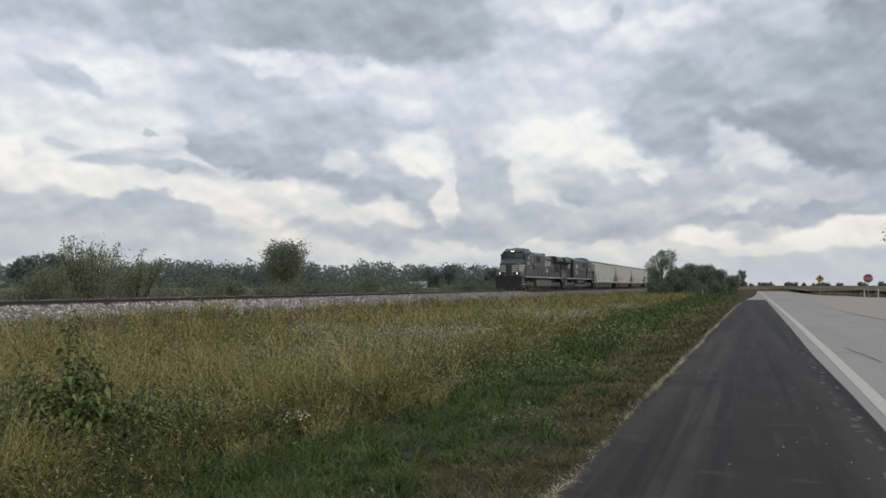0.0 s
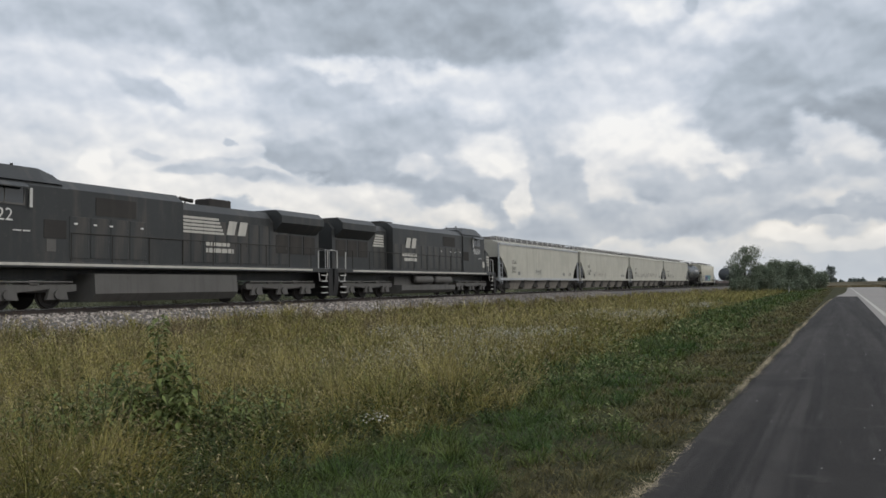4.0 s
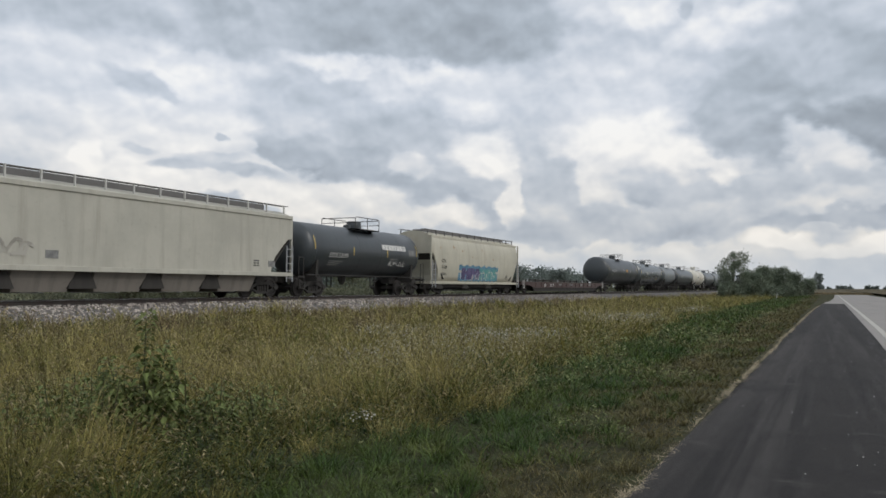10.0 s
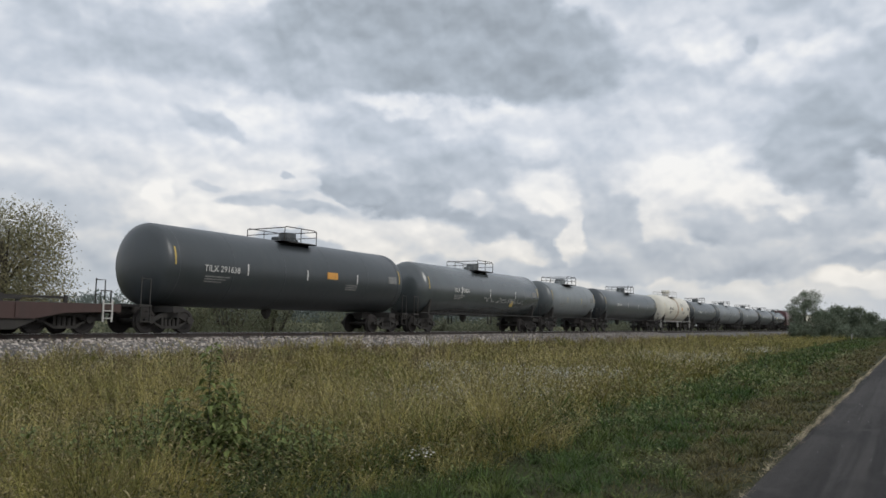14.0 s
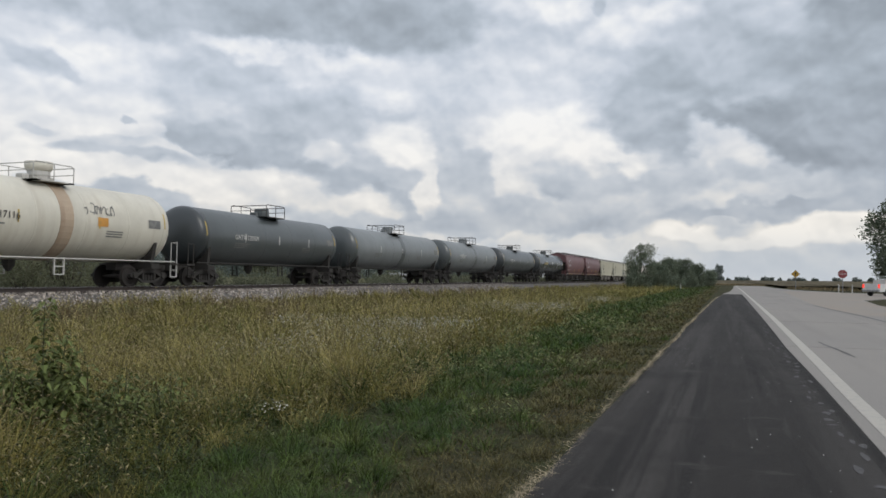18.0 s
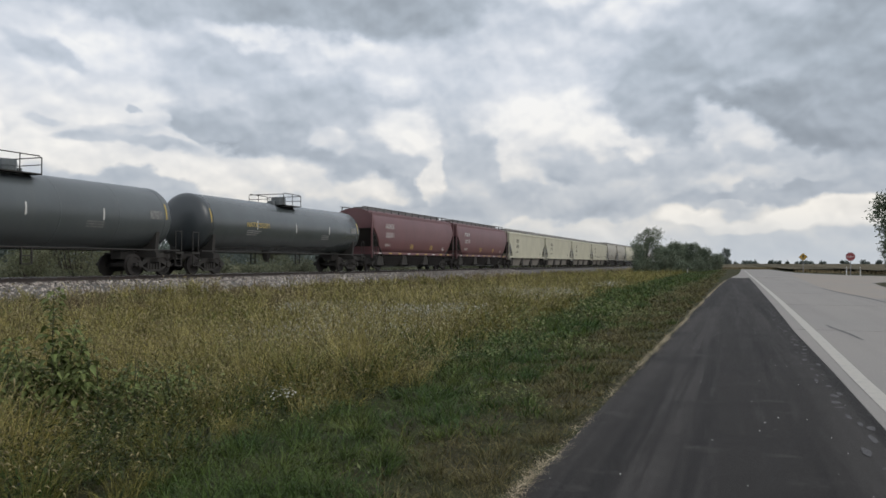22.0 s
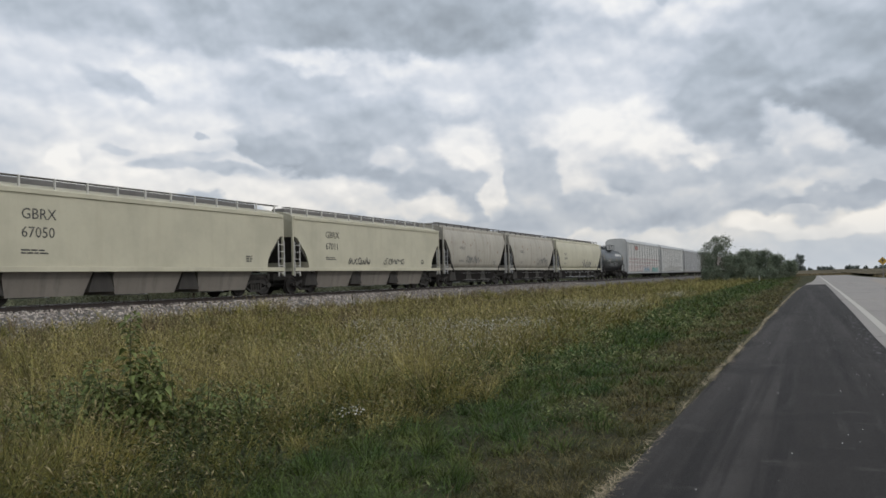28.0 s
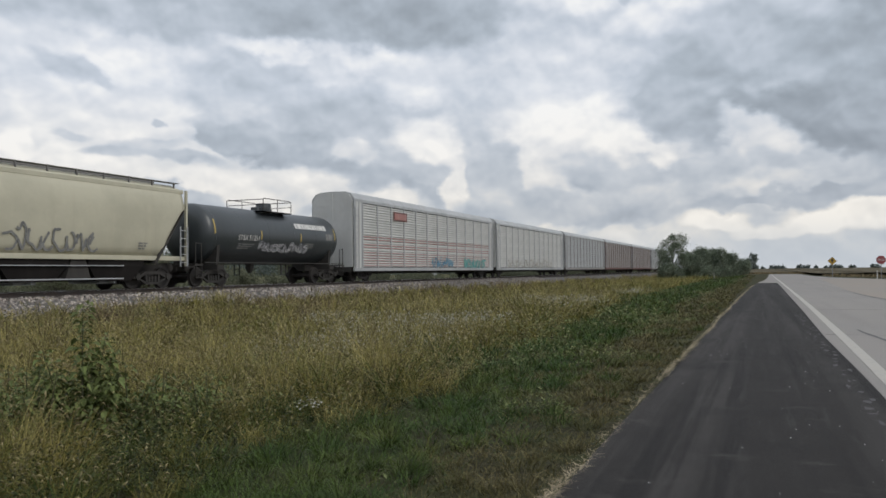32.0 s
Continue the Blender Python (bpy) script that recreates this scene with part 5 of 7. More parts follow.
# ---- the consist: things with the place of their front coupler, measured back along the track at the start
CONSIST = []
CONSIST.append((locomotive("9422", 1, "dusty black diesel freight locomotive with white nose stripes and lit headlights", True), 83.8, False))
CONSIST.append((locomotive("9850", -1, "dusty black diesel locomotive coupled cab rearwards behind another", False, 15.6), 105.5, True))
for i, (num, seed) in enumerate((("9364", 3), ("612937", 4), ("9187", 5), ("9142", 6))):
    c = hopper_car(21.25, MAT["hopper_grey"], 3.90, 4.50, 1.18, bays=5, trim=MAT["hopper_trim"] if i == 0 else None, label="long pale grey covered hopper car with sooty bays and scrawls", marks=("STLX", num), mark_y=3.0, mark_z=2.35, size=0.42)
    scrawl("spray_scrawl", c, MAT["smear"] if i != 0 else MAT["mark_grey"], 1.54, (8.5, 5.5, 3.0, 4.0)[i], 1.5, (1.4, 4.5, 13.0, 3.0)[i], 0.6, seed, (0.035, 0.06, 0.08, 0.06)[i], (3, 6, 12, 5)[i])
    for j in range(2):
        plate("grime_patch", MAT["mark_grey"], c, 1.536, (4.3, 16.0)[j] + i, 1.45, 0.5, 0.28)
    CONSIST.append((c, 127.57 + 21.25 * i, False))
c = tank_car(14.3, MAT["tank_black"], 1.42, 2.52, "dull black tank car with white print and a railed loading platform", marks="STSX 52189", mark_y=0.206, mark_z=-0.42, manway=0.5, plats=2.6)
bars("owner_letters", 1, MAT["mark_white"], c, 1.43, 8.45, 2.72, 3.3, 0.32, lean=15)
scrawl("spray_scrawl", c, MAT["mark_white"], 1.25, 9.3, 1.8, 2.05, 0.34, 21, 0.02, 7, lean=-24)
CONSIST.append((c, 212.6, False))
c = hopper_car(17.0, MAT["hopper_white"], 3.95, 4.45, 0.90, rounded=True, bays=3, end_cut=1.0, bay_mat=MAT["bay_dark"], label="off-white covered hopper car with a blue spray-painted mural", marks=("CEFX", "12108"), mark_y=1.8, mark_z=2.2, size=0.34, walk_posts=False)
mural(c, 1.39, 4.7, 0.95, 7.35, 1.15, 11, MAT["paint_blue"], MAT["paint_teal"], MAT["paint_purple"], lean=-8)
CONSIST.append((c, 226.9, False))
CONSIST.append((flat_car(28.4, "rusty red low flat car with white numbers and an empty deck"), 243.9, False))
# last column: front head colour; tank_black there stands for a shaded head
TANKS = [
    (272.4, 18.3, "tank_black", 1.60, 2.64, "TILX 291638", "long dull black tank car with yellow strips and an orange placard", None, None),
    (290.7, 18.6, "tank_gloss", 1.55, 2.56, "TILX 293404", "glossy black tank car reflecting the pale sky", None, None),
    (309.3, 12.6, "tank_grey", 1.42, 2.55, "", "short weathered grey tank car with dark heads", None, "tank_slate"),
    (321.9, 20.0, "tank_slate", 1.42, 2.53, "TILX 190", "dark slate tank car with a railed loading platform", None, "tank_black"),
    (341.9, 14.7, "tank_white", 1.55, 2.60, "PVSX 217116", "off-white tank car with a rusty band and white railings", ("rust_band", 0.32), None),
    (356.6, 16.3, "tank_slate", 1.42, 2.50, "GATX 220109", "dark slate tank car with yellow reflector strips", None, "tank_black"),
    (372.9, 19.1, "tank_grey", 1.45, 2.52, "", "grey tank car with a dark band and dark heads", ("tank_slate", 0.30), "tank_slate"),
    (392.0, 18.3, "tank_grey", 1.45, 2.52, "TILX 31917", "grey tank car with a dark band below its platform", ("tank_slate", 0.35), "tank_slate"),
    (410.3, 18.0, "tank_slate", 1.42, 2.53, "ADMX 29417", "dull black tank car with a silver scrawl on its head", None, "tank_black"),
    (428.3, 18.9, "tank_gloss", 1.42, 2.56, "NATX 252291", "glossy black tank car with its top shining pale", None, "tank_black"),
]
for b, length, paint, r, zc, mark, label, ringed, ends in TANKS:
    white = paint == "tank_white"
    c = tank_car(length, MAT[paint], r, zc, label, marks=mark, ring=(MAT[ringed[0]], ringed[1]) if ringed else None, dark_ends=MAT[ends] if ends else None, railing=MAT["rail_white"] if white else None, mark_mat="mark_black" if white else "yellow" if b > 425 else "mark_white", sill_line=b > 280, plats=2.2 if b < 300 else 1.9, saddle=b > 280, mark_y=0.165 if b < 275 else 0.24, mark_z=-0.2 if b < 275 else -0.12)
    w = car_wrap[c.name]
    if b < 275:
        w("orange_placard", MAT["orange"], 10.6, -0.1, 0.22, 0.8)
    if white:
        w("orange_placard", MAT["orange"], 9.2, -0.15, 0.2, 0.55)
        scrawl("spray_scrawl", c, MAT["mark_grey"], 1.53, 8.5, 2.9, 1.7, 0.5, 31, 0.02, 6, lean=14)
        put("saddle_tank_valve_housing", "valve_housing", MAT["tank_white"], lambda s: s.tube([(0, 0.35, 4.5), (0, 0.35, 4.62), (0, 0.35, 4.86)], [0.42, 0.5, 0.52], 14), c, 0, length * 0.5, 0, smooth=True)
    if 285 < b < 300:
        w("yellow_flash", MAT["yellow"], 12.5, -0.8, -0.45, 0.5)
        scrawl("spray_scrawl", c, MAT["mark_grey"], 1.52, 8.5, 1.95, 6.0, 0.35, 33, 0.02, 12)
    if 405 < b < 415:
        scrawl("spray_scrawl", c, MAT["mark_white"], 1.40, 1.25, 2.75, 0.75, 0.6, 35, 0.03, 5, lean=18)
    CONSIST.append((c, b, False))
for i, num in enumerate(("202601", "202675")):
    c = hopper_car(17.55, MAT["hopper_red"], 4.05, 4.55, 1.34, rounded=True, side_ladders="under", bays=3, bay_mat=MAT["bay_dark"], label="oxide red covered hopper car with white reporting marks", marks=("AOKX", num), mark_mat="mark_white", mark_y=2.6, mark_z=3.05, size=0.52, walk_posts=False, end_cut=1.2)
    for j in range(9):
        plate("sill_reflector", MAT["yellow" if j % 3 else "mark_white"], c, 1.448, 1.6 + j * 1.75, 1.22, 0.5, 0.09)
    for j in range(2):
        bars("stencil_block", 4, MAT["yellow"], c, 1.485, 7.3 + 4.2 * j, 1.95, 0.7, 0.05, 0.05, lean=-9)
    CONSIST.append((c, 447.3 + 17.65 * i, False))
for i in range(4):
    num = ("67044", "67031", "67050", "67011")[i]
    c = hopper_car(18.05, MAT["hopper_cream"], 3.90, 4.46, 1.32, bays=3, end_cut=1.25, label="clean cream covered hopper car with black reporting marks", marks=("GBRX", num), mark_y=3.3, mark_z=2.95, size=0.52, side_ladders="rail_white")
    if i == 3:
        scrawl("spray_scrawl", c, MAT["paint_black"], 1.54, 5.6, 1.55, 2.3, 0.5, 41, 0.03, 7)
        scrawl("spray_scrawl", c, MAT["paint_black"], 1.54, 9.6, 1.55, 2.6, 0.42, 42, 0.025, 8)
    if i in (2, 3):
        plate("rust_flash", MAT["orange"], c, 1.598, 1.4, 1.20, 2.6, 0.07)
    CONSIST.append((c, 482.6 + 18.05 * i, False))
for i, (b, length, paint, words) in enumerate(((554.8, 13.5, "hopper_tan", "495311"), (568.3, 14.1, "hopper_tan", "143253"), (582.4, 20.0, "hopper_cream", "450771"))):
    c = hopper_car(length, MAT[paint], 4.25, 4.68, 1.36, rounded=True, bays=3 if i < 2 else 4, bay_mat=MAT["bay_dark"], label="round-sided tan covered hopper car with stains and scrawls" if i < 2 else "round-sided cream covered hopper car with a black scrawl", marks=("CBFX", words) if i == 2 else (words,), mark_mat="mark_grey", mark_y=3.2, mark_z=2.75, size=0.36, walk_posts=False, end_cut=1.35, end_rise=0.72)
    scrawl("spray_scrawl", c, MAT["mark_grey"], (1.475, 1.475, 1.44)[i], (4.5, 8.0, 10.4)[i], (1.75, 1.75, 1.5)[i], (2.5, 3.2, 4.2)[i], (0.8, 0.8, 1.1)[i], 50 + i, 0.045, (4, 4, 8)[i], lean=-8)
    for y0, y1 in ((4.0, length / 2 - 0.15), (length / 2 + 0.15, length - 4.0)):
        put("discharge_tray", f"discharge_tray:{i}{y0:.1f}", MAT["hopper_trim" if i == 2 else "roof_walk"], lambda s: s.box(1.31, y0, 0.95, 1.40, y1, 0.98).tube([(1.36, y0, 0.45), (1.36, y1, 0.45)], 0.03, 6), c)
    CONSIST.append((c, b, False))
c = tank_car(14.3, MAT["tank_black"], 1.42, 2.55, "dull black tank car with a silver scrawl on its side", marks="STSX 51251", mark_y=0.236, mark_z=-0.29, manway=0.5, plats=2.6)
bars("owner_letters", 1, MAT["mark_white"], c, 1.35, 8.6, 3.05, 3.3, 0.32, lean=28)
scrawl("spray_scrawl", c, MAT["paint_silver"], 1.23, 5.2, 1.75, 4.6, 0.62, 61, 0.075, 8, lean=-18)
scrawl("spray_outline", c, MAT["paint_black"], 1.24, 5.2, 1.75, 4.6, 0.62, 61, 0.025, 8, lean=-18)
CONSIST.append((c, 602.4, False))
for i, (panel, low, fr, label) in enumerate((("rack_white", "rack_red", "rack_grey", "tall pale autorack car with faded red lower panels and spray paint"), ("rack_white", None, "rack_grey", "tall pale grey autorack car with ribbed side panels"), ("rack_grey", None, "rack_tan", "tall weathered grey autorack car"), ("rack_tan", None, "rack_maroon", "tall brown-grey autorack car with maroon posts"), ("rack_tan", None, "rack_maroon", "tall brown-grey autorack car with maroon posts"), ("rack_grey", None, "rack_tan", "tall weathered grey autorack car"))):
    c = autorack(28.35, MAT[panel], MAT[low] if low else None, MAT[fr], label)
    if i == 0:
        plate("owner_panel", MAT["rack_maroon"], c, 1.57, 6.2, 4.15, 2.2, 0.62, label="plain dark red panel")
        plate("owner_panel_face", MAT["rack_red"], c, 1.58, 6.35, 4.25, 1.9, 0.42)
        scrawl("spray_scrawl", c, MAT["paint_blue"], 1.56, 13.0, 0.95, 4.5, 0.9, 71, 0.06, 8)
        scrawl("spray_scrawl", c, MAT["paint_teal"], 1.565, 20.0, 0.9, 5.5, 1.1, 72, 0.09, 8)
    if i == 1:
        scrawl("spray_scrawl", c, MAT["smear"], 1.56, 4.0, 0.95, 18.0, 1.0, 73, 0.06, 18)
    CONSIST.append((c, 616.8 + 28.35 * i, False))


def travelled(t):
    """Metres that the train has gone by t seconds, at a nearly steady 18 m/s."""
    u = t / 32
    return 32 * (17.7179 * u + 1.8896 * u ** 2 + (-2.4930) * u ** 3 + 0.8257 * u ** 4)


# ---------------------------------------------------------------- road, shoulder, markings
MAT.update({
    "straw": leaf_material("dry_straw_grass", (0.385, 0.325, 0.130), (0.275, 0.235, 0.085), 0.75, through_light=0.12, patch=(1.1, 3, (0.17, 0.165, 0.058), 0.45, 0.6, 0.7)),
    "olive": leaf_material("olive_grass", (0.182, 0.168, 0.048), (0.25, 0.204, 0.063), 0.75, through_light=0.12, patch=(0.9, 3, (0.10, 0.115, 0.03), 0.45, 0.62, 0.7)),
    "green": leaf_material("lush_green_grass", (0.062, 0.094, 0.020), (0.098, 0.114, 0.029), 0.75, through_light=0.12, patch=(0.8, 3, (0.03, 0.072, 0.017), 0.42, 0.6, 0.8)),
    "brown": leaf_material("brown_seed_stalks", (0.21, 0.162, 0.095), (0.16, 0.135, 0.072), 0.6),
    "leaf_dark": leaf_material("dark_weed_leaves", (0.118, 0.155, 0.05), (0.18, 0.19, 0.068), 0.5, through_light=0.2),
    "forb": leaf_material("pale_forb_leaves", (0.185, 0.215, 0.095), (0.25, 0.25, 0.12), 0.45),
    "dry_edge": leaf_material("dry_edge_grass", (0.135, 0.112, 0.048), (0.098, 0.095, 0.034), 0.7, through_light=0.12, patch=(1.4, 3, (0.06, 0.066, 0.022), 0.45, 0.62, 0.8)),
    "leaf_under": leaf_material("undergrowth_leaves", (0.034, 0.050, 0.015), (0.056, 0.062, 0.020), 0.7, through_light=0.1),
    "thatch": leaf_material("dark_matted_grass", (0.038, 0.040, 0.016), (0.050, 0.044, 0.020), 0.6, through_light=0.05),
    # tree and brush leaves paled and greyed: haze put into the base colour
    "leaf_tree": leaf_material("tree_leaves", (0.16, 0.195, 0.138), (0.195, 0.22, 0.155), 0.45, through_light=0.45),
    "leaf_brush": leaf_material("track_side_brush_leaves", (0.150, 0.165, 0.108), (0.185, 0.184, 0.12), 0.35, through_light=0.45),
    "leaf_pale": leaf_material("pale_willow_leaves", (0.19, 0.205, 0.125), (0.23, 0.225, 0.14), 0.35, through_light=0.45),
    "leaf_autumn": leaf_material("yellowing_leaves", (0.25, 0.225, 0.13), (0.19, 0.19, 0.105), 0.45, through_light=0.45),
    # far leaves are bluish and pale: distance haze put into their colour
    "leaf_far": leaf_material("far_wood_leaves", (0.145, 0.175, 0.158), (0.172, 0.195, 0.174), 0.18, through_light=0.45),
    "bark": material("grey_bark", (0.095, 0.080, 0.065), 0.9, vary=[((6, 6, 1), 4, (0.05, 0.042, 0.035), 0.45, 0.6, 0.8)]),
    "petal": leaf_material("white_petals", (0.58, 0.57, 0.52), (0.50, 0.48, 0.42), 0.15),
    "stem": material("green_stem", (0.06, 0.07, 0.03), 0.8, vary=[(3, 3, (0.09, 0.07, 0.04), 0.45, 0.6, 0.8)]),
    "straw_litter": material("bleached_straw", (0.42, 0.35, 0.23), 0.9, island=0.3, vary=[(2, 3, (0.30, 0.24, 0.16), 0.45, 0.6, 0.7)]),
    "seal": material("dark_crack_seal", (0.075, 0.072, 0.07), 0.7, vary=[(4, 4, (0.16, 0.15, 0.145), 0.45, 0.65, 0.7)]),
    "joint": material("dusty_slab_joint", (0.19, 0.18, 0.168), 0.9, vary=[(3, 3, (0.24, 0.225, 0.21), 0.45, 0.6, 0.8)]),
    "panicle": leaf_material("pale_seed_panicles", (0.36, 0.31, 0.17), (0.27, 0.225, 0.115), 0.5),
    "chip": material("pale_stone_chip", (0.40, 0.39, 0.37), 0.9, island=0.4),
    # red dulled to hold the haze between here and the sign
    "sign_red": material("stop_sign_red", (0.27, 0.06, 0.065), 0.45, vary=[(3, 3, (0.28, 0.05, 0.05), 0.45, 0.6, 0.6)]),
    "sign_yellow": material("warning_sign_yellow", (0.50, 0.30, 0.04), 0.45, vary=[(3, 3, (0.42, 0.26, 0.05), 0.45, 0.6, 0.6)]),
    "sign_back": material("sign_black_print", (0.03, 0.03, 0.03), 0.5),
    "post_grey": material("galvanised_post", (0.30, 0.30, 0.30), 0.5, 0.4, vary=[(5, 3, (0.22, 0.22, 0.22), 0.45, 0.6, 0.7)]),
    "post_white": material("white_marker_post", (0.62, 0.61, 0.58), 0.6, vary=[(5, 3, (0.45, 0.44, 0.41), 0.5, 0.65, 0.7)]),
    "shed_wall": material("pale_metal_shed", (0.45, 0.46, 0.46), 0.6, vary=[(1.2, 3, (0.36, 0.36, 0.36), 0.45, 0.6, 0.7)]),
    "shed_roof": material("grey_metal_roof", (0.27, 0.28, 0.29), 0.5, vary=[(1.2, 3, (0.2, 0.2, 0.21), 0.45, 0.6, 0.7)]),
    "crop": material("ripe_brown_crop", (0.125, 0.108, 0.072), 0.95, spec=0.1, vary=[((0.02, 0.25, 1), 4, (0.065, 0.055, 0.034), 0.42, 0.6, 0.9), (0.9, 4, (0.12, 0.095, 0.06), 0.5, 0.68, 0.7)], bump=(1.5, 4, 0.3)),
    "pasture": material("dry_pasture", (0.135, 0.125, 0.066), 0.95, spec=0.1, vary=[(0.06, 4, (0.10, 0.108, 0.05), 0.42, 0.6, 0.9), (1.2, 4, (0.165, 0.145, 0.08), 0.5, 0.68, 0.7)], bump=(2, 4, 0.15)),
})


def flat_piece(name, outline, z, mat, parent=None, thick=0.0, label="", category="", kind="structure"):
    s = Shape()
    n = len(outline)
    if thick:
        s.loft([[(x, y, z - thick) for x, y in outline], [(x, y, z) for x, y in outline]])
    else:
        s.add([(x, y, z) for x, y in outline], [tuple(range(n))])
    if parent:
        return part(name, s, mat, parent)
    return tagged(new(name, s.mesh(name, mat)), label, category, kind=kind)


road = flat_piece("road", [(1.36, -150), (9.3, -150), (9.3, 58), (10.5, 72), (14, 82), (24, 87), (120, 90), (120, 108), (30, 108), (18.5, 111), (14.5, 117), (10.0, 142), (8.8, 172), (8.4, 218), (1.5, 218), (0.9, 150), (0.2, 110), (-0.3, 99.5), (-0.5, 92.2), (1.47, 91.2), (1.43, 60), (1.36, 31), (1.30, 20), (1.35, 13)], 0.0, MAT["concrete"], thick=0.25, label="pale worn concrete road with a side road branching off", category="road")
shoulder = flat_piece("pavement", [(-1.38, -150), (1.35, -150), (1.34, 13), (1.29, 20), (1.35, 31), (1.42, 60), (1.46, 91.0), (0.9, 91.1), (-0.50, 92.0), (-0.60, 88), (-0.97, 65), (-1.12, 50), (-1.26, 30), (-1.32, 17), (-1.36, 12), (-1.40, 8), (-1.38, 0)], 0.004, MAT["asphalt"], thick=0.25, label="freshly laid black asphalt shoulder with tyre tracks", category="shoulder")
s = Shape()
s.add([(x, y, 0.004) for y, x0, x1 in ((-150, 1.50, 1.70), (12, 1.51, 1.71), (20, 1.58, 1.79), (36, 1.69, 1.89), (60, 1.76, 1.95), (120, 1.84, 2.03), (216, 1.92, 2.10)) for x in (x0, x1)], [(2 * i, 2 * i + 1, 2 * i + 3, 2 * i + 2) for i in range(6)])
part("edge_line", s, MAT["line"], road)


def crack(points, w, mat=MAT["seal"]):
    s = Shape()
    v = []
    for i, (x, y) in enumerate(points):
        ww = w * (0.4 + 0.6 * math.sin(math.pi * (i + 0.5) / len(points)))
        v += [(x - ww, y, 0.005), (x + ww, y, 0.005)]
    s.add(v, [(2 * i, 2 * i + 1, 2 * i + 3, 2 * i + 2) for i in range(len(points) - 1)])
    return part("crack_seal", s, mat, road, "dark sealed crack in the concrete")


crack([(2.22, 22.6), (2.26, 21.6), (2.36, 20.6), (2.44, 19.6), (2.5, 18.4)], 0.045)
crack([(5.15, 55), (5.25, 51), (5.42, 47), (5.6, 43.5), (5.72, 40), (5.8, 36), (5.86, 31)], 0.09)
crack([(3.4, 95), (4.2, 82), (4.9, 70), (5.15, 60)], 0.08, MAT["concrete"])
for i in range(9):
    y = -4 + 12.4 * i
    part("slab_joint", Shape().box(1.32, y, 0.0, 9.28, y + 0.014, 0.003), MAT["joint"], road)
part("slab_joint", Shape().box(5.25, -20, 0.0, 5.262, 88, 0.0032), MAT["joint"], road)

MAT["tan_concrete"] = material("tan_dusty_concrete", (0.285, 0.250, 0.215), 0.9, spec=0.2, vary=[(0.3, 4, (0.262, 0.243, 0.222), 0.45, 0.62, 0.8), (25, 3, (0.33, 0.30, 0.27), 0.5, 0.7, 0.5)])
flat_piece("dusty_slab", [(5.9, 40), (9.25, 40), (9.25, 58), (10.4, 72.5), (13.9, 82.5), (24, 87.5), (24, 107), (16, 112), (12.5, 120), (7.4, 122), (5.4, 60), (5.4, 46)], 0.0036, MAT["tan_concrete"], road)

# loose chippings spilled over the joint of asphalt and concrete
rnd = random.Random(5)
s = Shape()
for i in range(60):
    y = 5 + i * 0.42 + rnd.uniform(-0.2, 0.2)
    x = 1.16 + rnd.uniform(-0.16, 0.08)
    w, l = rnd.uniform(0.02, 0.07), rnd.uniform(0.04, 0.2)
    n = 9
    s.add([(x + w * math.cos(a) * rnd.uniform(0.6, 1.1), y + l * math.sin(a) * rnd.uniform(0.6, 1.1), 0.009) for a in [2 * math.pi * k / n for k in range(n)]], [tuple(range(n))])
tagged(part("spilled_chippings", s, MAT["gravel_edge"], shoulder), kind="stuff")


def pebble_cloud(name, xs, ys, zs, sizes, mat, rng):
    """Many small rough stones as one mesh; each an uneven octahedron."""
    n = len(xs)
    base = np.array([(1, 0, 0), (0, 1, 0), (-1, 0, 0), (0, -1, 0), (0, 0, 0.8), (0, 0, -0.6)])
    tri = np.array([(0, 1, 4), (1, 2, 4), (2, 3, 4), (3, 0, 4), (1, 0, 5), (2, 1, 5), (3, 2, 5), (0, 3, 5)])
    a = rng.uniform(0, 2 * np.pi, n)
    jit = rng.uniform(0.6, 1.35, (n, 6, 3))
    v = base[None] * jit * np.asarray(sizes)[:, None, None]
    c, sn = np.cos(a)[:, None], np.sin(a)[:, None]
    vx, vy = v[:, :, 0] * c - v[:, :, 1] * sn, v[:, :, 0] * sn + v[:, :, 1] * c
    tilt = rng.uniform(-0.5, 0.5, (n, 1))
    vz = v[:, :, 2] + vx * tilt
    v = np.stack([vx + np.asarray(xs)[:, None], vy + np.asarray(ys)[:, None], vz + np.asarray(zs)[:, None]], -1).reshape(-1, 3)
    f = (tri[None] + (np.arange(n) * 6)[:, None, None]).reshape(-1, 3)
    return new(name, raw_mesh(name, v, f, mat))


rng = np.random.default_rng(7)
n = 130
ob = pebble_cloud("loose_stone_chips", rng.uniform(-1.3, 1.2, n), rng.uniform(3, 30, n), np.full(n, 0.008), rng.uniform(0.003, 0.009, n), MAT["chip"], rng)
tagged(ob, "small pale stone chips scattered on black asphalt", "stone chips", kind="stuff")

# ---------------------------------------------------------------- track
track = tagged(new("railway_track"), "single railway track on pale limestone ballast", "railway track", kind="structure")
RAIL = [(-0.07, -0.17), (0.07, -0.17), (0.07, -0.155), (0.012, -0.13), (0.012, -0.045), (0.036, -0.032), (0.036, -0.004), (-0.036, -0.004), (-0.036, -0.032), (-0.012, -0.045), (-0.012, -0.13), (-0.07, -0.155)]
for x in (-0.755, 0.755):
    r = part("rail", Shape().prism([(TRACK_X + x + a, RAIL_Z + b) for a, b in RAIL], -760, 1600), MAT["rail"], track, "rust-brown rail with a polished head")
    part("rail_head", Shape().box(TRACK_X + x - 0.034, -760, RAIL_Z - 0.0045, TRACK_X + x + 0.034, 1600, RAIL_Z), MAT["rail_top"], r)

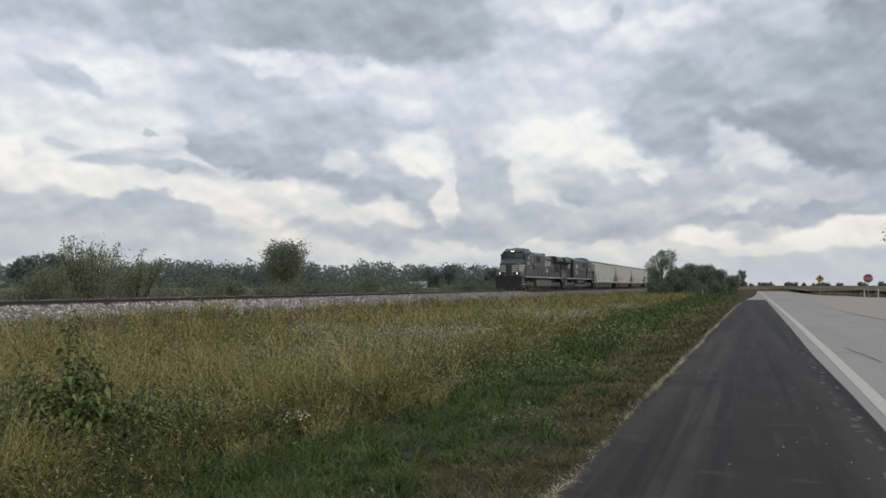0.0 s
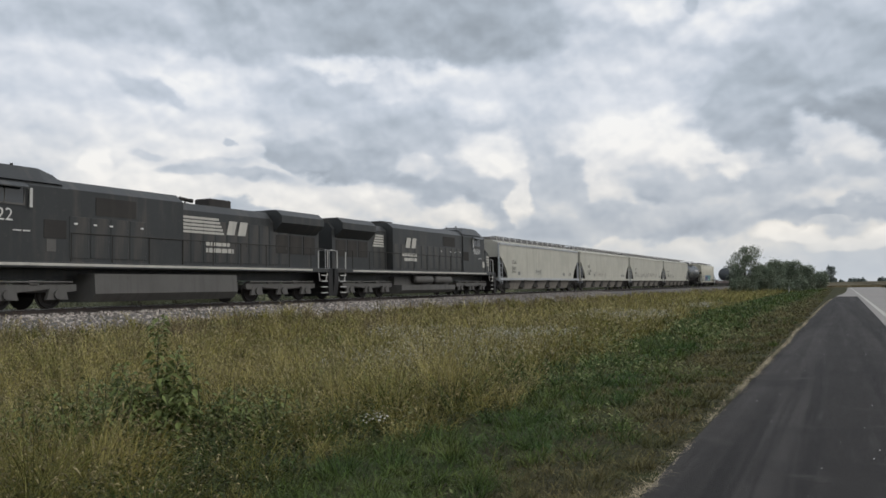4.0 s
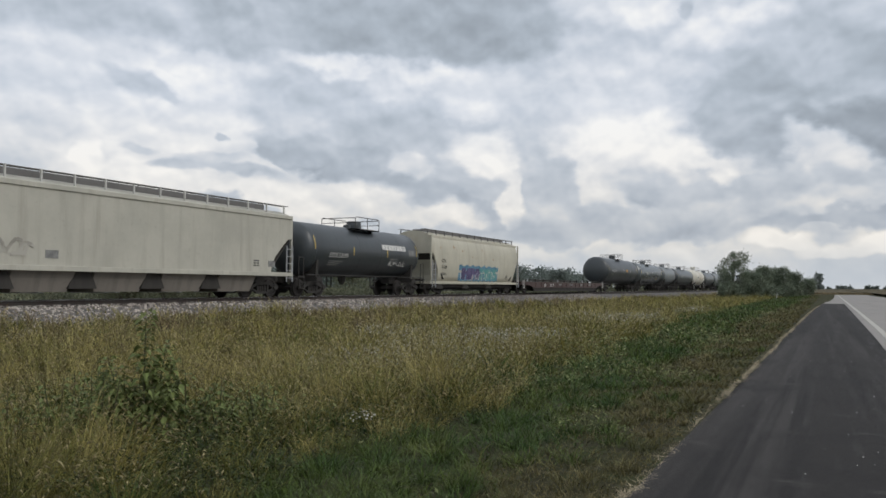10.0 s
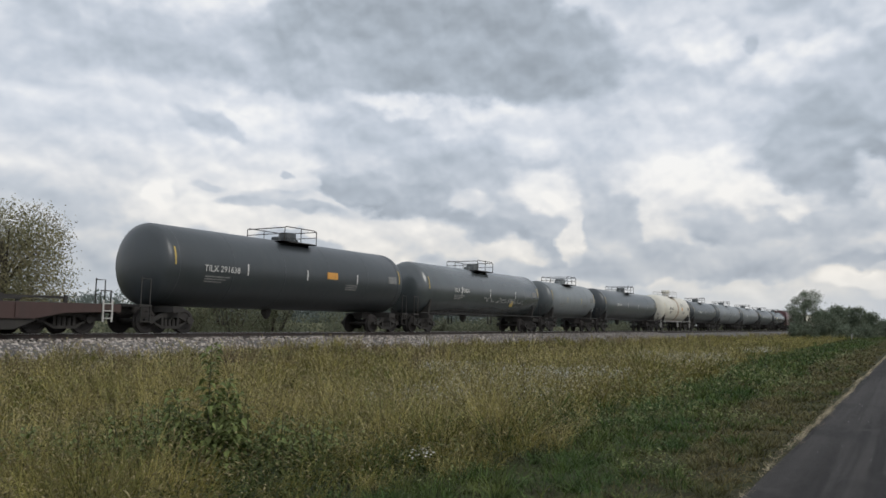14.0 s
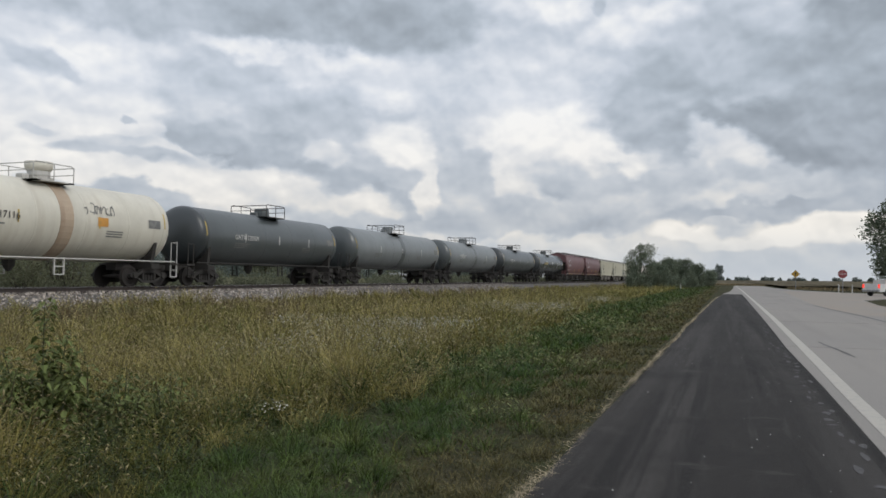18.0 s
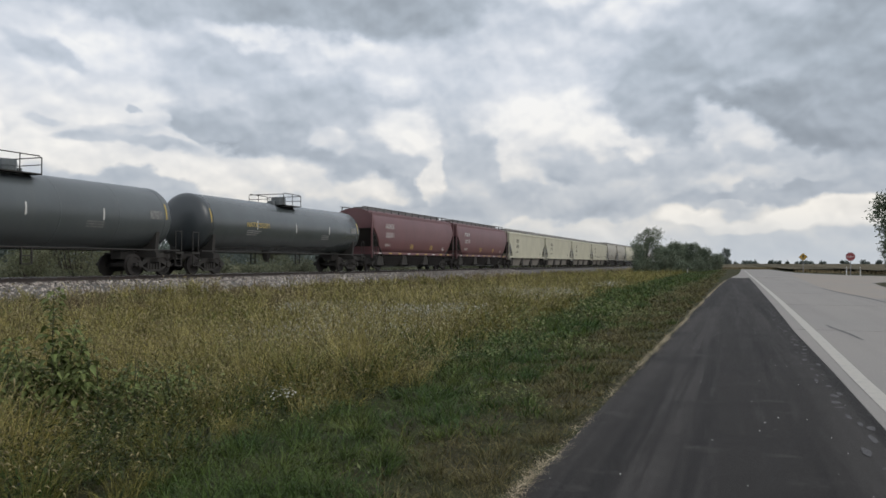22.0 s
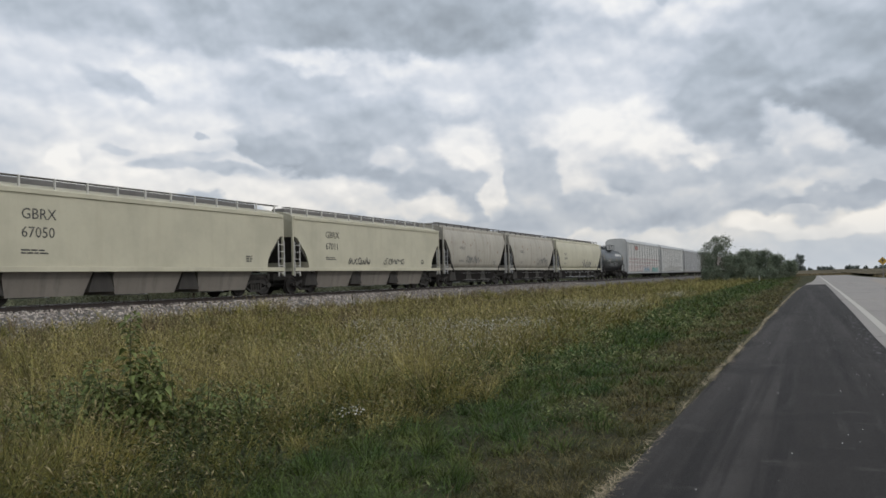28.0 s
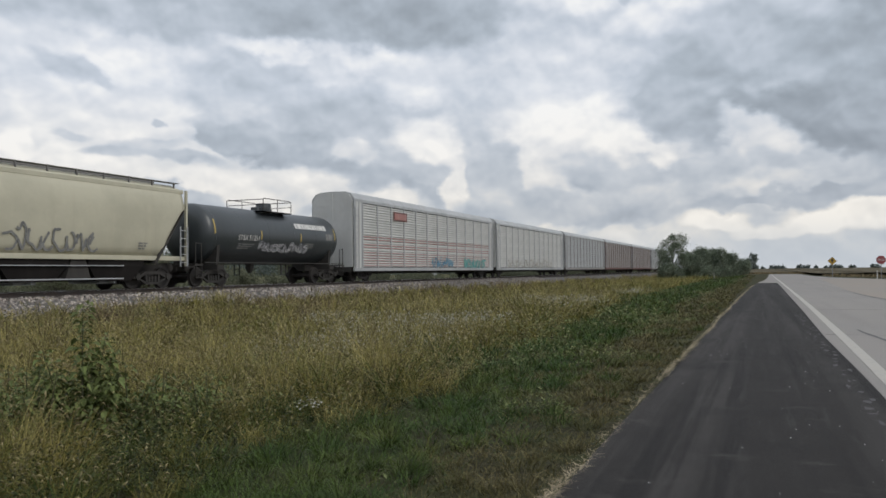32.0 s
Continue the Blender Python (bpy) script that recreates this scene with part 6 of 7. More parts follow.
# wooden ties: the 300 nearest one by one, the others joined
tie_mesh = Shape().box(-1.3, -0.115, -0.18, 1.3, 0.115, 0.0, 0.015).mesh("tie", MAT["tie"])
for i in range(300):
    ob = part("tie", tie_mesh, None, track)
    ob.matrix_local = pose(TRACK_X + rnd.uniform(-0.03, 0.03), -18 + 0.54 * i, RAIL_Z - 0.172, 0, 0, rnd.uniform(-0.6, 0.6))
s = Shape()
for i in range(420):
    y = -18 - 0.54 * (i + 1) if i < 120 else 144.5 + 0.54 * (i - 120)
    s.box(TRACK_X - 1.3, y - 0.11, RAIL_Z - 0.35, TRACK_X + 1.3, y + 0.11, RAIL_Z - 0.172)
tagged(part("far_ties", s, MAT["tie"], track), kind="stuff")

# ballast stones on the near shoulder
n = 34000
u = rng.uniform(0, 1, n)
ys = -6 + 92 * u ** 1.35
xs = rng.uniform(-25.1, -20.5, n)
zs = np.array([ground_z(x) for x in xs]) + rng.uniform(-0.01, 0.03, n)
zs = np.where(xs < -23.7, 0.80 + rng.uniform(-0.01, 0.05, n), zs)
sizes = rng.uniform(0.032, 0.078, n) * (1 + 0.6 * np.clip((ys - 30) / 60, 0, 1))
weathered = ys + rng.normal(0, 7, n) > 44
ob = pebble_cloud("ballast_stones", xs[~weathered], ys[~weathered], zs[~weathered], sizes[~weathered], MAT["stone"], rng)
tagged(ob, "pale grey crushed limestone ballast on the track shoulder", "ballast", kind="stuff")
ob = pebble_cloud("weathered_ballast_stones", xs[weathered], ys[weathered], zs[weathered], sizes[weathered], MAT["old_stone"], rng)
tagged(ob, "darker weathered ballast further along the track", "ballast", kind="stuff")
bed = ribbon("ballast_bed", [-28.9, -28.4, -26.9, -25.15, -23.4, -22.4, -21.3, -20.5], YS, lambda x, y: ground_z(x) + 0.02, MAT["ballast"], label="pale limestone ballast bed under the railway track", category="ballast bed")


# ---------------------------------------------------------------- grasses
def verge_height(xs, ys):
    return np.interp(xs, [p[0] for p in PROFILE], [p[1] for p in PROFILE])


def patch_noise(xs, ys, scale, seed):
    """Smooth noise from -1 to 1 over the plan, from a few waves."""
    r = np.random.default_rng(seed)
    out = np.zeros_like(xs)
    for k in range(7):
        a, f = r.uniform(0, 2 * np.pi), scale * r.uniform(0.5, 2.2)
        out += np.sin((xs * np.cos(a) + ys * np.sin(a)) * f + r.uniform(0, 6.28)) / 7 ** 0.5
    return np.clip(out, -1.6, 1.6) / 1.6


def blades(name, xs, ys, h, w, lean, mat, rng, label, category, lift=0.0, away=None):
    """Grass blades as one mesh: each rises, arches over and narrows to its tip."""
    n = len(xs)
    z0 = verge_height(xs, ys) - 0.02 + lift
    a = rng.uniform(0, 2 * np.pi, n) if away is None else away
    b = rng.uniform(0, 2 * np.pi, n)
    dx, dy = np.cos(a), np.sin(a)
    sx, sy = np.cos(b) * w / 2, np.sin(b) * w / 2
    droop = np.clip(lean - 0.45, 0, 1) * rng.uniform(0.2, 1.0, n)

    def at(u, wide):
        out = h * lean * u ** 1.8
        up = h * (u - droop * u ** 3 * 0.75 - 0.12 * lean * u * u)
        px, py, pz = xs + dx * out, ys + dy * out, z0 + up
        if wide == 0:
            return [np.stack([px, py, pz], -1)]
        return [np.stack([px - sx * wide, py - sy * wide, pz], -1), np.stack([px + sx * wide, py + sy * wide, pz], -1)]
    P = at(0.0, 1.0) + at(0.5, 0.9) + at(0.8, 0.6) + at(1.0, 0)
    v = np.stack(P, 1).reshape(-1, 3)
    f = (np.array([(0, 1, 3), (0, 3, 2), (2, 3, 5), (2, 5, 4), (4, 5, 6)])[None] + (np.arange(n) * 7)[:, None, None]).reshape(-1, 3)
    return tagged(new(name, raw_mesh(name, v, f, mat)), label, category, kind="stuff"), P[6]


def paved_line(ys):
    """Edge of the asphalt along the verge."""
    return np.interp(ys, [0, 8, 12, 17, 30, 50, 65, 88], [-1.38, -1.40, -1.36, -1.32, -1.26, -1.12, -0.97, -0.60])


def dry_line(ys):
    """How far the dry brown grass reaches from the asphalt."""
    return np.interp(ys, [4, 8, 11, 17, 32, 46, 90], [-2.25, -2.65, -2.75, -3.05, -3.6, -3.75, -3.2])


def mown_line(ys):
    """Where the mown green strip gives way to tall grass."""
    return np.interp(ys, [4, 7, 9, 12, 15, 20, 35, 51, 90], [-4.1, -4.55, -4.35, -4.5, -4.95, -5.1, -6.6, -7.6, -8.5])


def scatter(density, rng, x0=-21.7, x1=-1.5):
    """Places over the verge, thinning with distance: density is a list of (from, to, blades for each square metre)."""
    xs, ys = [], []
    for d0, d1, per in density:
        y_hi = d1
        n = int((x1 - x0) * (y_hi + 1) * per)
        x, y = rng.uniform(x0, x1, n), rng.uniform(-1, y_hi, n)
        d = np.hypot(x, y)
        az = np.degrees(np.arctan2(-x, y))
        keep = (d >= d0) & (d < d1) & (az < 64)
        xs.append(x[keep])
        ys.append(y[keep])
    return np.concatenate(xs), np.concatenate(ys)


rng = np.random.default_rng(11)


def tussocks(density, rng):
    """Tufts over the verge; density is a list of (from, to, tufts for each square metre, blades for each tuft). Gives the places of blades and tufts, the size of each tuft and the way its blades lean."""
    out = []
    for d0, d1, per, count in density:
        cx, cy = scatter([(d0, d1, per)], rng)
        r = 0.40 / per ** 0.5 * rng.uniform(0.6, 1.3, len(cx))
        cx, cy, r = (np.repeat(q, count) for q in (cx, cy, r))
        ox, oy = rng.normal(0, 0.55, len(cx)) * r, rng.normal(0, 0.55, len(cx)) * r
        u, g = (np.repeat(rng.uniform(0, 1, len(cx) // count), count) for _ in range(2))
        out.append(np.stack([cx + ox, cy + oy, cx, cy, u, g, np.arctan2(oy, ox) + rng.normal(0, 0.8, len(cx))]))
    return np.concatenate(out, 1)


X, Y, CX, CY, PICK, GROW, AWAY = tussocks([(2.2, 8, 10, 92), (8, 14, 8.5, 76), (14, 22, 7, 58), (22, 36, 5, 38), (36, 60, 3.2, 24), (60, 110, 1.7, 18), (110, 200, 0.6, 15)], rng)
D = np.hypot(X, Y)
wide = 0.0048 * np.clip(D / 6.5, 1, 8)
N = len(X)
edge = paved_line(Y) - 0.12 + 0.06 * patch_noise(X, Y, 2.6, 1)
mown = mown_line(CY) + 0.35 * patch_noise(CX, CY, 0.9, 2) + (GROW - 0.5) * 0.7
green_side = CX > mown
kindn = patch_noise(CX, CY, 0.75, 3) + 0.5 * patch_noise(CX, CY, 2.4, 4)
big = patch_noise(CX, CY, 0.22, 9)
on_verge = X < edge
dry_strip = CX > dry_line(CY) - 0.45 * patch_noise(CX, CY, 1.1, 5) + (GROW - 0.5) * 0.7
brown_band = CX < -16.5 + 1.5 * patch_noise(CX, CY, 0.5, 6)
m_drys = on_verge & green_side & dry_strip & (PICK < 0.62)
m_pale = on_verge & green_side & ~m_drys & ((dry_strip & (PICK < 0.9)) | ((GROW < 0.35) & (CY > 11)))
m_green = on_verge & green_side & ~m_drys & ~m_pale
tall = on_verge & ~green_side
gold = np.exp(-(((CX + 9.5) / 3.2) ** 2 + ((CY - 12.5) / 4.5) ** 2))
inland = np.clip((mown - CX) / 3.2, 0, 1)
far_in = np.clip((mown - CX) / 7.0, 0, 1)
p_straw = np.clip(0.02 + 0.30 * far_in + 0.26 * kindn + 0.2 * big + 0.5 * gold, 0.06, 0.72)
m_straw = tall & (PICK < p_straw) & ~(brown_band & (PICK > 0.25))
m_brown = tall & brown_band & (PICK >= 0.25) & (PICK < 0.45)
m_lush = tall & ~brown_band & (PICK > 0.90 - 0.22 * (1 - inland))
m_olive = tall & ~m_straw & ~m_brown & ~m_lush
tuft = (0.45 + 0.85 * GROW) * (1 + 0.25 * patch_noise(CX, CY, 0.9, 7))
rise = np.clip((mown - CX) / 1.1, 0.38, 1)
shaded = 1 - 0.35 * np.exp(-(((CX + 6.6) / 1.7) ** 2 + ((CY - 6.1) / 1.3) ** 2))
low_bank = shaded * np.where(CX < -16.5, 0.75, 1.0)
hg = (0.13 + np.clip(-(CX + 2.8), 0, 2) * 0.05) * (0.6 + 0.9 * GROW)
each = rng.uniform(0.4, 1.15, N)
TOPS = {}
for name, mask, hh, ww, ln, mat, label in (
    ("mown_grass", m_green, hg * each * 1.35, wide * 1.15, rng.uniform(0.3, 1.5, N), "green", "short lush green roadside grass"),
    ("pale_mown_grass", m_pale, hg * each * 1.35, wide, rng.uniform(0.3, 1.5, N), "dry_edge", "short olive grass through the mown strip"),
    ("dry_edge_grass", m_drys, 0.15 * each * (0.6 + 0.8 * GROW), wide, rng.uniform(0.4, 1.5, N), "dry_edge", "short dry brown grass along the asphalt edge"),
    ("straw_grass", m_straw, 0.88 * tuft * rise * low_bank * each, wide * 0.8, rng.uniform(0.1, 0.95, N), "straw", "tall golden dry grass with seed heads"),
    ("olive_grass", m_olive, 0.74 * tuft * rise * low_bank * each, wide * 1.05, rng.uniform(0.2, 1.25, N), "olive", "tall olive-green meadow grass"),
    ("lush_tufts", m_lush, 0.55 * tuft * rise * each, wide * 1.4, rng.uniform(0.4, 1.2, N), "green", "green tufts between taller grasses"),
    ("brown_stalks", m_brown, 0.66 * tuft * each, wide * 0.9, rng.uniform(0.1, 0.5, N), "brown", "brown seeding stalks at the foot of the ballast"),
):
    ob, tips = blades(name, X[mask], Y[mask], hh[mask], ww[mask], ln[mask], MAT[mat], rng, label, "grass", away=AWAY[mask])
    TOPS[name] = tips

# short matted thatch between tufts: dark colour stands for shade, green where mown
X, Y = scatter([(2.2, 8, 420), (8, 14, 220), (14, 22, 90), (22, 36, 40), (36, 60, 25), (60, 110, 10), (110, 200, 3)], rng)
keep = X < paved_line(Y) - 0.07 + 0.05 * patch_noise(X, Y, 2.6, 1)
X, Y = X[keep], Y[keep]
N = len(X)
lawn = (X > mown_line(Y) + 0.35 * patch_noise(X, Y, 0.9, 2)) & (X < dry_line(Y) - 0.45 * patch_noise(X, Y, 1.1, 5) + rng.normal(0, 0.25, N))
hh, ww, ln = rng.uniform(0.05, 0.17, N) * np.clip((-X - 1.0) * 0.6, 0.6, 1.4), 0.007 * np.clip(np.hypot(X, Y) / 5.5, 1, 9), rng.uniform(0.5, 1.6, N)
dry = ~lawn & (X > dry_line(Y) - 0.5 + rng.normal(0, 0.3, N)) & (rng.uniform(0, 1, N) < 0.8)
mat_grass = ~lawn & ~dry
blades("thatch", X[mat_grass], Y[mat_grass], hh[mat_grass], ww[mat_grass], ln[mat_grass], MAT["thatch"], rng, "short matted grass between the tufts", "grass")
blades("dry_turf", np.repeat(X[dry], 3) + rng.normal(0, 0.05, 3 * dry.sum()), np.repeat(Y[dry], 3) + rng.normal(0, 0.05, 3 * dry.sum()), np.repeat(hh[dry], 3) * rng.uniform(0.7, 1.5, 3 * dry.sum()), np.repeat(ww[dry], 3) * 0.8, np.repeat(ln[dry], 3), MAT["dry_edge"], rng, "short brown turf beside the asphalt", "grass")
blades("lawn_grass", X[lawn], Y[lawn], hh[lawn], ww[lawn], ln[lawn], MAT["green"], rng, "short fresh green grass of the mown strip", "grass")

# leafy undergrowth below the tall grass, its colour darkened to stand for shade
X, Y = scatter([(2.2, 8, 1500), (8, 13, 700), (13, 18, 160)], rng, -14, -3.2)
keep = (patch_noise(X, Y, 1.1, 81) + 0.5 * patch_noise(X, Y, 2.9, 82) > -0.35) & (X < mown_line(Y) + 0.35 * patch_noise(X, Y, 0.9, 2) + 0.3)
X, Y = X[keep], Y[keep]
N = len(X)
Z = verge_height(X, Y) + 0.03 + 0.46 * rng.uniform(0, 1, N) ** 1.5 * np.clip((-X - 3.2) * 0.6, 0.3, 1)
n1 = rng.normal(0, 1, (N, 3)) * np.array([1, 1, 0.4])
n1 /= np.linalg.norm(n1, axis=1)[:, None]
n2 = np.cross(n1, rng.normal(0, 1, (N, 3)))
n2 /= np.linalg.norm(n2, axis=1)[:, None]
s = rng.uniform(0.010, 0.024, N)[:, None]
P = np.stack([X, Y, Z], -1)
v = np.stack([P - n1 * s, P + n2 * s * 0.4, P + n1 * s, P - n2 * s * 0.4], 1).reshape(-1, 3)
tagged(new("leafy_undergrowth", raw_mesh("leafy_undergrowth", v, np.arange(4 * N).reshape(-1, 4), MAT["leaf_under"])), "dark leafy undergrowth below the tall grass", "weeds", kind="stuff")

# nodding seed heads on the tall grass
tips = np.concatenate([TOPS["straw_grass"], TOPS["olive_grass"]])
dd = np.hypot(tips[:, 0], tips[:, 1])
tips = tips[(tips[:, 2] > verge_height(tips[:, 0], tips[:, 1]) + 0.28) & (rng.uniform(0, 1, len(tips)) < np.where(dd < 16, 0.46, 0.34)) & (dd < 75)]


def seed_heads(name, tips, mat, rng, length, radius, label):
    n = len(tips)
    d = np.hypot(tips[:, 0], tips[:, 1])
    grow = np.clip(d / 9, 1, 3)
    a = rng.uniform(0, 2 * np.pi, n)
    L = length * rng.uniform(0.6, 1.4, n) * grow ** 0.5
    r = radius * rng.uniform(0.7, 1.3, n) * grow
    ax = np.stack([np.cos(a) * 0.75, np.sin(a) * 0.75, rng.uniform(-0.6, 0.6, n)], -1)
    up = np.array([0, 0, 1.0])
    s1 = np.cross(ax, up)
    s1 /= np.linalg.norm(s1, axis=1)[:, None]
    s2 = np.cross(s1, ax)
    mid = tips + ax * (L * 0.45)[:, None]
    end = tips + ax * L[:, None] - np.stack([0 * L, 0 * L, L * 0.35], -1)
    V = [tips] + [mid + (s1 * np.cos(t) + s2 * np.sin(t)) * r[:, None] for t in (0, 2.1, 4.2)] + [end]
    v = np.stack(V, 1).reshape(-1, 3)
    f = (np.array([(0, 1, 2), (0, 2, 3), (0, 3, 1), (4, 2, 1), (4, 3, 2), (4, 1, 3)])[None] + (np.arange(n) * 5)[:, None, None]).reshape(-1, 3)
    return tagged(new(name, raw_mesh(name, v, f, mat)), label, "seed heads", kind="stuff")


seed_heads("seed_heads", tips, MAT["panicle"], rng, 0.075, 0.0085, "pale nodding seed heads on tall grass")

# broad leaves of low weeds through the sward, in patches
wx, wy = scatter([(6, 9, 60), (9, 16, 190), (16, 30, 90), (30, 60, 22)], rng, -20, -2.0)
wn = patch_noise(wx, wy, 1.3, 91) + 0.6 * patch_noise(wx, wy, 3.1, 92)
keep = wn > 0.28
wx, wy = wx[keep], wy[keep]
n = len(wx)
wd = np.hypot(wx, wy)
wz = verge_height(wx, wy) + rng.uniform(0.04, 1.0, n) * np.clip((-wx - 1.8) * 0.17, 0.1, 0.55)
n1 = rng.normal(0, 1, (n, 3)) * np.array([1, 1, 0.5])
n1 /= np.linalg.norm(n1, axis=1)[:, None]
n2 = np.cross(n1, rng.normal(0, 1, (n, 3)))
n2 /= np.linalg.norm(n2, axis=1)[:, None]
s = (rng.uniform(0.012, 0.034, n) * np.clip(wd / 12, 1, 2))[:, None]
p = np.stack([wx, wy, wz], -1)
v = np.stack([p - n1 * s, p + n2 * s * 0.42, p + n1 * s, p - n2 * s * 0.42], 1).reshape(-1, 3)
tagged(new("weed_leaves", raw_mesh("weed_leaves", v, np.arange(4 * n).reshape(-1, 4), MAT["forb"])), "broad green weed leaves among the grasses", "weeds", kind="stuff")

# white asters in drifts
fx, fy = scatter([(4, 12, 10), (12, 30, 16), (30, 60, 7)], rng, -15, -3.5)
drift = patch_noise(fx, fy, 0.42, 21) + 1.0 * np.exp(-(((fx + 7.6) / 2.2) ** 2 + ((fy - 18) / 7) ** 2))
keep = (drift > 0.42) & (rng.uniform(0, 1, len(fx)) < 0.7) & (fx < -5.2 - np.clip((fy - 8) * 0.06, 0, 2))
fx, fy = fx[keep], fy[keep]
cl = 7
fx = np.repeat(fx, cl) + rng.normal(0, 0.16, len(fx) * cl)
fy = np.repeat(fy, cl) + rng.normal(0, 0.16, len(fy) * cl)
fz = verge_height(fx, fy) + rng.uniform(0.42, 0.74, len(fx))


def petals(name, xs, ys, zs, size, mat, rng, label):
    n = len(xs)
    a, t = rng.uniform(0, 2 * np.pi, n), rng.uniform(-0.7, 0.7, n)
    V = []
    for k in range(6):
        b = a + k * np.pi / 3
        rr = size * (1.0 if k % 2 == 0 else 0.75)
        V.append(np.stack([xs + rr * np.cos(b), ys + rr * np.sin(b) * np.cos(t), zs + rr * np.sin(b) * np.sin(t)], -1))
    v = np.stack(V, 1).reshape(-1, 3)
    f = (np.array([(0, 1, 2), (0, 2, 3), (0, 3, 4), (0, 4, 5)])[None] + (np.arange(n) * 6)[:, None, None]).reshape(-1, 3)
    return tagged(new(name, raw_mesh(name, v, f, mat)), label, "wild flowers", kind="stuff")


petals("white_asters", fx, fy, fz, rng.uniform(0.007, 0.014, len(fx)) * np.clip(np.hypot(fx, fy) / 13, 1, 2.0), MAT["petal"], rng, "drifts of small white asters in the tall grass")
k = 40
petals("white_flower_head", np.full(k, -4.62) + rng.normal(0, 0.10, k), np.full(k, 7.45) + rng.normal(0, 0.10, k), verge_height(np.full(k, -4.62), None) + rng.uniform(0.30, 0.44, k), rng.uniform(0.010, 0.018, k), MAT["petal"], rng, "cluster of white wild flowers in green grass")

# bleached straw along the ragged asphalt edge
n = 9000
sy = 2.5 + 75 * rng.uniform(0, 1, n) ** 2.0
clump = patch_noise(np.zeros(n), sy, 1.9, 31)
keep = rng.uniform(-1, 1.0, n) < clump * 1.2 + 0.1
sy = sy[keep]
n = len(sy)
sx = paved_line(sy) - 0.02 + 0.05 * patch_noise(np.zeros(n), sy, 2.1, 32) + rng.normal(0, 0.022, n)
a = rng.uniform(0, 2 * np.pi, n)
L, w = rng.uniform(0.04, 0.15, n), 0.0022 * np.clip(sy / 6, 1, 5)
dx, dy = np.cos(a) * L, np.sin(a) * L
z = rng.uniform(0.012, 0.05, n)
v = np.stack([np.stack([sx - np.sin(a) * w, sy + np.cos(a) * w, z], -1), np.stack([sx + np.sin(a) * w, sy - np.cos(a) * w, z], -1), np.stack([sx + dx, sy + dy, z + rng.uniform(-0.01, 0.03, n)], -1)], 1).reshape(-1, 3)
f = np.arange(3 * n).reshape(-1, 3)
tagged(new("straw_litter", raw_mesh("straw_litter", v, f, MAT["straw_litter"])), "bleached straw litter along the ragged asphalt edge", "straw", kind="stuff")


# ---------------------------------------------------------------- trees and shrubs
def leaf_cloud(name, centres, radii, count, size, mat, rng, parent=None, label="", squash=1.0, hollow=0.35):
    """Leaves round a set of clump centres: small tilted diamonds, thicker to the outside of each clump."""
    centres, radii = np.asarray(centres, float), np.asarray(radii, float)
    share = radii ** 2 / np.sum(radii ** 2)
    which = rng.choice(len(centres), count, p=share)
    d = rng.normal(0, 1, (count, 3))
    d /= np.linalg.norm(d, axis=1)[:, None]
    rr = radii[which] * (hollow + (1 - hollow) * rng.uniform(0, 1, count) ** 0.5) * rng.uniform(0.8, 1.15, count)
    p = centres[which] + d * rr[:, None] * np.array([1, 1, squash]) + rng.normal(0, 0.20, (count, 3)) * radii[which][:, None]
    n1 = rng.normal(0, 1, (count, 3))
    n1 /= np.linalg.norm(n1, axis=1)[:, None]
    n2 = np.cross(n1, rng.normal(0, 1, (count, 3)))
    n2 /= np.linalg.norm(n2, axis=1)[:, None]
    s = size * rng.uniform(0.6, 1.4, count)[:, None]
    v = np.stack([p - n1 * s, p + n2 * s * 0.45, p + n1 * s, p - n2 * s * 0.45], 1).reshape(-1, 3)
    f = np.arange(4 * count).reshape(-1, 4)
    me = raw_mesh(name, v, f, mat)
    ob = new(name, me)
    if parent:
        ob.parent = parent
    if label:
        ob["label"] = label
    return ob


def tree(x, y, height, spread, leaf, label, seed, leaves=5000, size=0.16, stem=0.25, crown_low=0.3, category="tree", name="tree", clumps=16, lean=0.0):
    rng = np.random.default_rng(seed)
    z0 = ground_z(x) if x < -1.45 else -0.05
    t = tagged(new(name), label, category)
    t.matrix_basis = pose(x, y, z0 - 0.05)
    pts = [(0, 0, 0)]
    for i in range(1, 6):
        pts.append((rng.normal(0, 0.02) * height + lean * height * i / 5, rng.normal(0, 0.02) * height, height * 0.85 * i / 5))
    part("trunk", Shape().tube(pts, [stem * (1 - 0.16 * i) for i in range(6)], 8), MAT["bark"], t)
    centres, radii = [], []
    for i in range(clumps):
        u = crown_low + (1 - crown_low) * ((i + 0.5) / clumps)
        shape = math.sin(math.pi * (0.18 + 0.74 * (u - crown_low) / (1 - crown_low))) ** 0.7
        a = i * 2.4 + rng.uniform(-0.5, 0.5)
        r = spread * shape * rng.uniform(0.35, 0.8)
        cr = spread * rng.uniform(0.24, 0.50) * (0.7 + 0.35 * shape)
        base = Vector(pts[min(5, int(u * 5))])
        c = (base.x + r * math.cos(a), base.y + r * math.sin(a), min(height * u, height - cr * 0.6))
        centres.append(c)
        radii.append(cr)
        j = max(1, min(4, int(u * 5) - 1))
        p0 = Vector(pts[j])
        midp = p0.lerp(Vector(c), 0.55) + Vector((0, 0, 0.08 * height))
        part("limb", Shape().tube([p0, midp, c], [stem * 0.42, stem * 0.25, stem * 0.08], 5), MAT["bark"], t)
    leaf_cloud("crown", centres, radii, leaves, size, leaf, rng, t)
    return t


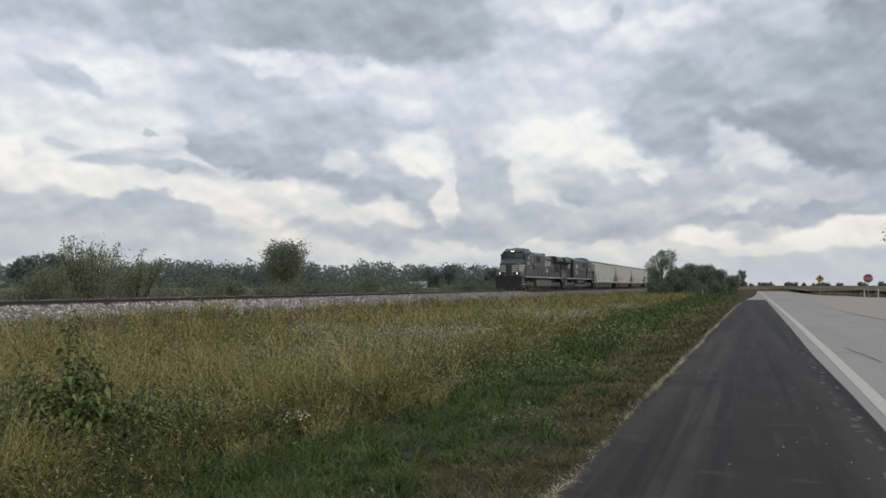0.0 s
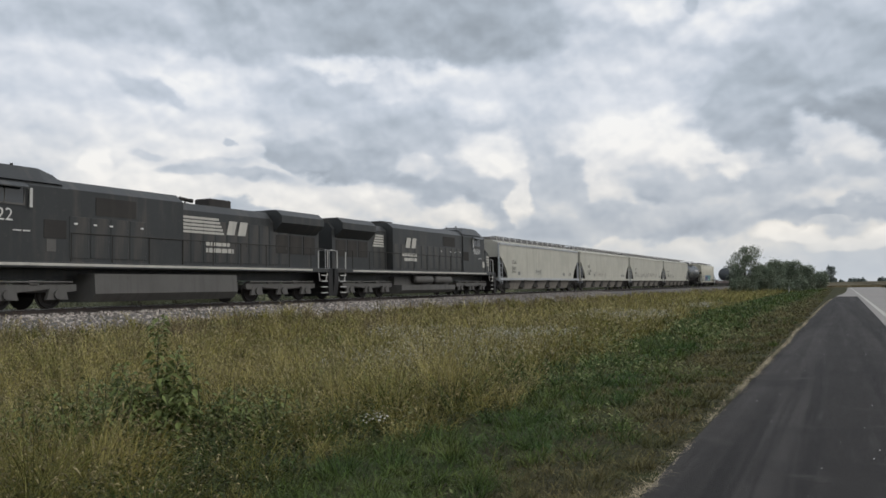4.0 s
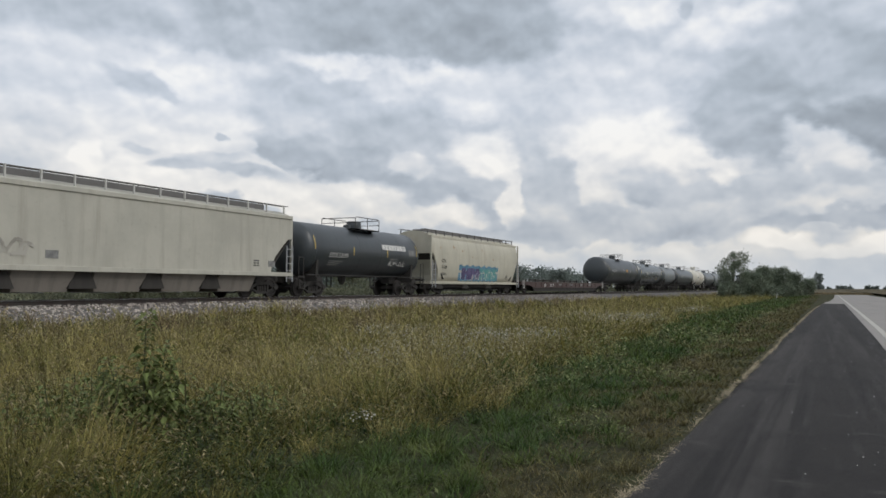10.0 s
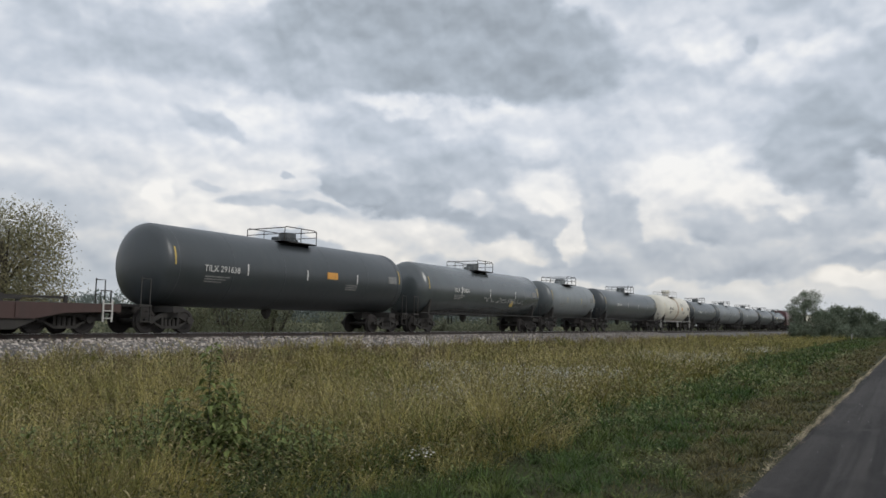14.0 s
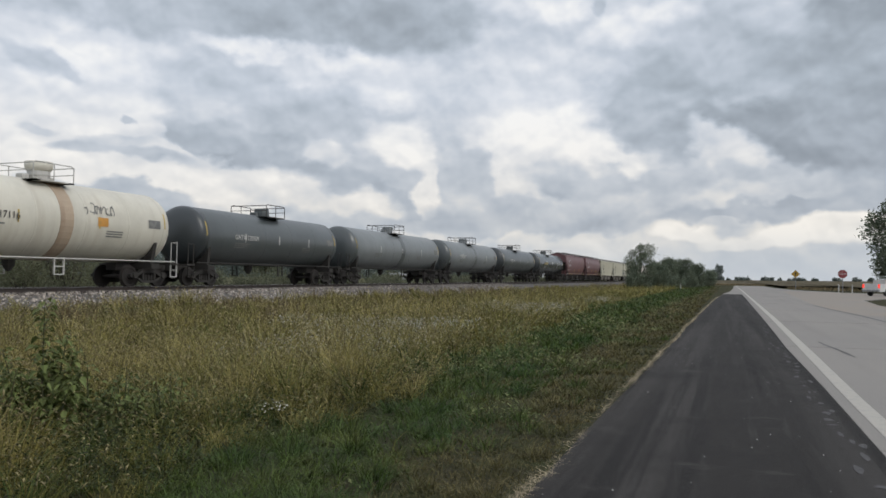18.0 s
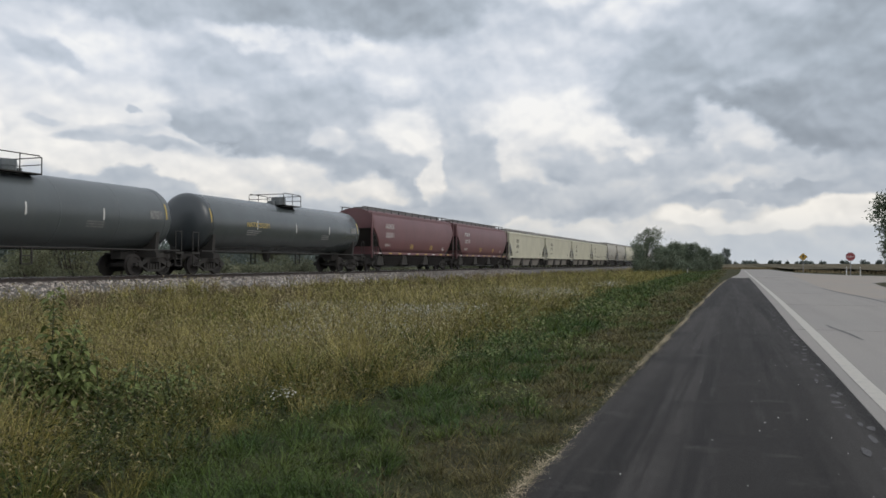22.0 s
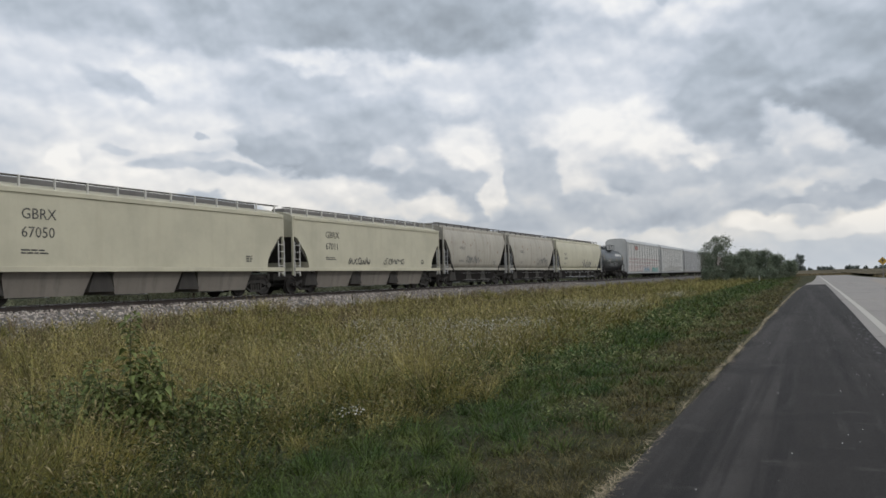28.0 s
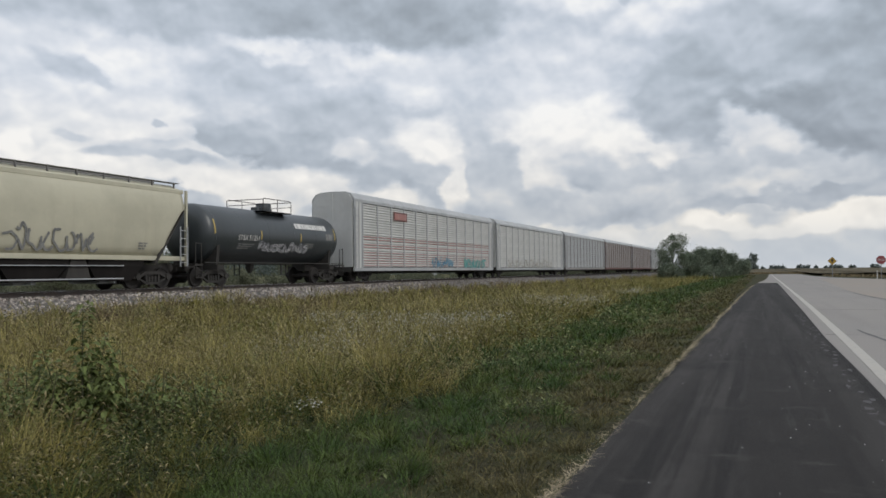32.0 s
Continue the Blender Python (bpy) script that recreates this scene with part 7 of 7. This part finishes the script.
def shrub(x, y, height, spread, leaf, label, seed, leaves=2500, size=0.09, sprays=0, category="shrub", name="shrub"):
    rng = np.random.default_rng(seed)
    z0 = ground_z(x) if x < -1.45 else -0.05
    t = tagged(new(name), label, category)
    t.matrix_basis = pose(x, y, z0 - 0.03)
    centres, radii = [], []
    n = 9
    for i in range(n):
        a, u = i * 2.4, rng.uniform(0.2, 0.8)
        r = spread * rng.uniform(0.2, 0.8) * (1.1 - 0.5 * u)
        c = (r * math.cos(a), r * math.sin(a), height * u)
        centres.append(c)
        radii.append(spread * rng.uniform(0.3, 0.45))
        if i % 2 == 0:
            part("stem", Shape().tube([(0, 0, 0), (c[0] * 0.4, c[1] * 0.4, c[2] * 0.6), c], [0.05, 0.03, 0.012], 5), MAT["bark"], t)
    for i in range(sprays):
        a, r = rng.uniform(0, 6.28), spread * rng.uniform(0.1, 0.9)
        hh = height * rng.uniform(0.75, 1.0)
        tip = (r * math.cos(a) * 1.1, r * math.sin(a) * 1.1, hh)
        part("stem", Shape().tube([(r * 0.5 * math.cos(a), r * 0.5 * math.sin(a), height * 0.3), tip], [0.03, 0.008], 5), MAT["bark"], t)
        for k in range(4):
            u = 0.55 + 0.15 * k
            centres.append((tip[0] * (0.5 + 0.5 * u), tip[1] * (0.5 + 0.5 * u), height * 0.3 + (hh - height * 0.3) * u))
            radii.append(0.26 * (1.2 - 0.5 * u))
    leaf_cloud("foliage", centres, radii, leaves, size, leaf, rng, t)
    return t


# where the track disappears behind trees
tree(-15.6, 152, 8.3, 3.0, MAT["leaf_tree"], "dark green roadside tree with an uneven crown", 101, 17000, 0.10, 0.2, 0.10)
tree(-13.3, 165, 5.0, 2.7, MAT["leaf_tree"], "dense dark green shrub tree beside the track", 102, 14000, 0.12, 0.16, 0.05)
tree(-12.6, 182, 6.3, 3.2, MAT["leaf_tree"], "rounded dark green roadside tree", 103, 16000, 0.13, 0.18, 0.05)
tree(-9.6, 186, 6.4, 2.9, MAT["leaf_tree"], "rounded dark green roadside tree", 104, 16000, 0.13, 0.18, 0.05)
tree(-6.9, 190, 5.2, 2.4, MAT["leaf_tree"], "low dark green roadside tree", 105, 12000, 0.13, 0.14, 0.05)
tree(-4.9, 230, 4.2, 2.6, MAT["leaf_tree"], "low dark green roadside tree", 106, 5000, 0.15, 0.14, 0.05)
shrub(-16.5, 149, 2.6, 2.4, MAT["leaf_tree"], "low dark shrub at the foot of a tree", 107, 2600, 0.16)
shrub(-11.0, 172, 2.8, 2.6, MAT["leaf_tree"], "low dark shrub at the foot of a tree", 108, 2600, 0.16)
shrub(-8.2, 180, 2.6, 2.4, MAT["leaf_tree"], "low dark shrub at the foot of a tree", 109, 2600, 0.16)
tree(23.6, 130, 14.0, 4.0, MAT["leaf_tree"], "tall dark green tree beside the side road", 110, 18000, 0.2, 0.3, 0.12, clumps=24)
# behind the track
tree(-46.4, 26.6, 7.7, 4.6, MAT["leaf_autumn"], "yellowing tree behind the railway track", 111, 36000, 0.075, 0.24, 0.2, clumps=22)
tree(-40.0, 62.3, 5.3, 2.5, MAT["leaf_brush"], "small bushy tree behind the railway track", 112, 9000, 0.10, 0.13, 0.42, clumps=20)
shrub(-31.2, 30.6, 3.75, 2.5, MAT["leaf_pale"], "pale green willow shrub behind the track", 113, 7600, 0.06, sprays=26)
shrub(-31.0, 33.4, 2.8, 2.0, MAT["leaf_pale"], "pale green willow shrub behind the track", 114, 3800, 0.06, sprays=10)
shrub(-31.6, 28.2, 2.5, 1.9, MAT["leaf_pale"], "pale green willow shrub behind the track", 115, 3400, 0.06, sprays=7)
rnd = random.Random(17)
for i in range(30):
    y = 27 + i * 3.2 + rnd.uniform(-0.8, 0.8)
    x = -31.5 - rnd.uniform(0, 5.0)
    h = rnd.uniform(1.1, 1.9) if i % 6 else 2.4
    shrub(x, y, h, rnd.uniform(1.5, 2.3), MAT["leaf_brush"], "low olive brush behind the railway track", 200 + i, 1500, 0.085, sprays=rnd.choice((0, 0, 2, 4)))
for i in range(14):
    shrub(-31 - rnd.uniform(0, 5), 126 + i * 8, rnd.uniform(1.6, 3.4), rnd.uniform(2.2, 3.4), MAT["leaf_brush"], "low olive brush behind the railway track", 240 + i, 1100, 0.16)

# dense low brush filling the hedge between the shrubs
rng = np.random.default_rng(43)
centres, radii = [], []
for i in range(420):
    y = rng.uniform(6, 150)
    top = 0.75 + 0.35 * math.sin(y * 0.31) + 0.25 * math.sin(y * 0.83 + 1) + rng.uniform(-0.2, 0.35)
    centres.append((-31.0 - rng.uniform(0, 6.5), y, 0.2 + rng.uniform(0.15, 1.0) * max(0.4, top)))
    radii.append(rng.uniform(0.45, 0.85))
tagged(leaf_cloud("hedge_brush", centres, radii, 60000, 0.09, MAT["leaf_brush"], rng), "dense low olive brush along the railway", "brush", kind="stuff")

# far woods and field trees: crowns beyond counting
rng = np.random.default_rng(41)
centres, radii = [], []
for i in range(520):
    az = rng.uniform(-75, -16)
    d = rng.uniform(430, 560)
    hgt = 14.2 + 1.2 * math.sin(az * 0.9) + 0.9 * math.sin(az * 2.7 + 1) + rng.uniform(-1.2, 1.4) - 4.5 * max(0, (az + 24) / 8)
    for k in range(3):
        centres.append((d * math.sin(radians(az)) + rng.normal(0, 4), d * math.cos(radians(az)) + rng.normal(0, 4), hgt * (0.12 + 0.32 * k)))
        radii.append(5.6 - 0.9 * k)
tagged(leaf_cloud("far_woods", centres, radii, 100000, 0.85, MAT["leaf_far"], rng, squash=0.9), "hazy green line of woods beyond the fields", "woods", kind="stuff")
centres, radii = [], []
for i in range(60):
    az = rng.uniform(-2.0, 14)
    d = rng.uniform(1100, 1500)
    for k in range(2):
        centres.append((d * math.sin(radians(az)), d * math.cos(radians(az)), 0.5 + rng.uniform(0.3, 1.7) * (1 + k)))
        radii.append(rng.uniform(2.0, 3.6))
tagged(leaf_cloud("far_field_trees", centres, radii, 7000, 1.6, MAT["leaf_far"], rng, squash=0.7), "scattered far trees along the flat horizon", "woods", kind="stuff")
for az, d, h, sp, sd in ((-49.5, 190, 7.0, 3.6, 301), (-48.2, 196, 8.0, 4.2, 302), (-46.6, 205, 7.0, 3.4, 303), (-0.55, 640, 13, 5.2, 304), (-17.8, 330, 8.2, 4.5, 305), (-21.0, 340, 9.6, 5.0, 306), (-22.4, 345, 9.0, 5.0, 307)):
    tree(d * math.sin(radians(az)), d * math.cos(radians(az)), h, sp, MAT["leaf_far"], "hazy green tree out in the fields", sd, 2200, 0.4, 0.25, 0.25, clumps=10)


# ---------------------------------------------------------------- fields
def field(name, x0, x1, y0, y1, z, mat, label):
    ribbon(name, list(np.linspace(x0, x1, 9)), list(np.linspace(y0, y1, 9)), lambda x, y: z, mat, label=label, category="field")


field("ground_pasture", -420, -37, -60, 520, 0.16, MAT["pasture"], "dry yellow-green pasture behind the railway")
field("ground_crop", 20, 900, 135, 1500, 0.55, MAT["crop"], "brown ripening crop field beyond the road")
field("ground_crop_near", 10.2, 20, 172, 1500, 0.45, MAT["crop"], "brown ripening crop field beyond the road")
field("ground_crop_far", -20, 10, 260, 1500, 0.3, MAT["crop"], "brown ripening crop field beyond the road")

# tall brown edge of the crop, as rough stems
rng = np.random.default_rng(51)
n = 5200
cx = np.concatenate([rng.uniform(11, 60, n // 2), rng.uniform(-18, 12, n // 2)])
cy = np.concatenate([rng.uniform(126, 150, n // 2) + np.clip(20 - cx[:n // 2], 0, 10) * 3, rng.uniform(232, 262, n // 2)])
blades("crop_edge", cx, cy, rng.uniform(0.2, 0.6, n), np.full(n, 0.12), rng.uniform(0.1, 0.5, n), MAT["brown"], rng, "ragged brown edge of a ripening crop", "crop", 0.0)


# ---------------------------------------------------------------- the leafy sapling and weeds in the verge
def weed(x, y, height, label, seed, spread=0.5, stems=5, leaf=0.055, name="sapling", dense=70, side=(0.35, 0.72)):
    """A leafy plant: a leading stem and side stems, with broad drooping folded leaves that shrink towards the tips."""
    rng = np.random.default_rng(seed)
    z0 = ground_z(x)
    t = tagged(new(name), label, "plant")
    t.matrix_basis = pose(x, y, z0 - 0.02)
    V = []
    for i in range(stems):
        h = height * (1.0 if i == 0 else rng.uniform(*side))
        a = rng.uniform(0, 6.28)
        off = 0.0 if i == 0 else spread * rng.uniform(0.35, 1.0)
        p = [Vector((off * 0.2 * math.cos(a), off * 0.2 * math.sin(a), 0)), Vector((off * 0.7 * math.cos(a), off * 0.7 * math.sin(a), h * 0.6)), Vector((off * math.cos(a) + rng.normal(0, 0.02), off * math.sin(a), h))]
        part("stem", Shape().tube(p, [0.013, 0.009, 0.003], 5), MAT["stem"], t)
        n = int(h * dense)
        for k in range(n):
            u = 0.2 + 0.8 * (k + rng.uniform(0, 1)) / n
            q = p[0].lerp(p[1], u / 0.6) if u < 0.6 else p[1].lerp(p[2], (u - 0.6) / 0.4)
            b = k * 2.4 + rng.uniform(-0.6, 0.6)
            rise = rng.uniform(-0.5, 0.6)
            d = Vector((math.cos(b), math.sin(b), rise)).normalized()
            across = (d.cross(Vector((0, 0, 1))).normalized() + Vector((0, 0, rng.uniform(-0.5, 0.5)))).normalized()
            ln = leaf * rng.uniform(1.1, 2.4) * (1.2 - 0.5 * u)
            st = q + d * rng.uniform(0.01, 0.30) * max(0.22, 1.1 - u)
            tip = st + d * ln + Vector((0, 0, -rng.uniform(0.1, 0.6) * ln))
            fold = Vector((0, 0, 0.10 * ln))
            mid = st + d * ln * 0.48
            V += [[st, mid + across * ln * 0.30 + fold, tip, mid], [st, mid, tip, mid - across * ln * 0.30 + fold]]
    v = np.array([[tuple(c) for c in q] for q in V]).reshape(-1, 3)
    me = raw_mesh("leaves", v, np.arange(len(v)).reshape(-1, 4), MAT["leaf_dark"])
    ob = new("leaves", me)
    ob.parent = t
    return t


weed(-7.05, 6.6, 1.64, "green leafy sapling standing above the grass", 61, 0.50, 12, 0.070, dense=105, side=(0.4, 0.76))
for i, (x, y, h) in enumerate(((-6.75, 6.95, 0.92), (-6.45, 7.2, 0.85), (-7.3, 6.25, 0.98), (-7.65, 6.0, 0.92), (-8.0, 5.6, 0.82), (-7.3, 6.9, 0.98), (-8.4, 5.2, 0.78), (-7.9, 6.6, 0.92), (-9.2, 7.4, 0.85), (-6.1, 7.55, 0.75))):
    weed(x, y, h, "broad-leaved green weed in the tall grass", 70 + i, 0.36, 6, 0.055, "weed", 62, (0.6, 1.0))
for i, (x, y, h) in enumerate(((-14.6, 23, 0.95), (-15.2, 24.2, 0.9), (-14.2, 24.6, 0.85), (-17.4, 17.0, 0.85), (-17.8, 18.1, 0.8), (-16.6, 27, 0.9), (-17.2, 13.0, 0.8))):
    shrub(x, y, h, 0.55, MAT["brown"], "brown seeding weed at the foot of the ballast", 90 + i, 900, 0.03, name="weed", category="plant")


# ---------------------------------------------------------------- signs, posts, shed, pickup
def sign_post(s, h):
    return s.box(-0.035, -0.02, 0, 0.035, 0.02, h).box(-0.05, -0.035, 0, 0.05, -0.02, h)


stop = tagged(new("stop_sign"), "red octagonal stop sign on a steel post", "road sign")
stop.matrix_basis = pose(14.25, 115.2, -0.05, 0, 0, -6)
part("post", sign_post(Shape(), 2.5), MAT["post_grey"], stop)
octo = lambda r: [(r * math.cos(a), 2.53 + r * math.sin(a)) for a in [radians(22.5 + 45 * k) for k in range(8)]]
part("border", Shape().prism(octo(0.60), -0.045, -0.036), MAT["mark_white"], stop, "white border")
part("face", Shape().prism(octo(0.565), -0.055, -0.045), MAT["sign_red"], stop, "red face")
ob = part("word", text_mesh("STOP", 0.38, MAT["mark_white"]), None, stop, "white word on the red face")
ob.matrix_local = Matrix.Translation((-0.47, -0.06, 2.40)) @ pose(0, 0, 0, 90, 0, 0)
dia = tagged(new("warning_sign"), "yellow diamond warning sign on a steel post", "road sign")
dia.matrix_basis = pose(10.3, 138.4, -0.05, 0, 0, -4)
part("post", sign_post(Shape(), 2.6), MAT["post_grey"], dia)
part("border", Shape().prism([(0.66, 2.66), (0, 3.32), (-0.66, 2.66), (0, 2.0)], -0.045, -0.036), MAT["sign_back"], dia, "black border")
part("face", Shape().prism([(0.63, 2.66), (0, 3.29), (-0.63, 2.66), (0, 2.03)], -0.055, -0.045), MAT["sign_yellow"], dia, "yellow face")
part("symbol", Shape().box(-0.06, -0.065, 2.35, 0.06, -0.056, 2.9).prism([(-0.22, 2.72), (0.22, 2.72), (0, 3.02)], -0.065, -0.056), MAT["sign_back"], dia, "black arrow symbol")
for x, y in ((-8.45, 156), (14.9, 124.6), (16.0, 119.8)):
    p = tagged(new("marker_post"), "white roadside marker post in the grass", "marker post", "marker posts")
    p.matrix_basis = pose(x, y, (ground_z(x) if x < -1.45 else -0.06) - 0.03)
    part("post", Shape().box(-0.07, -0.04, 0, 0.07, 0.04, 1.15, 0.02), MAT["post_white"], p)
    part("reflector", Shape().box(-0.04, -0.05, 0.92, 0.04, -0.041, 1.06), MAT["mark_grey"], p)

shed = tagged(new("farm_shed"), "low pale metal farm shed among far trees", "shed")
shed.matrix_basis = pose(-118, 275, 0.1, 0, 0, 24)
part("wall", Shape().box(-3.2, -2, 0, 3.2, 2, 2.2), MAT["shed_wall"], shed)
part("roof", Shape().prism_x([(-2.2, 2.15), (2.2, 2.15), (0, 2.9)], -3.4, 3.4), MAT["shed_roof"], shed)
part("door", Shape().box(-1.0, -2.03, 0, 1.0, -2.004, 1.9), MAT["shed_roof"], shed)
part("window", Shape().box(1.6, -2.03, 1.0, 2.4, -2.004, 1.6), MAT["glass"], shed)

MAT["truck_paint"] = material("white_truck_paint", (0.60, 0.61, 0.60), 0.3, vary=[(2, 3, (0.5, 0.5, 0.49), 0.45, 0.65, 0.6)])
MAT["tyre"] = material("black_tyre", (0.025, 0.025, 0.026), 0.9, vary=[(9, 3, (0.05, 0.048, 0.045), 0.45, 0.6, 0.7)])
pickup = tagged(new("pickup_truck"), "white pickup truck with lit tail lamps", "pickup truck")
W = 0.98
part("body", Shape().prism_x([(-0.2, 0.45), (-0.2, 1.05), (5.6, 1.12), (5.7, 0.9), (5.65, 0.45)], -W, W), MAT["truck_paint"], pickup)
part("bonnet", Shape().loft([[(-0.9, 4.0, 1.1), (0.9, 4.0, 1.1), (0.85, 4.0, 1.28), (-0.85, 4.0, 1.28)], [(-0.88, 5.6, 1.1), (0.88, 5.6, 1.1), (0.8, 5.6, 1.18), (-0.8, 5.6, 1.18)]]), MAT["truck_paint"], pickup)
part("cab", Shape().loft([[(-W, 2.0, 1.08), (W, 2.0, 1.08), (W, 4.25, 1.08), (-W, 4.25, 1.08)], [(-0.78, 2.15, 1.85), (0.78, 2.15, 1.85), (0.78, 3.55, 1.85), (-0.78, 3.55, 1.85)]]), MAT["truck_paint"], pickup)
part("rear_window", Shape().loft([[(-0.8, 2.02, 1.25), (0.8, 2.02, 1.25), (0.72, 2.10, 1.75), (-0.72, 2.10, 1.75)], [(-0.8, 2.06, 1.25), (0.8, 2.06, 1.25), (0.72, 2.14, 1.75), (-0.72, 2.14, 1.75)]]), MAT["glass"], pickup)
for x in (-1, 1):
    part("side_window", Shape().loft([[(x * 0.965, 2.2, 1.2), (x * 0.965, 3.95, 1.2), (x * 0.84, 3.5, 1.72), (x * 0.84, 2.25, 1.72)], [(x * 0.93, 2.2, 1.2), (x * 0.93, 3.95, 1.2), (x * 0.80, 3.5, 1.72), (x * 0.80, 2.25, 1.72)]]), MAT["glass"], pickup)
    part("bed_side", Shape().box(min(x * 0.9, x * W), -0.15, 1.05, max(x * 0.9, x * W), 2.0, 1.32), MAT["truck_paint"], pickup)
    part("tail_lamp", Shape().box(x * 0.86 - 0.1, -0.225, 0.85, x * 0.86 + 0.1, -0.2, 1.25), TAIL_LAMP, pickup, "lit red tail lamp")
    for y in (1.0, 4.7):
        w = part("wheel", Shape().tube([(x * 0.78, y, 0.4), (x * 0.99, y, 0.4)], 0.4, 16), MAT["tyre"], pickup)
        part("rim", Shape().tube([(x * 0.99, y, 0.4), (x * 1.0, y, 0.4)], 0.22, 12), MAT["post_grey"], w)
part("tailgate", Shape().box(-0.76, -0.21, 0.75, 0.76, -0.17, 1.30), MAT["truck_paint"], pickup)
part("bumper", Shape().box(-0.95, -0.38, 0.48, 0.95, -0.2, 0.66, 0.04), MAT["post_grey"], pickup)
part("load", Shape().box(-0.75, 1.2, 1.05, 0.7, 1.95, 1.72, 0.05), MAT["rail_white"], pickup, "pale box of tools behind the cab")
PICKUP_ROWS = [(0, 6.6, -190, 0), (4, 6.6, -120, 0), (8, 6.6, -52, 0), (11, 6.7, 0, 0), (13, 6.8, 36, 0), (14.5, 7.6, 63, -4), (15.5, 8.9, 76.5, -10), (16.5, 10.8, 85.5, -18), (17.5, 13.2, 92.0, -30), (18, 14.4, 93.6, -42), (18.5, 15.8, 94.9, -55), (20, 21.5, 97.2, -78), (22, 31, 98.2, -88), (26, 58, 98.8, -89), (32, 104, 99.4, -89)]


# ---------------------------------------------------------------- motion
def motions():
    for ob, back, turned in CONSIST:
        rows = []
        for t in range(0, 33, 2):
            y = back - travelled(t)
            rows.append((t, pose(TRACK_X, y + 22.0, RAIL_Z, 0, 0, 180) if turned else pose(TRACK_X, y, RAIL_Z)))
        walk(ob, rows)
    walk(pickup, [(t, pose(x, y, 0.0, 0, 0, a)) for t, x, y, a in PICKUP_ROWS])


motions()
